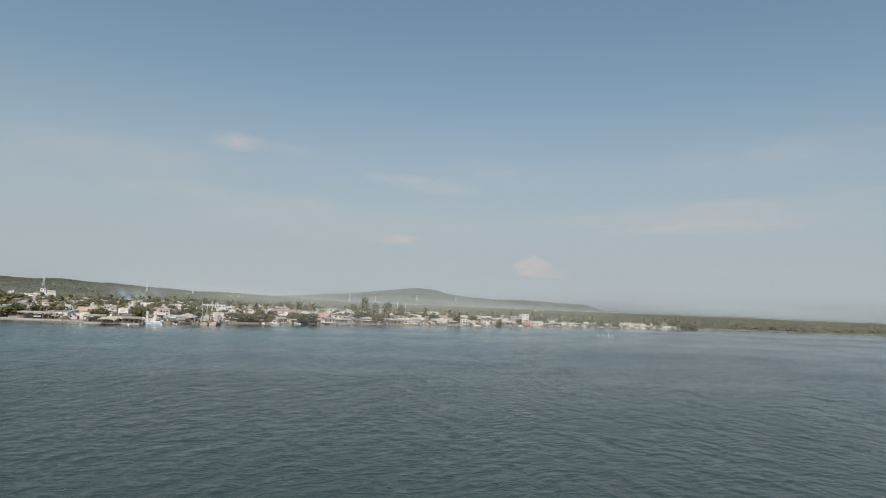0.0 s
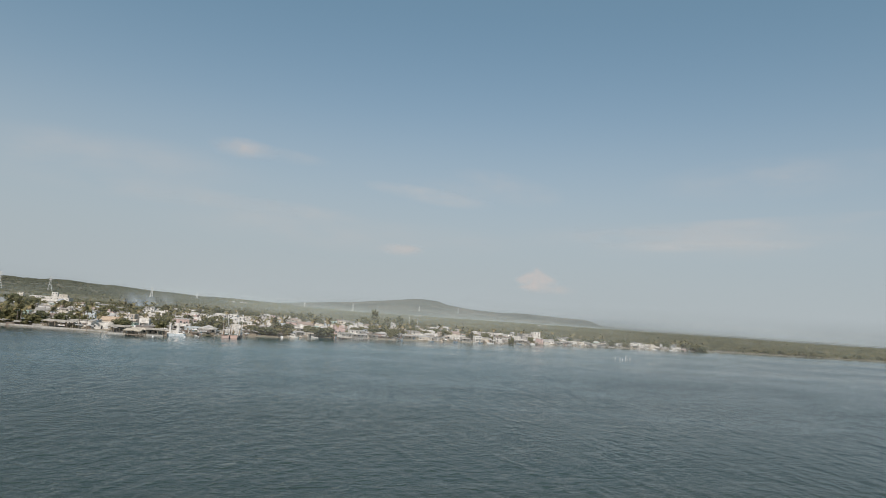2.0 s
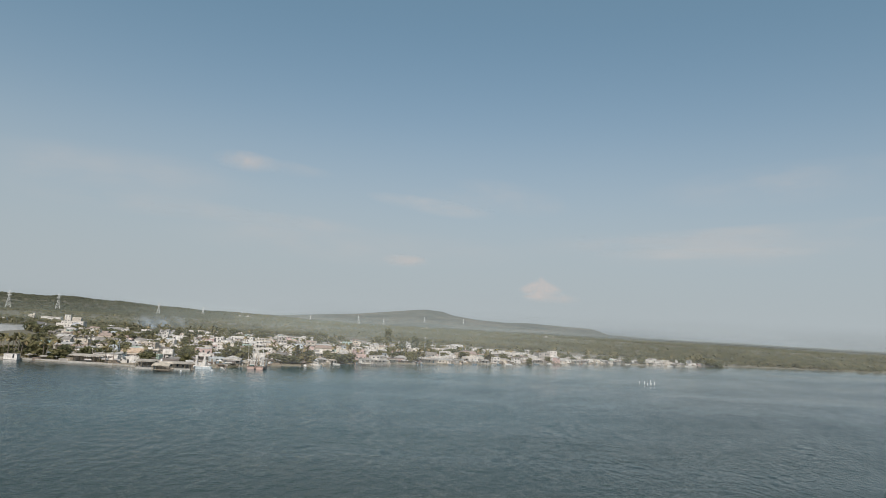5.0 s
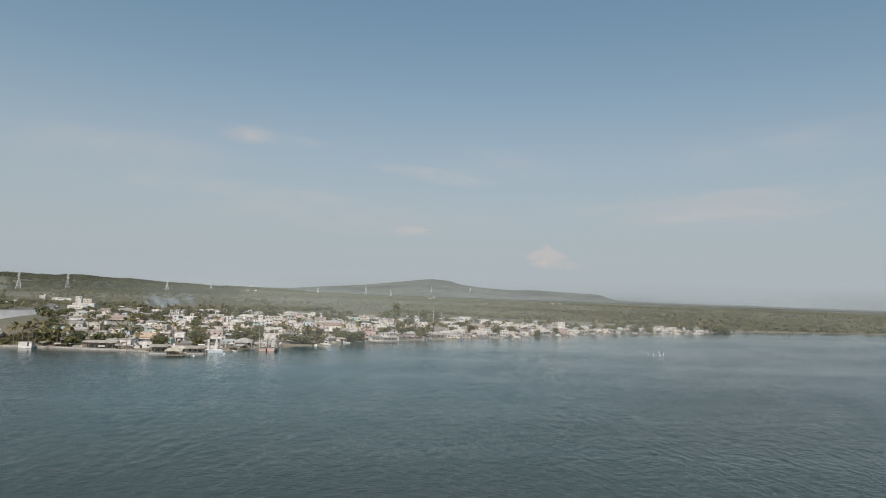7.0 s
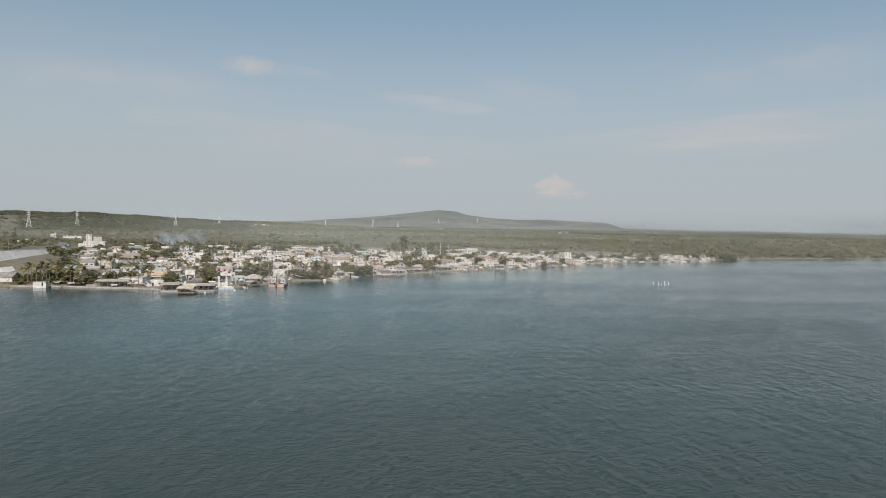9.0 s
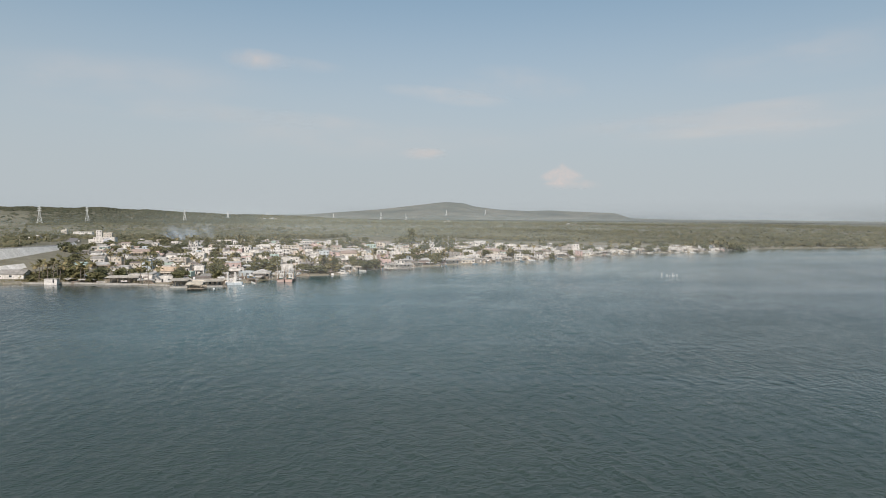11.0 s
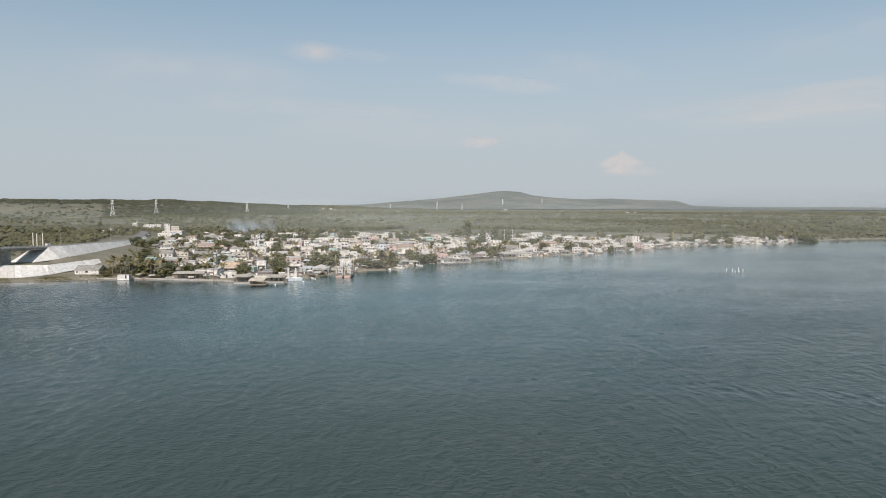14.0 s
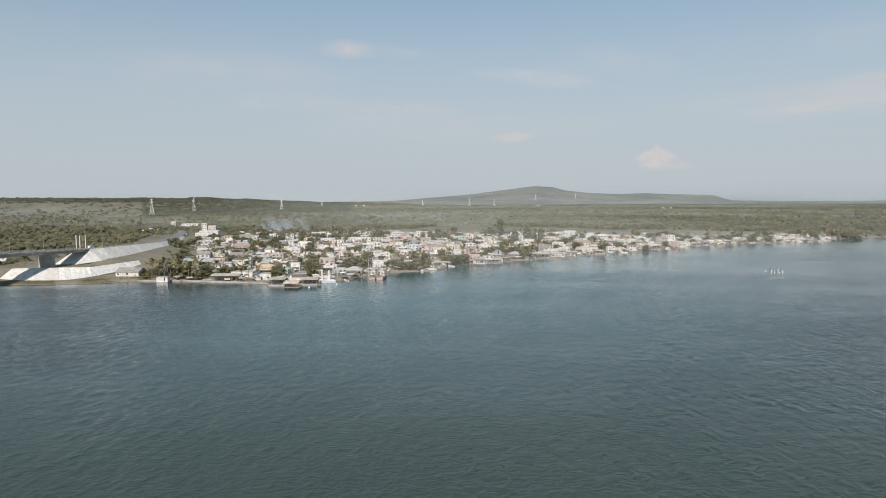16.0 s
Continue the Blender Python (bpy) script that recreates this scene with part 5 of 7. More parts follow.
BRIDGE_YAW = math.degrees(math.atan2(UY, UX)) - 90
bridge = thing("bridge", pose(P0[0], P0[1], 0, 0, 0, BRIDGE_YAW), "grey concrete road bridge on wide wall piers with a railing", "bridge")
W = 11.5                                              # deck width; local x runs to the water side, local y to the town
TILT = Matrix.Translation((0, END, 16.3)) @ Matrix.Rotation(-math.atan(GRADE), 4, "X") @ Matrix.Translation((0, -END, -16.3))
deck = part("deck", Shape().box(-W, -150, 15.55, 0, END, 16.3), CONCRETE, bridge, at=TILT)
for x in (-1.6, -4.4, -7.1, -9.9):
    part("girder", cached("girder", lambda: Shape().box(-0.45, -150, 14.3, 0.45, END - 0.4, 15.548).mesh("girder", CONCRETE)), None, bridge, at=TILT @ pose(x, 0, 0))
part("road_surface", Shape().box(-W + 1.2, -150, 16.304, -1.2, END, 16.36), ASPHALT, bridge, "dark asphalt carriageway", at=TILT)


def pier_mesh():
    s = Shape()
    levels = ((-14, 0.5, 0.9), (13.0, 0.1, 0.95), (13.4, -0.25, 1.15), (14.298, -0.25, 1.15))
    s.loft([[(-W + e, -k, z), (-e, -k, z), (-e, k, z), (-W + e, k, z)] for z, e, k in levels])
    return s.mesh("pier", CONCRETE)


for s in (0, -62, -124):
    part("pier", cached("bridge_pier", pier_mesh), None, bridge, "grey concrete wall pier", at=pose(0, s, climb(s) - 0.05))
POST = cached("rail_post", lambda: Shape().box(-0.2, -0.2, 0, 0.2, 0.2, 1.1).mesh("railing_post", CONCRETE))
for i in range(62):
    part("railing_post", POST, None, bridge, at=TILT @ pose(-0.25, END - 0.5 - 2.2 * i, 16.3))
    if i % 2 == 0:
        part("railing_post", POST, None, bridge, at=TILT @ pose(-W + 0.25, END - 0.5 - 2.2 * i, 16.3))
for x in (-0.25, -W + 0.25):
    part("rail", cached("rail", lambda: Shape().box(-0.07, -150, 0.55, 0.07, END, 0.68).box(-0.07, -150, 0.9, 0.07, END, 1.02).mesh("rail", PALE_CONCRETE)), None, bridge, at=TILT @ pose(x, 0, 16.3))

# the approach road runs down the embankment into the town
ROAD = [(-282, 524.5, 16.2), (-280.5, 540, 16.0), (-281.5, 556, 15.6), (-283, 580, 15.1), (-286, 608, 14.4), (-292, 645, 13.4), (-304, 697, 12.0), (-323, 752, 10.5), (-361, 848, 9.0), (-404, 955, 8.0), (-440, 1030, 7.5)]


def smooth_line(pts, n):
    """Points along a polyline, rounded off."""
    p = np.array(pts, float)
    t = np.linspace(0, len(p) - 1, n)
    k = np.arange(len(p))
    q = np.stack([np.interp(t, k, p[:, c]) for c in range(3)], -1)
    for _ in range(6):
        q[1:-1] = 0.25 * q[:-2] + 0.5 * q[1:-1] + 0.25 * q[2:]
    return q


line = smooth_line(ROAD, 64)
tan = np.gradient(line, axis=0)
tan[:, 2] = 0
tan /= np.linalg.norm(tan, axis=1, keepdims=True)
side = np.stack([-tan[:, 1], tan[:, 0], 0 * tan[:, 0]], -1)    # away from the lagoon
TOE = np.array([max(ground_at(p[0] - 9 * s[0], p[1] - 9 * s[1]), 1.0) for p, s in zip(line, side)])
emb = Shape()
rings = []
for p, s, toe in zip(line, side, TOE):
    drop = max(p[2] - toe + 1.0, 0.5)
    near = p - s * drop * 1.15
    far_e = p + s * 11.5
    far = far_e + s * drop * 1.5
    rings.append([(near[0], near[1], p[2] - drop), (p[0], p[1], p[2] - 0.06), (far_e[0], far_e[1], p[2] - 0.06), (far[0], far[1], p[2] - drop)])
emb.loft(rings)
solo("embankment", emb, GROUND, "earth embankment carrying the approach road", "embankment", kind="structure")
road = Shape()
road.loft([[tuple(p + s * 1.0 + np.array([0, 0, 0.02])), tuple(p + s * 1.0 - np.array([0, 0, 0.3])), tuple(p + s * 10.5 - np.array([0, 0, 0.3])), tuple(p + s * 10.5 + np.array([0, 0, 0.02]))] for p, s in zip(line, side)])
solo("road", road, ASPHALT, "dusty grey approach road running down into town", "road", kind="structure")


def slab(parent, a, b, c, d, thick=0.3, name="panel"):
    """A thick four-cornered slab; a, b, c, d counter-clockwise seen from outside."""
    v = [Vector(q) for q in (a, b, c, d)]
    nrm = (v[1] - v[0]).cross(v[3] - v[0]).normalized() * thick
    w = [q + nrm for q in v]
    part(name, Shape().add(v + w, [(3, 2, 1, 0), (4, 5, 6, 7), (0, 1, 5, 4), (1, 2, 6, 5), (2, 3, 7, 6), (3, 0, 4, 7)]), PALE_CONCRETE, parent)


def panelled(parent, low_a, low_b, high_a, high_b, n, gap=0.12, rows=1):
    la, lb, ha, hb = (Vector(q) for q in (low_a, low_b, high_a, high_b))
    wide = (lb - la).length / n
    for i in range(n):
        t0, t1 = i / n + gap / wide / n / 2, (i + 1) / n - gap / wide / n / 2
        for j in range(rows):
            r0, r1 = j / rows + (0.01 if j else 0), (j + 1) / rows
            p0, p1 = la.lerp(lb, t0), la.lerp(lb, t1)
            q0, q1 = ha.lerp(hb, t0), ha.lerp(hb, t1)
            slab(parent, p0.lerp(q0, r0), p1.lerp(q1, r0), p1.lerp(q1, r1), p0.lerp(q0, r1))


rev = thing("revetment", pose(0, 0, 0), "whitewashed concrete slope paving above the waterline", "revetment")
def bend(a, b, c, t):
    """A point on the smooth curve that starts at a, passes b halfway and ends at c."""
    a, b, c = Vector(a), Vector(b), Vector(c)
    return a * ((1 - t) * (1 - 2 * t)) + b * (4 * t * (1 - t)) + c * (t * (2 * t - 1))


for i in range(14):
    t0, t1 = i / 14 + 0.0006, (i + 1) / 14 - 0.0006
    foot = [bend((-307.1, 465.5, 1.2), (-266.5, 457.5, 1.2), (-250.4, 479.6, 1.6), t) for t in (t0, t1)]
    head = [bend((-305.8, 476.0, 6.8), (-281.0, 481.5, 6.8), (-258.0, 485.0, 6.8), t) for t in (t0, t1)]
    slab(rev, foot[0], foot[1], head[1], head[0])
panelled(rev, (-250.1, 480.0, 1.6), (-244.9, 529.2, 3.0), (-257.8, 485.3, 6.8), (-250.8, 534.9, 6.8), 9, 0.06)
upper = thing("slope_paving", pose(0, 0, 0), "streaked whitewashed concrete paving on the road embankment", "revetment")
for i in range(0, 50, 2):
    pts = []
    for k in (i, i + 2):
        p, s, toe = line[k], side[k], TOE[k]
        drop = max(p[2] - toe + 0.4, 0.6)
        pts.append((p - s * 0.15, p - s * (drop * 1.15 + 0.2) - np.array([0, 0, drop])))
    (t0, b0), (t1, b1) = pts
    e = 0.01
    slab(upper, b0 + (b1 - b0) * e, b1 - (b1 - b0) * e, t1 - (t1 - t0) * e, t0 + (t0 - t0) * e, 0.22)
ax, ay = on_bridge(END + 0.3, 0)
bx, by = on_bridge(END + 0.3, W)
cx, cy = on_bridge(END - 18, -3)
dx, dy = on_bridge(END - 18, W + 3)
panelled(upper, (dx, dy, 6.6), (cx, cy, 6.6), (bx, by, 15.0), (ax, ay, 15.0), 4)
b0 = line[0] - side[0] * (max(line[0][2] - TOE[0] + 0.4, 0.6) * 1.15 + 0.2) - np.array([0, 0, max(line[0][2] - TOE[0] + 0.4, 0.6)])
slab(upper, (cx, cy, 6.6), tuple(b0), (ax + 0.3, ay, 15.4), (ax, ay, 15.4))
part("abutment_wall", Shape().add([(ax, ay, 14.0), (bx, by, 14.0), (bx + UX, by + UY, 14.0), (ax + UX, ay + UY, 14.0), (ax, ay, 15.54), (bx, by, 15.54), (bx + UX, by + UY, 15.54), (ax + UX, ay + UY, 15.54)],
     [(0, 3, 2, 1), (4, 5, 6, 7), (0, 1, 5, 4), (1, 2, 6, 5), (2, 3, 7, 6), (3, 0, 4, 7)]), CONCRETE, upper)
guard = thing("roadside_railing", pose(0, 0, 0), "white concrete post railing along the embankment road", "railing")
fine = smooth_line(ROAD, 200)
for q in fine[2:150:2]:
    part("railing_post", POST, None, guard, at=pose(q[0] - 0.1, q[1], q[2] - 0.02))
rr = [[(q[0] - 0.16, q[1], q[2] + 0.85), (q[0] - 0.04, q[1], q[2] + 0.85), (q[0] - 0.04, q[1], q[2] + 0.98), (q[0] - 0.16, q[1], q[2] + 0.98)] for q in fine[:152:3]]
part("rail", Shape().loft(rr), PALE_CONCRETE, guard)


def street_lamp(x, y, z, h=9.0, yaw=0):
    ob = thing("street_lamp", pose(x, y, z, 0, 0, yaw), "tall steel street lamp with a curved arm", "street lamp", "street lamps on the road")
    part("pole", cached(("lamp_pole", h), lambda: Shape().tube((0, 0, -0.5), (0, 0, h), 0.10, 0.06, 7).mesh("pole", CONCRETE)), None, ob)
    part("arm", cached(("lamp_arm", h), lambda: Shape().tube((0, 0, h - 0.1), (0.9, 0, h + 0.5), 0.06, 0.05, 6).tube((0.9, 0, h + 0.5), (1.9, 0, h + 0.6), 0.04, 0.04, 6).mesh("arm", CONCRETE)), None, ob)
    part("lamp_head", cached(("lamp_head", h), lambda: Shape().loft([[(1.7, -0.12, h + 0.55), (1.7, 0.12, h + 0.55), (1.7, 0.12, h + 0.68), (1.7, -0.12, h + 0.68)], [(2.5, -0.16, h + 0.5), (2.5, 0.16, h + 0.5), (2.5, 0.16, h + 0.66), (2.5, -0.16, h + 0.66)]]).mesh("lamp_head", CONCRETE)), None, ob)


for i, k in enumerate((8, 40, 62, 84, 104, 122, 140, 158, 176)):
    q = fine[k]
    street_lamp(q[0] - 11, q[1] + 3, q[2] - 0.05, 9, 0)
for s in (4, -26, -56):
    x, y = on_bridge(s, W - 0.7)
    street_lamp(x, y, 16.3 + climb(s), 9, 0)


def utility_pole(x, y, h=9.5, yaw=0, base=None):
    z = ground_at(x, y) if base is None else base
    ob = thing("utility_pole", pose(x, y, z, 0, 0, yaw), "grey concrete utility pole with crossarms", "utility pole", "utility poles")
    part("pole", cached(("u_pole", h), lambda: Shape().tube((0, 0, -0.5), (0, 0, h), 0.17, 0.10, 7).mesh("pole", CONCRETE)), None, ob)
    for dz in (0.3, 1.2):
        part("crossarm", cached("crossarm", lambda: Shape().box(-0.9, -0.06, -0.06, 0.9, 0.06, 0.06).mesh("crossarm", WOOD)), None, ob, at=pose(0, 0, h - dz))


for x, y, h in ((-318, 566, 19), (-315, 566, 18.5), (-311, 567, 19)):
    ob = thing("tall_mast", pose(x, y, 5.5), "tall plain pale concrete mast standing in a row of three", "mast", "three masts behind the bridge")
    part("shaft", Shape().tube((0, 0, -2), (0, 0, h), 0.42, 0.30, 8), PALE_CONCRETE, ob)
    part("cap", Shape().tube((0, 0, h), (0, 0, h + 0.25), 0.36, 0.36, 8), CONCRETE, ob)


def vehicle(x, y, z, yaw, mat, tall=2.0, label="small white van on the road"):
    ob = thing("van", pose(x, y, z, 0, 0, yaw), label, "van")
    v = []
    for sy in (-0.85, 0.85):
        v += [(-2.2, sy, 0.4), (-2.15, sy, tall - 0.1), (-2.0, sy, tall), (0.9, sy, tall), (1.7, sy, 1.2), (2.3, sy, 1.0), (2.35, sy, 0.4)]
    f = [tuple(range(6, -1, -1)), tuple(range(7, 14))] + [(i, (i + 1) % 7, 7 + (i + 1) % 7, 7 + i) for i in range(7)]
    body = part("body", Shape().add(v, f), mat, ob)
    part("windscreen", Shape().add([(1.0, -0.75, tall - 0.08), (1.66, -0.75, 1.28), (1.66, 0.75, 1.28), (1.0, 0.75, tall - 0.08), (1.03, -0.75, tall - 0.06), (1.69, -0.75, 1.3), (1.69, 0.75, 1.3), (1.03, 0.75, tall - 0.06)],
         [(4, 5, 6, 7), (0, 3, 2, 1), (0, 1, 5, 4), (1, 2, 6, 5), (2, 3, 7, 6), (3, 0, 4, 7)]), GLASS, body)
    for wx in (-1.4, 1.5):
        for wy in (-0.8, 0.8):
            part("wheel", cached("wheel", lambda: Shape().tube((0, -0.12, 0.33), (0, 0.12, 0.33), 0.33, 0.33, 12).mesh("wheel", TANK_BLACK)), None, ob, at=pose(wx, wy, 0))


q = fine[14]
vehicle(q[0] - 6.5, q[1], q[2] - 0.04, 80, TANK_WHITE, 2.1)
vehicle(-381, 903, 7.0, 115, WALLS["white"], 1.7, "small white car on the approach road")
solid = thing("wall_block", pose(-195.5, 458.8, 1.1), "low whitewashed block hut at the water's edge", "hut")
part("wall", Shape().box(-3.6, 0, -1, 3.6, 3.4, 2.25), WALLS["white"], solid)
part("roof", Shape().box(-3.75, -0.15, 2.25, 3.75, 3.55, 2.4), ROOFS["slab"], solid)
part("door", Shape().box(1.2, -0.04, 0.05, 2.1, 0.02, 2.1), DARK, solid)

# ---------------------------------------------------------------- pylons


def pylon(x, y, z, h, yaw):
    ob = thing("pylon", pose(x, y, z, 0, 0, yaw), "pale steel lattice power pylon with crossarms", "pylon", "pylons across the plain")
    k = h / 38.0
    half = lambda t: k * (4.6 * (1 - t) ** 1.6 + 0.75)
    lv = [0, 0.16, 0.32, 0.48, 0.62, 0.76, 0.88, 1.0]
    legs = ((-1, -1), (1, -1), (1, 1), (-1, 1))
    for sx, sy in legs:
        s = Shape()
        for a, b in zip(lv, lv[1:]):
            s.tube((sx * half(a), sy * half(a), a * h - (0.5 if a == 0 else 0)), (sx * half(b), sy * half(b), b * h), 0.4, 0.34, 4, False)
        part("leg", s, STEEL, ob)
    s = Shape()
    for a, b in zip(lv, lv[1:]):
        for i in range(4):
            p, q = legs[i], legs[(i + 1) % 4]
            s.tube((p[0] * half(a), p[1] * half(a), a * h), (q[0] * half(b), q[1] * half(b), b * h), 0.2, 0.2, 3, False)
            s.tube((q[0] * half(a), q[1] * half(a), a * h), (p[0] * half(b), p[1] * half(b), b * h), 0.2, 0.2, 3, False)
            s.tube((p[0] * half(b), p[1] * half(b), b * h), (q[0] * half(b), q[1] * half(b), b * h), 0.18, 0.18, 3, False)
    part("bracing", s, STEEL, ob)
    for t, reach in ((0.76, 5.2), (0.87, 4.4), (0.98, 3.6)):
        a = Shape()
        for sx in (-1, 1):
            a.tube((0, 0, t * h), (sx * reach * k, 0, t * h), 0.45, 0.3, 4)
            a.tube((0, 0, t * h + 1.6 * k), (sx * reach * k, 0, t * h), 0.28, 0.22, 4)
        part("crossarm", a, STEEL, ob)


pylon(-796, 1629, 20.0, 36.5, 25)
pylon(-808, 1893, 21.0, 37, 25)
pylon(-674, 2290, 21.5, 34, 25)
pylon(-672, 2860, 27.0, 30, 30)
pylon(-576, 3220, 19.0, 31, 30)
pylon(-268, 3225, 20.0, 29, 30)
pylon(-43, 3225, 22.5, 37, 30)
pylon(76, 3225, 22.0, 30, 30)
pylon(316, 3752, 46.5, 30.8, 30)
pylon(558, 3900, 53.4, 25.1, 30)

# ---------------------------------------------------------------- waterfront


def open_pavilion(x, y, w, d, h, yaw, roof, n, label):
    """A roof on posts over a floor slab, with a low wall behind."""
    ob = thing("open_pavilion", pose(x, y, max(ground_at(x, y), 0.7), 0, 0, yaw), label, "pavilion")
    part("floor_slab", Shape().box(-w / 2, 0, -1.6, w / 2, d, 0.12), CONCRETE, ob)
    v = [(-w / 2 - 0.5, -0.6, h), (w / 2 + 0.5, -0.6, h), (w / 2 + 0.5, d + 0.5, h + 0.7), (-w / 2 - 0.5, d + 0.5, h + 0.7)]
    v += [(a, b, c + 0.18) for a, b, c in v]
    part("roof", Shape().add(v, [(3, 2, 1, 0), (4, 5, 6, 7), (0, 1, 5, 4), (1, 2, 6, 5), (2, 3, 7, 6), (3, 0, 4, 7)]), roof, ob)
    for j in range(n):
        for yy in (0.15, d - 0.3):
            part("post", cached(("pav_post", h), lambda: Shape().box(-0.14, -0.14, 0.1, 0.14, 0.14, h + 0.1).mesh("post", WOOD)), None, ob, at=pose(-w / 2 + 0.3 + (w - 0.6) * j / (n - 1), yy, 0))
    part("back_wall", Shape().box(-w / 2, d - 0.2, 0.1, w / 2, d, h * 0.75), WALLS["tan"], ob)
    return ob


def table_set(x, y, z):
    ob = thing("table", pose(x, y, z), "small white plastic table under the roof", "table", "restaurant tables")
    part("tabletop", cached("ttop", lambda: Shape().box(-0.45, -0.45, 0.7, 0.45, 0.45, 0.75).mesh("tabletop", TANK_WHITE)), None, ob)
    for i in range(4):
        part("leg", cached("tleg", lambda: Shape().box(-0.03, -0.03, 0, 0.03, 0.03, 0.7).mesh("leg", TANK_WHITE)), None, ob, at=pose(0.38 * (-1) ** i, 0.38 * (1 if i < 2 else -1), 0))


open_pavilion(-156, 459.5, 17, 7, 3.4, 2, WEATHERED, 6, "long open waterside pavilion with a sheet roof and dark bays")
open_pavilion(-117, 441.5, 9.5, 8, 3.3, 4, WEATHERED, 4, "open restaurant terrace under a flat concrete roof")
open_pavilion(-98, 446, 9, 7, 2.6, 10, WEATHERED, 4, "open shed with a weathered sheet roof beside the pier")


def thatch_shelter(x, y, w, d, h, yaw):
    """A sagging thatched lean-to whose eaves come down over the pier, on round posts."""
    g = random.Random(5)
    ob = thing("thatch_shelter", pose(x, y, 0.95, 0, 0, yaw), "sagging bleached palm thatch shelter standing over the pier", "shelter")
    rows = []
    for j in range(9):
        t = j / 8
        py, pz = d * t, h + 1.05 * math.sin(t * math.pi * 0.62)
        rows.append([(-w / 2 + w * i / 12, py + g.uniform(-0.12, 0.12), pz + 0.22 * math.sin(i * 1.3 + j) * (0.4 + t) + g.uniform(-0.08, 0.08) - 0.5 * (2 * i / 12 - 1) ** 2) for i in range(13)])
    under = [[(px, py + 0.1, pz - 0.3) for px, py, pz in row] for row in rows]
    s = Shape().loft([rows[0]] + rows[1:], closed=False, caps=False)
    s.loft([rows[-1], under[-1]] + under[-2::-1] + [rows[0]], closed=False, caps=False)
    for side in (0, -1):
        s.loft([[row[side] for row in rows], [row[side] for row in under]], closed=False, caps=False)
    part("thatch", s, BLEACHED, ob)
    for i in range(5):
        for yy in (0.25, d * 0.55, d - 0.3):
            part("post", cached("shelter_post", lambda: Shape().tube((0, 0, -0.05), (0, 0, 2.35), 0.11, 0.09, 7).mesh("post", WOOD)), None, ob, at=pose(-w / 2 + 0.4 + (w - 0.8) * i / 4, yy, 0))
    part("counter", Shape().box(-w / 2 + 1, d * 0.6, 0.02, w / 2 - 2.5, d * 0.6 + 0.6, 1.0), WALLS["tan"], ob)
    return ob


thatch_shelter(-105.4, 430.5, 9.0, 8.0, 2.3, 3)
house(-108, 450, 22, 7, 3.3, 4, "cream", "flat", "slab")
for i in range(6):
    table_set(-120.5 + 1.4 * i, 444 + (i % 2) * 2.2, max(ground_at(-117, 441.5), 0.7) + 0.12)


def jetty(x, y, yaw, length, wide, label="weathered timber jetty on posts over the water"):
    """Runs from (x, y) towards -y (when yaw is 0)."""
    ob = thing("jetty", pose(x, y, 0, 0, 0, yaw), label, "jetty", "jetties along the shore")
    n = int(length / 0.45)
    for i in range(n):
        part("plank", cached(("plank", wide), lambda: Shape().box(-wide / 2, -0.2, 0.9, wide / 2, 0.2, 0.97).mesh("plank", WOOD)), None, ob, at=pose(0, -0.45 * i - 0.2, 0))
    for sx in (-1, 1):
        part("beam", Shape().box(sx * wide * 0.4 - 0.08, -length, 0.72, sx * wide * 0.4 + 0.08, 0.3, 0.898), WOOD, ob)
    m = max(2, int(length / 2.2) + 1)
    for i in range(m):
        for sx in ((-1, -0.5, 0, 0.5, 1) if wide > 4 else (-1, 1)):
            part("post", cached("jetty_post", lambda: Shape().tube((0, 0, -2.5), (0, 0, 1.35), 0.14, 0.11, 6).mesh("post", WOOD)), None, ob, at=pose(sx * wide * 0.46, -length * i / (m - 1), 0))
    return ob


jetty(-104.3, 437.5, 2, 10.5, 9.0, "broad concrete and timber pier in front of the restaurant")
jetty(-92, 446, 14, 7, 2.0)

# rounded lawn on the spit
lawn = Shape()
lawn.loft([[(-81.7 + r * 7.5 * math.cos(a) * (1 + 0.1 * math.sin(3 * a)), 481.2 + r * 5.0 * math.sin(a), max(ground_at(-81.7, 481.2), 0.8) - 0.3 + zz) for a in [2 * math.pi * j / 24 for j in range(24)]] for r, zz in ((1.0, -0.3), (0.98, 0.35), (0.7, 0.55), (0.2, 0.62))])
solo("lawn", lawn, GROUND, "rounded patch of dry olive grass on the spit", "lawn", kind="structure")

# monument on its paved spit
mon = thing("monument", pose(-89.8, 459.5, 1.0, 0, 0, 8), "white curved monument on a pale blue stepped plinth", "monument")
part("plinth", Shape().box(-4.8, -2.2, -1.2, 4.8, 3.2, 0.45), WALLS["blue"], mon, "pale blue plinth")
part("step", Shape().box(-3.6, -1.2, 0.45, 3.6, 2.6, 0.9), WALLS["white"], mon)
rings = []
for t in np.linspace(0, 1, 10):
    r = 1.35 - 0.85 * t
    ox = 0.7 * math.sin(t * 2.4)
    rings.append([(ox + r * math.cos(a), 0.6 + 0.6 * r * math.sin(a), 0.9 + 5.8 * t) for a in [2 * math.pi * j / 10 for j in range(10)]])
part("spire", Shape().loft(rings), WALLS["white"], mon)
pil = thing("gate_pillar", pose(-94.2, 462.0, 1.2), "tall white square pillar beside the monument", "pillar")
part("shaft", Shape().box(-0.55, -0.55, -0.5, 0.55, 0.55, 6.0), WALLS["white"], pil)
part("cap", Shape().box(-0.75, -0.75, 6.0, 0.75, 0.75, 6.3), WALLS["white"], pil)


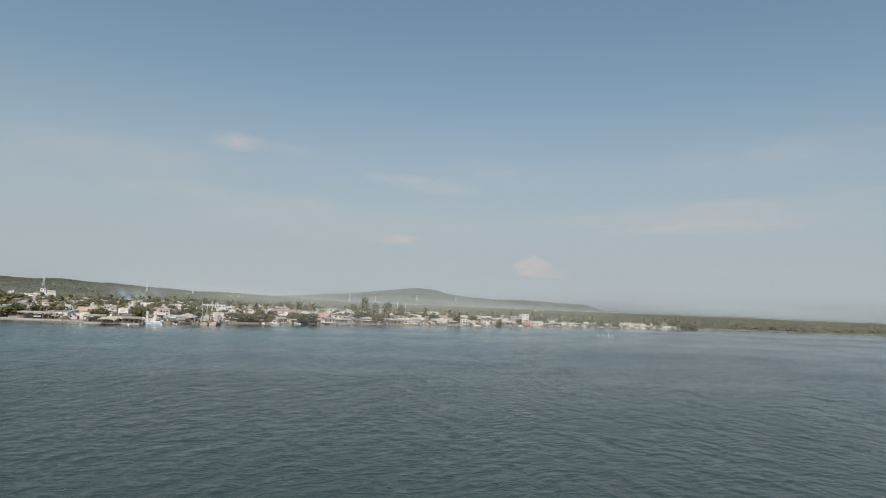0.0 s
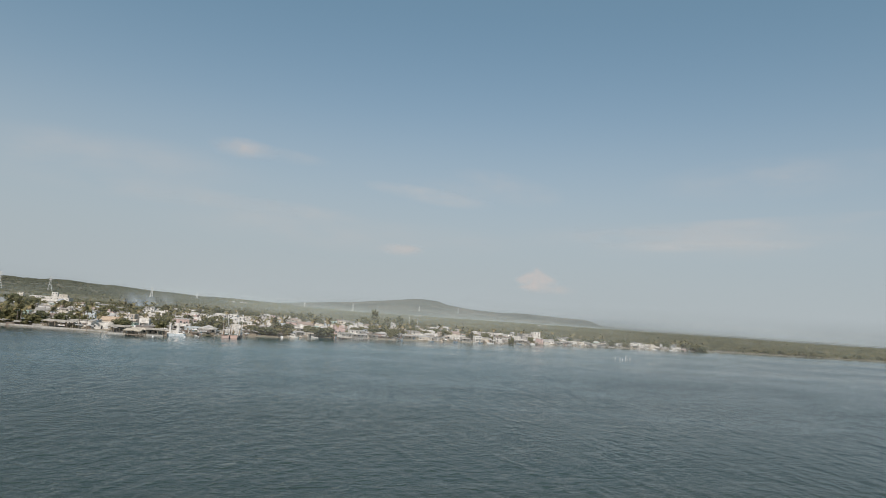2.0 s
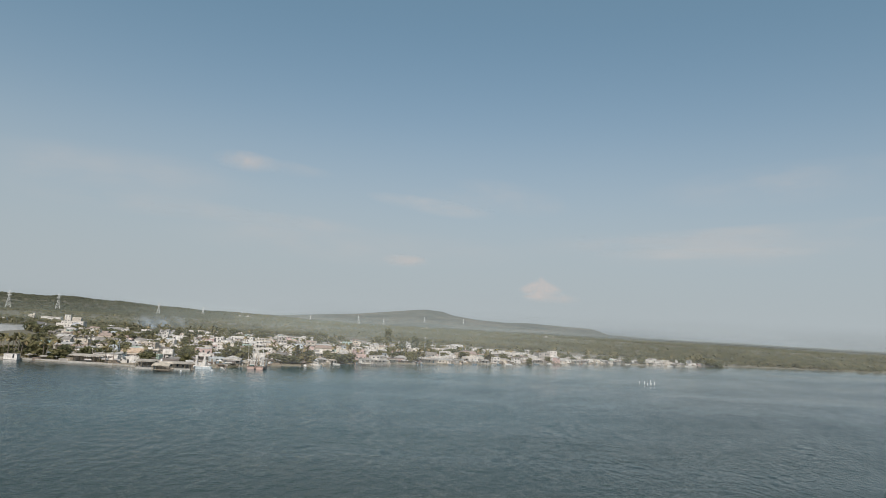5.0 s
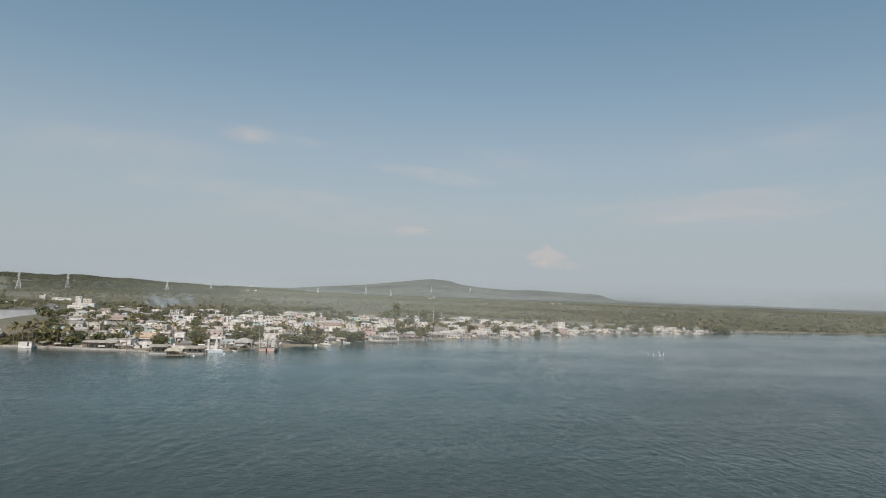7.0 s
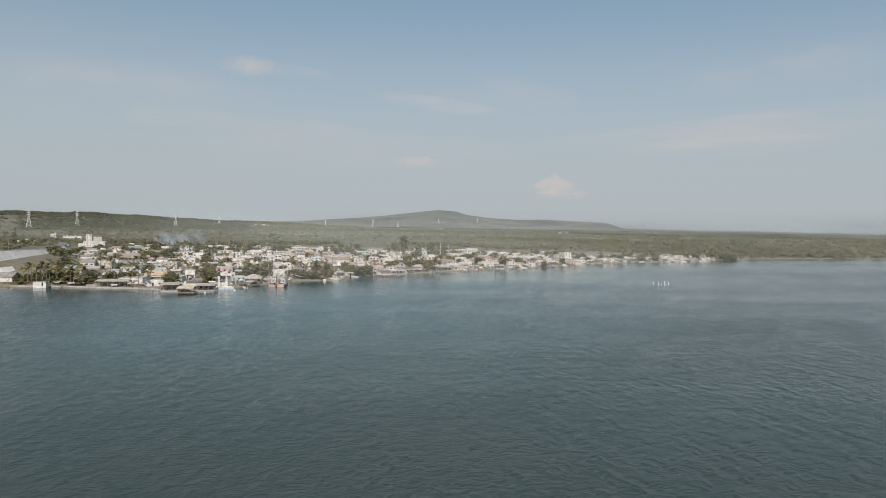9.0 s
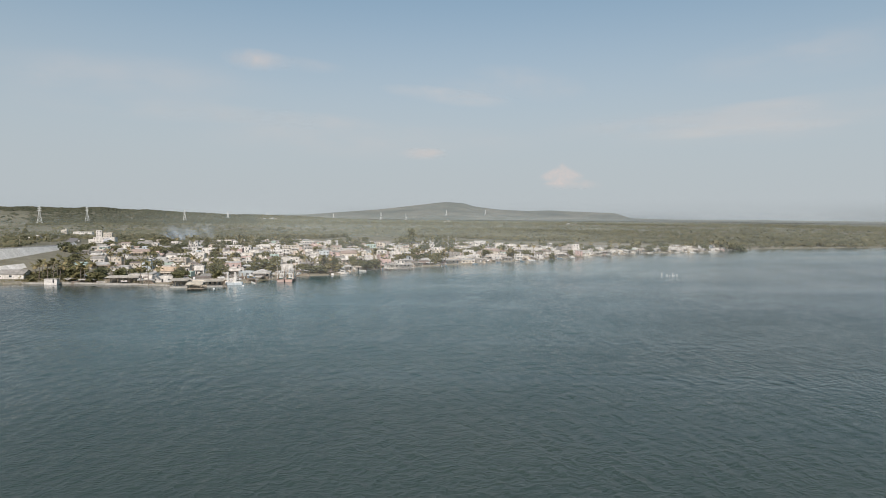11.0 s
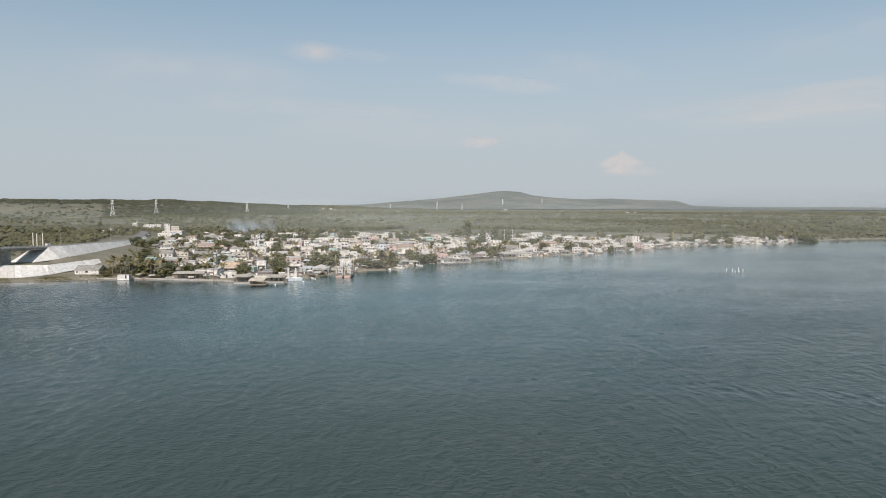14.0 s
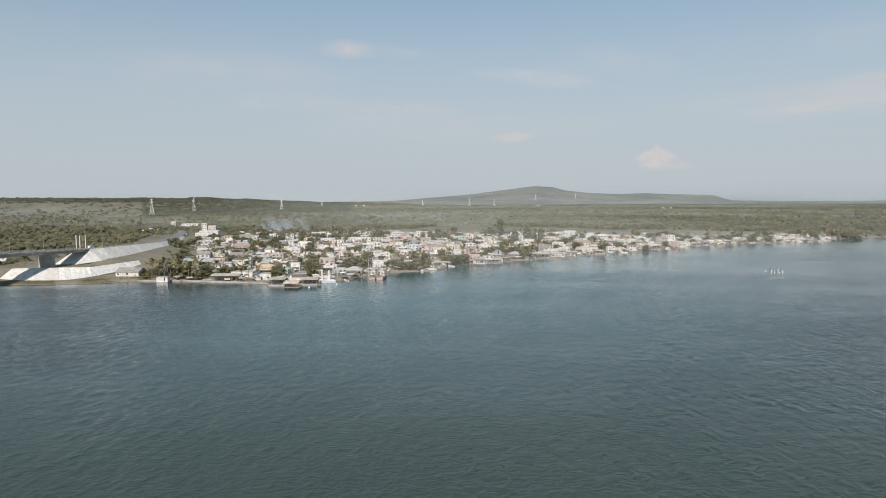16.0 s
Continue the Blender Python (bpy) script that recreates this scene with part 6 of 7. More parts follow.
def hull_rings(length, beam, depth, sheer, n=11):
    """Sections of a hull from stern to bow, water at z = 0, along +y."""
    out = []
    for i in range(n):
        t = i / (n - 1)
        y = -length / 2 + length * t
        b = beam / 2 * (0.86 + 0.14 * math.sin(math.pi * min(t * 1.2, 1)) if t < 0.55 else max(0.03, math.cos((t - 0.55) / 0.45 * math.pi / 2) ** 0.75))
        top = depth + sheer * max(0, t - 0.35) ** 2 * 2.4 + 0.15 * (1 - t)
        keel = -0.7 if t < 0.9 else -0.2
        y2 = y + 0.5 * t * t
        out.append([(-b, y2, top), (-b * 0.93, y, 0.3), (-b * 0.6, y, -0.45), (0, y, keel), (b * 0.6, y, -0.45), (b * 0.93, y, 0.3), (b, y2, top)])
    return out


def trawler(x, y, yaw, hull_mat, label):
    ob = thing("shrimp_boat", pose(x, y, 0, 0, 0, yaw), label, "fishing boat", "shrimp boats at the quay")
    L, B = 17.0, 5.4
    rings = hull_rings(L, B, 1.45, 1.0)
    hull = part("hull", Shape().loft(rings), hull_mat, ob)
    rim = [(r[0], -0.05) for r in rings] + [(r[-1], 0.05) for r in rings[::-1]]
    band = Shape().loft([[(px + o, py, pz - 0.38), (px + o, py, pz + 0.3), (px - o, py, pz + 0.3), (px - o, py, pz - 0.38)] for (px, py, pz), o in rim + rim[:1]], caps=False)
    part("bulwark", band, hull_mat, hull)
    part("deck", Shape().prism([(r[0][0] * 0.97, r[0][1]) for r in rings] + [(r[-1][0] * 0.97, r[-1][1]) for r in rings[::-1]], 1.2, 1.27), WOOD, ob)
    cab = part("deckhouse", Shape().box(-1.7, 0.2, 1.2, 1.7, 4.6, 3.9).box(-1.35, 1.6, 3.9, 1.35, 4.4, 5.9), WHITE_GLOSS, ob, "white wheelhouse and deckhouse")
    part("cabin_roof", Shape().box(-1.7, 1.3, 5.9, 1.7, 4.8, 6.02).box(-1.9, 0.0, 3.9, 1.9, 1.59, 4.0), WHITE_GLOSS, cab)
    for yy, zz, w in ((1.57, 4.8, 0.6), (4.43, 4.8, 0.6)):
        for xx in (-0.7, 0.7):
            part("wheelhouse_window", Shape().box(xx - w / 2, yy - 0.02, zz, xx + w / 2, yy + 0.02, zz + 0.55), GLASS, cab)
    for sx in (-1.72, 1.72):
        for yy in (1.2, 2.8):
            part("side_window", Shape().box(sx - 0.02, yy, 2.5, sx + 0.02, yy + 0.8, 3.2), GLASS, cab)
    part("doorway", Shape().box(-0.45, 0.17, 1.55, 0.45, 0.22, 3.4), DARK, cab)
    part("mast", Shape().tube((0, -0.4, 1.5), (0, -0.4, 13.5), 0.2, 0.09, 7), WHITE_GLOSS, ob)
    part("boom", Shape().tube((0, -0.4, 4.2), (0, -6.8, 8.2), 0.13, 0.08, 6), WHITE_GLOSS, ob)
    for sx in (-1, 1):
        part("outrigger", Shape().tube((sx * 2.3, -0.2, 1.9), (sx * 3.0, -0.6, 14.5), 0.14, 0.07, 6), WHITE_GLOSS, ob, "raised outrigger boom")
        part("hanging_net", Shape().tube((sx * 2.55, -0.5, 9.0), (sx * 2.0, -2.2, 5.2), 0.10, 0.2, 7).tube((sx * 2.0, -2.2, 5.2), (sx * 1.7, -3.4, 1.6), 0.2, 0.38, 7), THATCH, ob, "brown net hung up to dry")
        part("stay", Shape().tube((sx * 2.9, -0.6, 12.8), (0, -0.4, 13.0), 0.035, 0.035, 4).tube((0, -0.4, 13.2), (sx * 2.2, -7.6, 2.0), 0.035, 0.035, 4).tube((0, -0.4, 13.2), (sx * 0.3, 8.0, 3.6), 0.035, 0.035, 4), STEEL, ob)
    part("gallows", Shape().tube((-2.1, -6.2, 1.5), (-2.1, -6.2, 5.2), 0.12, 0.12, 6).tube((2.1, -6.2, 1.5), (2.1, -6.2, 5.2), 0.12, 0.12, 6).tube((-2.3, -6.2, 5.1), (2.3, -6.2, 5.1), 0.12, 0.12, 6), WHITE_GLOSS, ob)
    part("winch", Shape().tube((-1.0, -1.6, 2.0), (1.0, -1.6, 2.0), 0.45, 0.45, 10).box(-1.2, -1.9, 1.5, -1.0, -1.3, 2.5).box(1.0, -1.9, 1.5, 1.2, -1.3, 2.5), STEEL, ob)
    g = random.Random(int(x * 10))
    net = Shape()
    for i in range(26):
        px, py = g.uniform(-1.6, 1.6), g.uniform(-5.6, -3.0)
        r = g.uniform(0.25, 0.5)
        net.loft([[(px + r * k * math.cos(a), py + r * k * math.sin(a), 1.5 + zz) for a in (0, 1.26, 2.5, 3.8, 5.0)] for k, zz in ((1.0, 0), (0.8, 0.35 * g.uniform(0.6, 1.6)), (0.2, 0.6 * g.uniform(0.6, 1.8)))])
    part("net_heap", net, plain("net" , (0.10, 0.16, 0.14), 0.9, 0, 0.4, 5) if "net" not in bpy.data.materials else bpy.data.materials["net"], ob, "dark green heaped trawl net")
    for i in range(4):
        part("tyre_fender", cached("fender", lambda: Shape().tube((-0.12, 0, 0.6), (0.12, 0, 0.6), 0.42, 0.42, 12).mesh("tyre_fender", TANK_BLACK)), None, ob, at=pose((-1) ** i * B * 0.49, -5 + 3.2 * (i // 2) * 2, 0.2))


trawler(-65.8, 484.5, 4, HULL_RED, "rust-red shrimp boat with white wheelhouse moored at the quay")
trawler(-59.6, 484.0, -3, painted("hull_orange", (0.62, 0.44, 0.37), 0.4, 0.5), "faded orange shrimp boat with raised outriggers, moored alongside")


def skiff(x, y, yaw, mat, label="small open fiberglass fishing skiff on the water"):
    def make():
        outer = hull_rings(6.4, 1.7, 0.62, 0.5, 9)
        rings = [r + [(p[0] * 0.86, p[1] * 0.97, max(p[2], -0.0) - (0.0 if i in (0, 6) else -0.12)) for i, p in reversed(list(enumerate(r)))] for r in outer]
        return Shape().loft(rings).mesh("hull", mat)
    ob = thing("skiff", pose(x, y, -0.05, 0, 0, yaw), label, "boat", "skiffs along the shore")
    part("hull", cached(("skiff", mat.name), make), None, ob)
    for yy in (-1.6, 0.0, 1.4):
        part("thwart", cached("thwart", lambda: Shape().box(-0.62, -0.14, 0.36, 0.62, 0.14, 0.41).mesh("thwart", WOOD)), None, ob, at=pose(0, yy, 0))
    part("outboard_motor", cached("motor", lambda: Shape().box(-0.16, -3.45, 0.35, 0.16, -3.05, 0.95).box(-0.06, -3.4, -0.4, 0.06, -3.2, 0.35).mesh("outboard_motor", TANK_BLACK)), None, ob)


# cabin boat by the wooded point
cab = thing("cabin_boat", pose(-30.5, 533.5, 0, 0, 0, 72), "small white cabin boat moored by the wooded point", "boat")
part("hull", Shape().loft(hull_rings(8.4, 2.8, 0.9, 0.6, 9)), WHITE_GLOSS, cab)
part("cabin", Shape().loft([[(-1.1, -2.2, 0.8), (1.1, -2.2, 0.8), (1.1, 1.6, 0.8), (-1.1, 1.6, 0.8)], [(-0.95, -2.0, 2.6), (0.95, -2.0, 2.6), (0.95, 1.1, 2.6), (-0.95, 1.1, 2.6)]]), WHITE_GLOSS, cab)
part("cabin_window", Shape().box(-1.06, -1.5, 1.7, -1.0, 0.8, 2.2).box(1.0, -1.5, 1.7, 1.06, 0.8, 2.2), GLASS, cab)

# house on stilts over the water
st = thing("stilt_house", pose(12.5, 568.5, 0, 0, 0, 24), "white house on stilts with open bays and a railed terrace", "house")
part("platform", Shape().box(-11.5, 0, 1.05, 11.5, 9, 1.35), CONCRETE, st)
for i in range(8):
    for yy in (0.4, 4.5, 8.6):
        part("stilt", cached("stilt", lambda: Shape().box(-0.17, -0.17, -3, 0.17, 0.17, 1.05).mesh("stilt", CONCRETE)), None, st, at=pose(-11 + 22 * i / 7, yy, 0))
part("wall", Shape().box(-11, 3.4, 1.35, -2.2, 8.6, 4.9), WALLS["white"], st)
part("wall", Shape().box(-5.5, 5.4, 1.351, 11, 8.599, 4.4).box(-2.6, 4.0, 4.5, 5.0, 8.4, 7.2), WALLS["white"], st)
for i in range(5):
    part("column", cached("bay_column", lambda: Shape().box(-0.28, -0.2, 1.35, 0.28, 0.2, 4.3).mesh("column", WALLS["white"])), None, st, at=pose(-10.7 + 2.05 * i, 0.8, 0))
part("beam", Shape().box(-11, 0.55, 4.3, -2.2, 1.05, 4.9), WALLS["white"], st)
part("parapet", Shape().box(-10.4, 0.7, 1.35, -2.5, 0.85, 2.15), WALLS["cream"], st)
# black plates on the wall, the depth of the bays put in as colour
for i in range(4):
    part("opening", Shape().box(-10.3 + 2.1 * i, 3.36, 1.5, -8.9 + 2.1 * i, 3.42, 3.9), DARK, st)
part("roof", Shape().box(-11.4, 0.2, 4.9, -2.0, 9.0, 5.12), ROOFS["slab"], st)
part("terrace_roof", Shape().add([(-2.0, 0.3, 3.9), (11.4, 0.3, 3.9), (11.4, 5.6, 4.5), (-2.0, 5.6, 4.5), (-2.0, 0.3, 4.05), (11.4, 0.3, 4.05), (11.4, 5.6, 4.65), (-2.0, 5.6, 4.65)],
     [(3, 2, 1, 0), (4, 5, 6, 7), (0, 1, 5, 4), (1, 2, 6, 5), (2, 3, 7, 6), (3, 0, 4, 7)]), ROOFS["sheet"], st)
part("upper_roof", Shape().box(-2.9, 3.7, 7.2, 5.3, 8.7, 7.4), ROOFS["slab"], st)
for i in range(7):
    part("terrace_post", cached("terrace_post", lambda: Shape().box(-0.1, -0.1, 1.35, 0.1, 0.1, 3.95).mesh("terrace_post", WALLS["white"])), None, st, at=pose(-1.6 + 12.4 * i / 6, 0.5, 0))
part("railing", Shape().box(-2.0, 0.28, 2.2, 11.2, 0.36, 2.3).box(-2.0, 0.28, 1.75, 11.2, 0.36, 1.82), WALLS["white"], st)
for i in range(4):
    put_window(st, 1.5, 1.25, pose(-0.8 + 3.2 * i, 5.395, 2.4))
for i in range(2):
    put_window(st, 1.5, 1.25, pose(-0.6 + 3.6 * i, 3.995, 5.3))

# posts standing in the water with pale tips
for x, y, h in ((201.0, 519.5, 1.6), (201.6, 511.9, 2.0), (203.6, 511.9, 1.0), (205.9, 512.0, 3.1), (209.0, 512.0, 1.9), (207.2, 512.6, 0.9)):
    ob = thing("mooring_post", pose(x, y, 0), "pale weathered post standing in the open water", "post", "posts in the lagoon")
    part("shaft", Shape().tube((0, 0, -2.5), (0.05, 0, h), 0.18, 0.15, 7), TANK_WHITE, ob)
    part("cap", Shape().tube((0.05, 0, h), (0.05, 0, h + 0.22), 0.28, 0.08, 7), TANK_WHITE, ob)
for x, y in ((-95.6, 435.8), (-82.7, 454.0 - 3.0)):
    ob = thing("buoy", pose(x, y, 0), "round white mooring buoy floating near the quay", "buoy", "mooring buoys")
    rings = [[(0.55 * math.sin(t) * math.cos(a), 0.55 * math.sin(t) * math.sin(a), 0.2 - 0.55 * math.cos(t)) for a in [2 * math.pi * j / 10 for j in range(10)]] for t in np.linspace(0.15, 2.95, 8)]
    part("float", Shape().loft(rings), TANK_WHITE, ob)
    part("ring", Shape().tube((0, 0, 0.7), (0, 0, 0.95), 0.09, 0.07, 6), STEEL, ob)

# low sea wall along the western waterfront
wall = Shape()
pts = [(-214, 463.6), (-198, 463.4), (-180, 463.6), (-160, 459), (-138, 455.6), (-124, 449.6)]
for (x0, y0), (x1, y1) in zip(pts, pts[1:]):
    d = Vector((x1 - x0, y1 - y0, 0)).normalized()
    n = Vector((-d.y, d.x, 0)) * 0.5
    wall.prism([(x0, y0), (x1, y1), (x1 + n.x, y1 + n.y), (x0 + n.x, y0 + n.y)], -1.5, 0.95)
solo("sea_wall", wall, CONCRETE, "low stained concrete sea wall at the waterline", "wall", kind="structure")

# ---------------------------------------------------------------- more of the town, row behind row
house(0.5, 577.5, 9, 7, 7.2, 26, "pink", "flat", "slab")
house(-28, 557, 7, 5, 2.8, 24, "white", "shed", "sheet")
house(-20.5, 564, 5, 4.5, 2.6, 28, "cream", "flat", "slab")
house(-95, 850, 18, 8, 4.2, 6, "white", "shed", "sheet")
for x, y, w in ((226, 2740, 11), (242, 2752, 7), (196, 2748, 6), (690, 2560, 9), (722, 2570, 6), (-190, 2650, 8)):
    house(x, y, w, 7, 3.4, 4, "tan", "gable", "sheet")
fill = random.Random(77)


def free(x, y, r):
    return all((x - a) ** 2 + (y - b) ** 2 > (r + c * 0.85) ** 2 for a, b, c in PLACED)


def on_road(x, y):
    return np.hypot(line[:, 0] - 6 - x, line[:, 1] - y).min() < 26


tries = 0
made = 0
back = []
while tries < 16000 and made < 430:
    tries += 1
    x = fill.uniform(-335, 450)
    edge = float(np.interp(x, SH[:, 0], SH[:, 1]))
    y = edge + fill.uniform(6, 520)
    d = float(inland(np.array([x]), np.array([y]))[0])
    if d < 8 or d > town_depth(x) * 0.96 or on_road(x, y) or (x < -205 and y < 640) or (x < -170 and d < 60) or (-66 < x < -18 and d < 36):
        continue
    w, dd = fill.uniform(4.5, 10.5), fill.uniform(4.5, 8)
    if not free(x, y + dd / 2, max(w, dd) * 0.40):
        continue
    made += 1
    two = fill.random() < 0.10
    wall_c = fill.choice(("white", "white", "white", "cream", "cream", "cream", "pink", "peach", "tan", "tan", "blue", "mint", "grey", "grey"))
    kind = fill.choice(("flat", "flat", "flat", "shed", "shed", "gable", "gable"))
    top = {"flat": "slab", "shed": fill.choice(("sheet", "sheet", "rust", "fibre")), "gable": fill.choice(("tile", "fibre", "sheet", "sheet"))}[kind]
    tilt = (3 if x < -120 else 22 if x < 0 else 34) * 0.6 + fill.choice((-5, 0, 3, 8))
    PLACED.append((x, y + dd / 2, max(w, dd) * 0.5))
    back.append((math.hypot(x, y - 57), round(x, 1), round(y, 1), round(w, 1), round(dd, 1), 5.8 if two else fill.choice((2.6, 2.8, 3.1)), tilt, wall_c, kind, top))
for i, row in enumerate(sorted(back)):
    if i < 40:
        house(*row[1:])
    else:
        far_house(*row[1:], fill)
link_far_houses()

made = tries = 0
while tries < 9000 and made < 265:
    tries += 1
    x = fill.uniform(-340, 455)
    y = float(np.interp(x, SH[:, 0], SH[:, 1])) + fill.uniform(5, 520)
    d = float(inland(np.array([x]), np.array([y]))[0])
    if d < 5 or d > town_depth(x) + 40 or on_road(x, y) or (x < -230 and y < 600) or not free(x, y, 1.2) or (-100 < x < -70 and d < 25):
        continue
    made += 1
    PLACED.append((x, y, 1.5))
    if fill.random() < 0.17:
        palm(round(x, 1), round(y, 1), fill.uniform(7, 11), fill.randrange(3))
    else:
        k = fill.choice((0, 1, 2, 3, 4, 6, 6, 3, 5))
        h = fill.uniform(3.5, 8.0)
        tree(round(x, 1), round(y, 1), h, h * fill.uniform(0.95, 1.4), k)

for i in range(34):
    x, y = fill.uniform(-760, -395), fill.uniform(800, 1250)
    if on_road(x, y) or not free(x, y, 3):
        continue
    PLACED.append((x, y, 2))
    if i % 2:
        palm(round(x, 1), round(y, 1), fill.uniform(8, 12), i % 3, 1.3)
    else:
        h = fill.uniform(6, 10)
        tree(round(x, 1), round(y, 1), h, h * fill.uniform(0.7, 1.1), (1, 2, 4, 6, 7)[i % 5])
for i in range(15):
    tree(round(fill.uniform(-226, -168), 1), round(fill.uniform(469, 486), 1), fill.uniform(1.8, 2.8), fill.uniform(3, 4.5), 5)

made = tries = 0
while tries < 1500 and made < 34:
    tries += 1
    x = fill.uniform(-240, 420)
    y = float(np.interp(x, SH[:, 0], SH[:, 1])) + fill.uniform(12, 330)
    d = float(inland(np.array([x]), np.array([y]))[0])
    if d < 10 or d > town_depth(x) or not free(x, y, 0.4):
        continue
    made += 1
    utility_pole(x, y, fill.choice((8.5, 9.5)), fill.uniform(0, 90))

# taller palms and casuarinas that stand above the roofs
for x, y, h in ((-44, 538, 9.5), (-180, 520, 12), (-172, 545, 11),
                (-160, 505, 10.5), (-150, 560, 12), (-135, 530, 11), (-128, 575, 12), (-112, 545, 10.5), (-20, 580, 11), (-10, 590, 12), (30, 640, 11.5), (52, 650, 10.5), (90, 670, 11.5),
                (112, 690, 10.5), (150, 720, 11.5), (190, 760, 11), (235, 800, 11.5), (265, 822, 10.5)):
    palm(x, y, h, int(h * 2) % 3, 1.2)
for x, y, h, w in ((44, 800, 15, 8), (58, 806, 17, 9), (72, 800, 14, 7), (-60, 800, 12, 6), (-52, 806, 13, 6), (-190, 800, 12, 7), (-178, 790, 11, 6), (-148, 830, 13, 7), (-120, 822, 11, 6)):
    tree(x, y, h, w, 7)

for i in range(46):
    x, y = fill.uniform(-330, -120), fill.uniform(800, 985)
    if free(x, y, 1.0) and not on_road(x, y):
        PLACED.append((x, y, 1.5))
        if i % 4 == 0:
            palm(round(x, 1), round(y, 1), fill.uniform(8, 11), i % 3)
        else:
            h = fill.uniform(5, 9)
            tree(round(x, 1), round(y, 1), h, h * 1.2, (0, 1, 2, 3, 4, 6)[i % 6])

# low sheds and boathouses crowding the eastern waterline
for i in range(64):
    x = -18 + 7.3 * i + fill.uniform(-1.5, 1.5)
    if x > 448:
        break
    y = float(np.interp(x, SH[:, 0], SH[:, 1])) + fill.uniform(-0.5, 9)
    w, dd = fill.uniform(3.5, 8.5), fill.uniform(4, 7)
    if fill.random() < 0.22 or not free(x, y + dd / 2, w * 0.32) or (2 < x < 24 and y < 590):
        continue
    kind = fill.choice(("shed", "shed", "flat", "gable"))
    top = {"flat": "slab", "shed": fill.choice(("sheet", "rust", "fibre", "sheet")), "gable": fill.choice(("fibre", "sheet", "rust"))}[kind]
    house(round(x, 1), round(y, 1), round(w, 1), round(dd, 1), (fill.choice((2.3, 2.5, 2.8, 3.2, 5.2)) if x < 215 else fill.choice((2.1, 2.3, 2.6))), 30 + fill.uniform(-24, 20), fill.choice(("white", "cream", "grey", "white", "white", "peach", "pink")), kind, top, base=0.8, porch=fill.random() < 0.25)

# yard walls between the houses
made = tries = 0
while tries < 2500 and made < 70:
    tries += 1
    x = fill.uniform(-190, 400)
    y = float(np.interp(x, SH[:, 0], SH[:, 1])) + fill.uniform(8, 260)
    d = float(inland(np.array([x]), np.array([y]))[0])
    w = fill.uniform(5, 12)
    if d < 6 or d > town_depth(x) * 0.8 or not free(x, y, 1.6):
        continue
    made += 1
    PLACED.append((x, y, 1.2))
    mat = WALLS[fill.choice(("white", "grey", "cream", "tan", "white"))]
    ob = thing("yard_wall", pose(x, y, ground_at(x, y), 0, 0, fill.choice((0, 90, 0)) + (3 if x < -120 else 26)), "low stained plaster yard wall between the houses", "wall", "yard walls")
    part("wall", Shape().box(-w / 2, -0.09, -0.5, w / 2, 0.09, 1.7), mat, ob)
    part("coping", Shape().box(-w / 2 - 0.04, -0.14, 1.7, w / 2 + 0.04, 0.14, 1.78), CONCRETE, ob)

# jetties and skiffs along the eastern shore
for i in range(15):
    t = 0.04 + i / 15.6
    x = 30 + 400 * t
    y = float(np.interp(x, SH[:, 0], SH[:, 1]))
    if i % 3 != 2:
        jetty(x, y + 1.0, 38 + fill.uniform(-6, 6), fill.uniform(4, 8), fill.uniform(1.4, 2.2))
    skiff(x + 5 + fill.uniform(-1, 1), y - 1.0 - fill.uniform(0, 2), 30 + fill.uniform(-40, 40), fill.choice((WHITE_GLOSS, BLUE_PAINT, WOOD, WALLS["tan"])))
for x, y, a in ((-17, 560, 60), (-80, 469, 30)):
    skiff(x, y - 2.5, a, WHITE_GLOSS)

# more skiffs drawn up or moored along the eastern shore
for i in range(16):
    x = 20 + 25 * i + fill.uniform(-8, 8)
    skiff(x, float(np.interp(x, SH[:, 0], SH[:, 1])) - fill.uniform(2.5, 6), fill.uniform(0, 180), fill.choice((WHITE_GLOSS, WHITE_GLOSS, TANK_WHITE, BLUE_PAINT)))

# two thin aerial masts above the roofs
for x, y, h in ((67.3, 779.7, 18), (76.7, 787.8, 17)):
    ob = thing("aerial_mast", pose(x, y, ground_at(x, y)), "thin pale steel aerial mast above the roofs", "mast", "aerial masts")
    part("shaft", Shape().tube((0, 0, -0.5), (0, 0, h), 0.22, 0.10, 6), STEEL, ob)
    part("aerial", Shape().tube((-0.7, 0, h - 0.6), (0.7, 0, h - 0.6), 0.06, 0.06, 5).tube((-0.5, 0, h - 1.4), (0.5, 0, h - 1.4), 0.06, 0.06, 5), STEEL, ob)

# low garden greenery filling the yards
def build_shrubs():
    g = np.random.default_rng(33)
    cents, rads = [], []
    n = 0
    while n < 900:
        x = g.uniform(-335, 452)
        y = float(np.interp(x, SH[:, 0], SH[:, 1])) + g.uniform(4, 480)
        d = float(inland(np.array([x]), np.array([y]))[0])
        n += 1
        if d < 4 or d > town_depth(x) + 30 or on_road(x, y) or (x < -225 and y < 600) or not free(x, y, 0.2):
            continue
        z = ground_at(x, y)
        for k in range(g.integers(2, 6)):
            r = g.uniform(0.6, 1.5)
            cents.append((x + g.uniform(-1.6, 1.6), y + g.uniform(-1.2, 1.2), z + r * g.uniform(0.4, 1.1)))
            rads.append(r)
    verts, quads = leaf_cloud(cents, rads, 16, 0.55, 300)
    tagged(new("shrubs", sheet_mesh("shrubs", verts, quads, LEAF)), "low olive green bushes filling the yards between houses", "shrubs", kind="stuff")


build_shrubs()

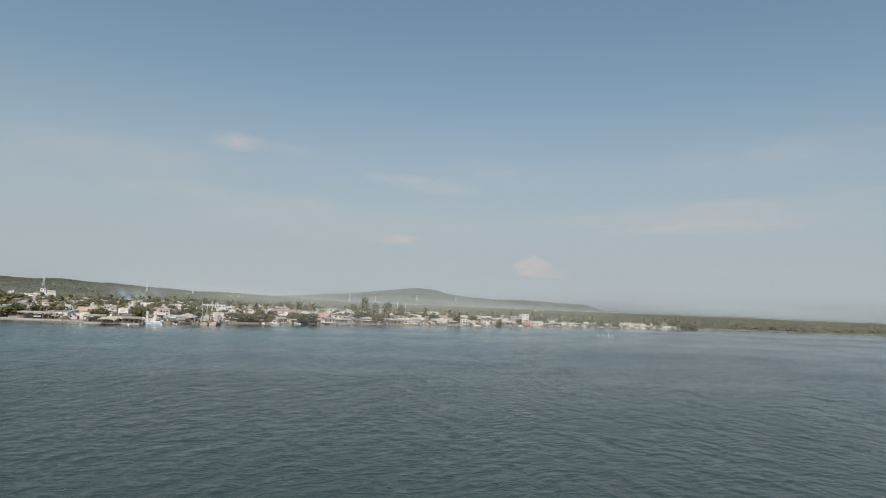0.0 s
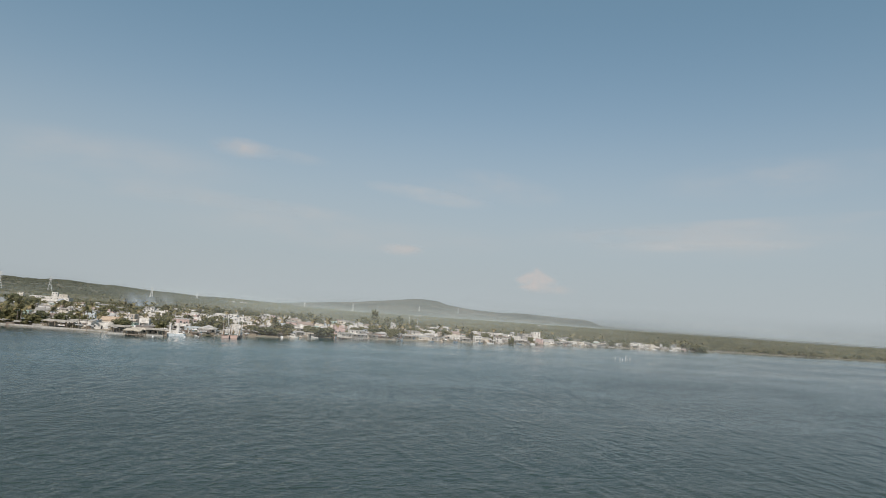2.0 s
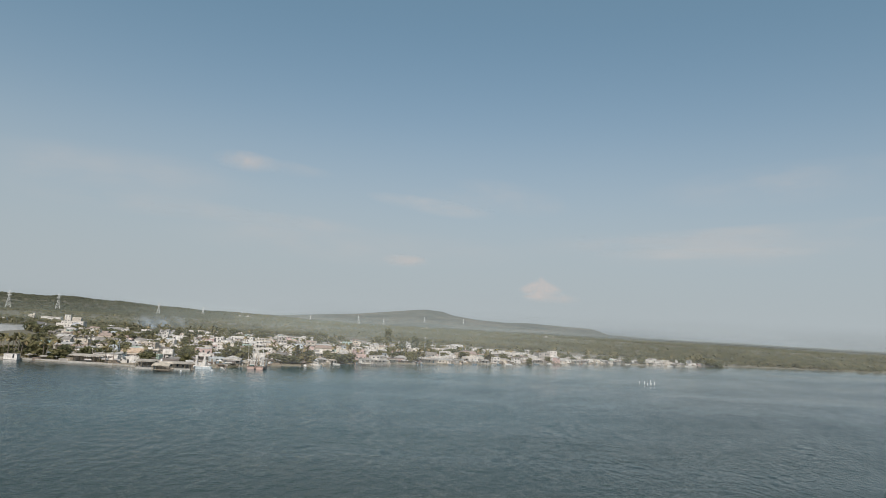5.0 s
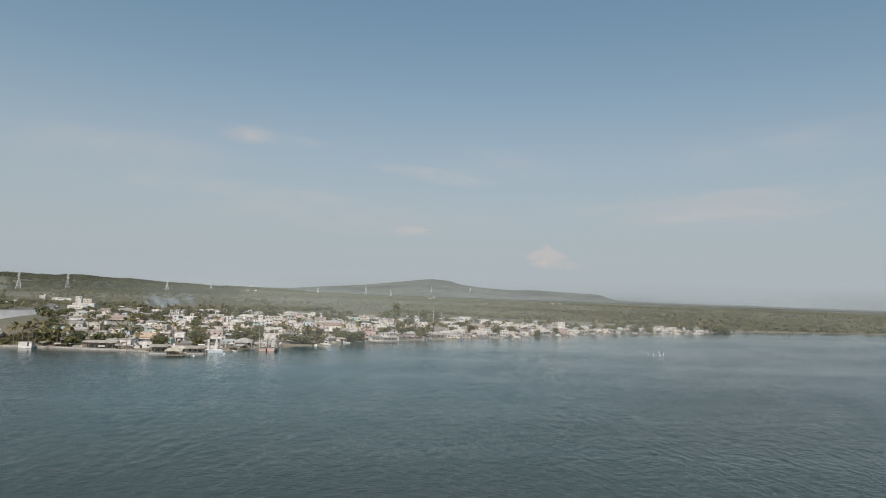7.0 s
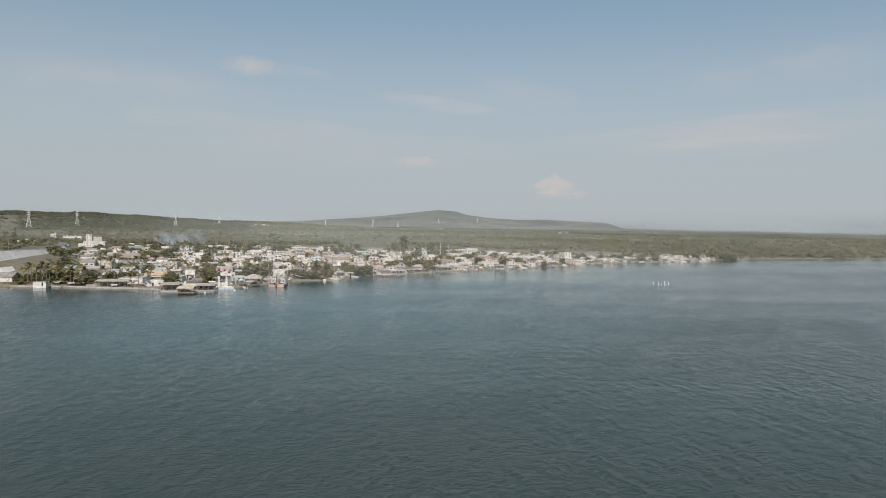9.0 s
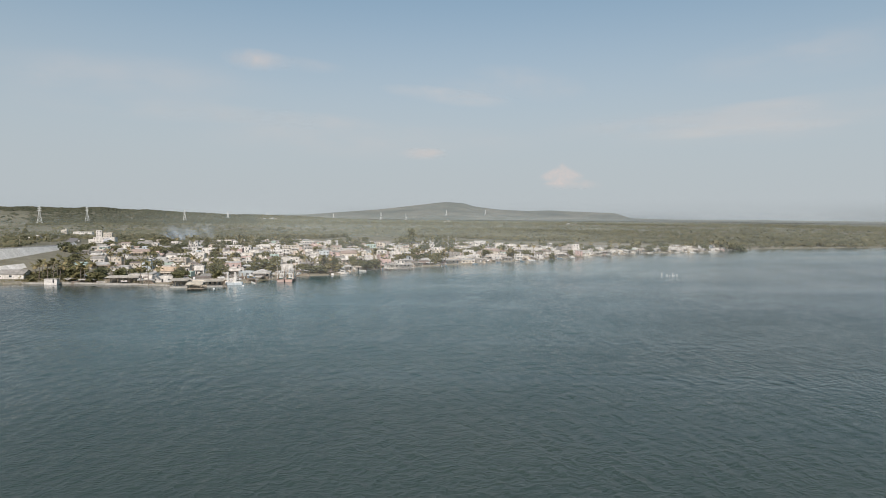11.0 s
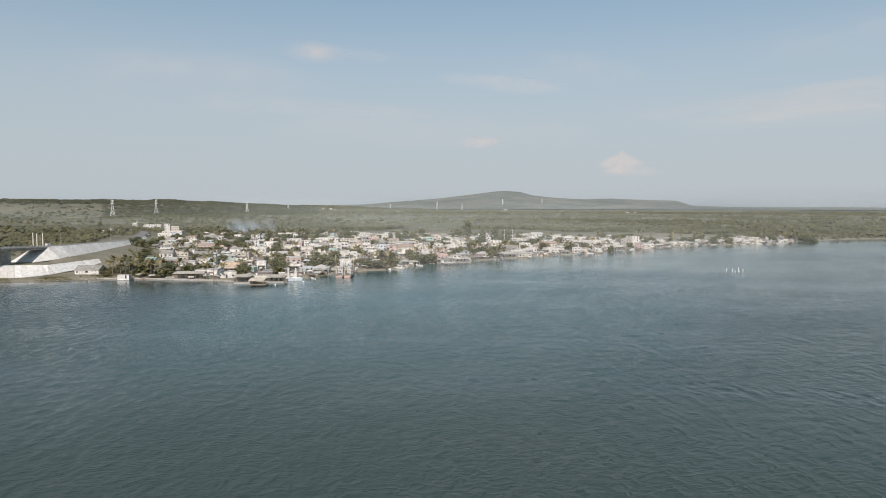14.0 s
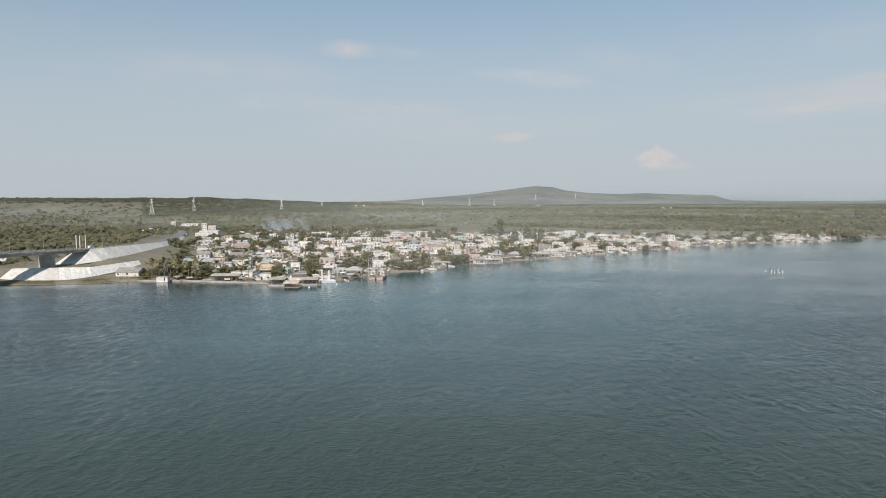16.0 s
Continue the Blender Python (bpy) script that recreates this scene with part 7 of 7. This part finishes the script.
def build_tufts():
    g = np.random.default_rng(64)
    cents, rads = [], []
    while len(cents) < 2600:
        x = g.uniform(-345, -205)
        y = float(np.interp(x, SH[:, 0], SH[:, 1])) + g.uniform(0.8, 14) ** (1.0 if g.random() < 0.5 else 1.75)
        if rough_field(np.array([x]), np.array([y]), 8, 6.0)[0] + g.normal() * 0.25 < 0.0 or (x < -248 and 459 < y < 488 and y > 455 + 0.02 * (x + 300)):
            continue
        r = g.uniform(0.2, 0.55)
        cents.append((x, y, ground_at(x, y) + 0.3 * r))
        rads.append(r)
    verts, quads = leaf_cloud(cents, rads, 7, 0.30, 310, 0.9)
    tagged(new("grass_tufts", sheet_mesh("grass_tufts", verts, quads, DRY_GRASS)), "dry brown grass tufts on the banks beside the bridge", "grass", kind="stuff")


build_tufts()

# the odds and ends of the yards: crates, drums, fences, lean-tos, stacked blocks
def build_clutter():
    g = random.Random(91)
    kinds = (WALLS["white"], WALLS["cream"], WALLS["grey"], WOOD, DARK, ROOFS["sheet"], ROOFS["rust"], BLUE_PAINT, TANK_WHITE, WALLS["peach"])
    vs, fs, ms = [], [], []

    def put(shape, m, mat):
        n = len(vs)
        vs.extend(tuple(m @ Vector(p)) for p in shape.v)
        fs.extend(tuple(q + n for q in f) for f in shape.f)
        ms.extend([mat] * len(shape.f))
    made = tries = 0
    while made < 2000 and tries < 12000:
        tries += 1
        x = g.uniform(-190, 450)
        y = float(np.interp(x, SH[:, 0], SH[:, 1])) + (g.uniform(1, 30) if g.random() < 0.4 else g.uniform(3, 300))
        d = float(inland(np.array([x]), np.array([y]))[0])
        if d < 1.0 or d > town_depth(x) or on_road(x, y) or not free(x, y, -0.6):
            continue
        made += 1
        m = pose(x, y, ground_at(x, y), 0, 0, g.uniform(0, 90))
        q, mat = g.random(), g.randrange(len(kinds))
        if q < 0.40:
            a, b, c = g.uniform(0.3, 1.1), g.uniform(0.3, 0.9), g.uniform(0.4, 1.5)
            put(Shape().box(-a, -b, -0.3, a, b, c), m, mat)
        elif q < 0.55:
            put(Shape().tube((0, 0, -0.2), (0, 0, 0.9), 0.3, 0.3, 8).tube((0.8, 0.2, -0.2), (0.8, 0.2, 0.9), 0.3, 0.3, 8), m, mat)
        elif q < 0.75:
            w = g.uniform(1.5, 4)
            put(Shape().box(-w, -0.05, -0.4, w, 0.05, g.uniform(0.9, 1.6)), m, g.choice((0, 2, 3, 6)))
        else:
            w, dd, h = g.uniform(1.2, 2.6), g.uniform(1.0, 2.0), g.uniform(1.9, 2.4)
            v = [(sx * w, sy * dd, h + 0.25 * sy + k) for k in (0, 0.06) for sx, sy in ((-1, -1), (1, -1), (1, 1), (-1, 1))]
            put(Shape().add(v, [(3, 2, 1, 0), (4, 5, 6, 7), (0, 1, 5, 4), (1, 2, 6, 5), (2, 3, 7, 6), (3, 0, 4, 7)]), m, g.choice((0, 5, 6, 5)))
            put(Shape().box(-w + 0.1, -dd + 0.1, -0.4, -w + 0.2, -dd + 0.2, h - 0.2).box(w - 0.2, -dd + 0.1, -0.4, w - 0.1, -dd + 0.2, h - 0.2)
                .box(-w + 0.1, dd - 0.2, -0.4, -w + 0.2, dd - 0.1, h + 0.2).box(w - 0.2, dd - 0.2, -0.4, w - 0.1, dd - 0.1, h + 0.2), m, 3)
    me = bpy.data.meshes.new("yard_clutter")
    me.from_pydata(vs, [], fs)
    for mat in kinds:
        me.materials.append(mat)
    me.polygons.foreach_set("material_index", np.array(ms, np.int32))
    tagged(new("yard_clutter", me), "weathered crates, drums, fences and lean-tos crowding the yards", "clutter", kind="stuff")


build_clutter()

# smoke of a yard fire, and see-through sheets standing in for distance haze
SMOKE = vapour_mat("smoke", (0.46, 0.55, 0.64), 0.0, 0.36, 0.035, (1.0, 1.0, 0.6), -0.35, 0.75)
FAINT_HAZE = vapour_mat("faint_haze", (0.425, 0.475, 0.445), 0.0, 0.16, 0.004, (1.0, 1.0, 3.0), -0.9, 0.9)
THIN_HAZE = vapour_mat("thin_haze", (0.415, 0.47, 0.445), 0.0, 0.21, 0.004, (1.0, 1.0, 3.0), -0.9, 0.9)
FAR_HAZE = vapour_mat("far_haze", (0.150, 0.176, 0.190), 0.0, 0.48, 0.002, (1.0, 1.0, 4.0), -0.9, 0.9)
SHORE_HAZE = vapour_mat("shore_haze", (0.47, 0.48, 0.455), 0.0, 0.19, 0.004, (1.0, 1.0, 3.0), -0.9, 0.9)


def vapour_sheet(r, az0, az1, z0, z1, mat):
    """A curved sheet of smoke or stand-in haze at range r from the camera's ground, thinning out upwards and towards
    its ends.
    """
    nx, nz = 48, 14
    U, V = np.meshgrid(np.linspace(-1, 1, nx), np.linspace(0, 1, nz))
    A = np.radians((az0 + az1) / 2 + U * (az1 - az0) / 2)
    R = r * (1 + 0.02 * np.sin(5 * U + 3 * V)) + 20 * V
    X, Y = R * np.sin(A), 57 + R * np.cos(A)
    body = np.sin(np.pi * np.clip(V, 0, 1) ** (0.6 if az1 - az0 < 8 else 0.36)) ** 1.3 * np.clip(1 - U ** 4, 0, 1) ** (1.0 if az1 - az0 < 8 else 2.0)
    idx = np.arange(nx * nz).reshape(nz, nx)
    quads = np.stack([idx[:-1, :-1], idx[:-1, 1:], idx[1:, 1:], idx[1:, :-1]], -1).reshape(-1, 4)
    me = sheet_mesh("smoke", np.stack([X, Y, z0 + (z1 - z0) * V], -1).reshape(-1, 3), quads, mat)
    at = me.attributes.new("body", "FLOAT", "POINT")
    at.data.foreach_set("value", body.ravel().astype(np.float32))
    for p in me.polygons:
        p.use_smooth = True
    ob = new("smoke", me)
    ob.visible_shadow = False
    tagged(ob, "pale blue wood smoke drifting low over the trees" if mat is SMOKE else "see-through sheet standing in for haze over town and plain", "smoke", kind="stuff")


vapour_sheet(955, -18.6, -15.8, 3, 26, SMOKE)
vapour_sheet(962, -18.2, -14.2, 6, 30, SMOKE)
vapour_sheet(445, -29, 56, 0, 62, SHORE_HAZE)
vapour_sheet(720, -24, 48, 0, 50, FAINT_HAZE)
vapour_sheet(1150, -52, 52, 2, 44, THIN_HAZE)
vapour_sheet(1700, -38, 56, 6, 52, THIN_HAZE)
vapour_sheet(2650, -38, 62, 8, 70, THIN_HAZE)
vapour_sheet(2980, -12, 72, 5, 125, FAR_HAZE)
vapour_sheet(1960, -62, -6, 6, 92, FAINT_HAZE)

# rubble and loose stones along the waterline below the bridge
def build_rubble():
    g = np.random.default_rng(55)
    s = Shape()
    for k in range(430):
        x = g.uniform(-330, -72)
        y = float(np.interp(x, SH[:, 0], SH[:, 1])) + abs(g.normal()) * 3.6
        r = g.uniform(0.12, 0.45) * (1.9 if g.random() < 0.08 else 1)
        z = ground_at(x, y)
        n = 6
        rings = [[(x + r * q * g.uniform(0.8, 1.15) * math.cos(a), y + r * q * g.uniform(0.8, 1.15) * math.sin(a), z + zz * r) for a in [2 * math.pi * m / n for m in range(n)]]
                 for q, zz in ((0.9, -0.3), (1.0, 0.2), (0.55, 0.7))]
        s.loft(rings)
    solo("rubble", s, plain("shore_stone", (0.36, 0.32, 0.26), 0.9, 0, 0.4, 0.8), "pale brown rubble and debris scattered along the waterline", "rubble", kind="stuff")


build_rubble()

# mural on the tall white building: a plain grey-blue arch
tower = bpy.data.objects["house"]
mural = Shape()
for j in range(12):
    a0, a1 = math.pi * j / 12, math.pi * (j + 1) / 12
    v = [(4.5 + r * math.cos(a), yy, 5.0 + 0.75 * r * math.sin(a)) for yy in (-0.12, 0.0) for r, a in ((3.4, a0), (4.6, a0), (4.6, a1), (3.4, a1))]
    mural.add(v, [(0, 1, 2, 3), (7, 6, 5, 4), (0, 4, 5, 1), (1, 5, 6, 2), (2, 6, 7, 3), (3, 7, 4, 0)])
mural.box(-0.1, -0.12, 1.8, 1.1, 0, 5.0).box(7.9, -0.12, 1.8, 9.1, 0, 5.0).box(2.8, -0.12, 2.6, 6.2, 0, 6.2)
part("mural", mural, plain("mural_paint", (0.36, 0.42, 0.52), 0.8), tower, "grey-blue painted arch on the front")
bpy.context.view_layer.update()
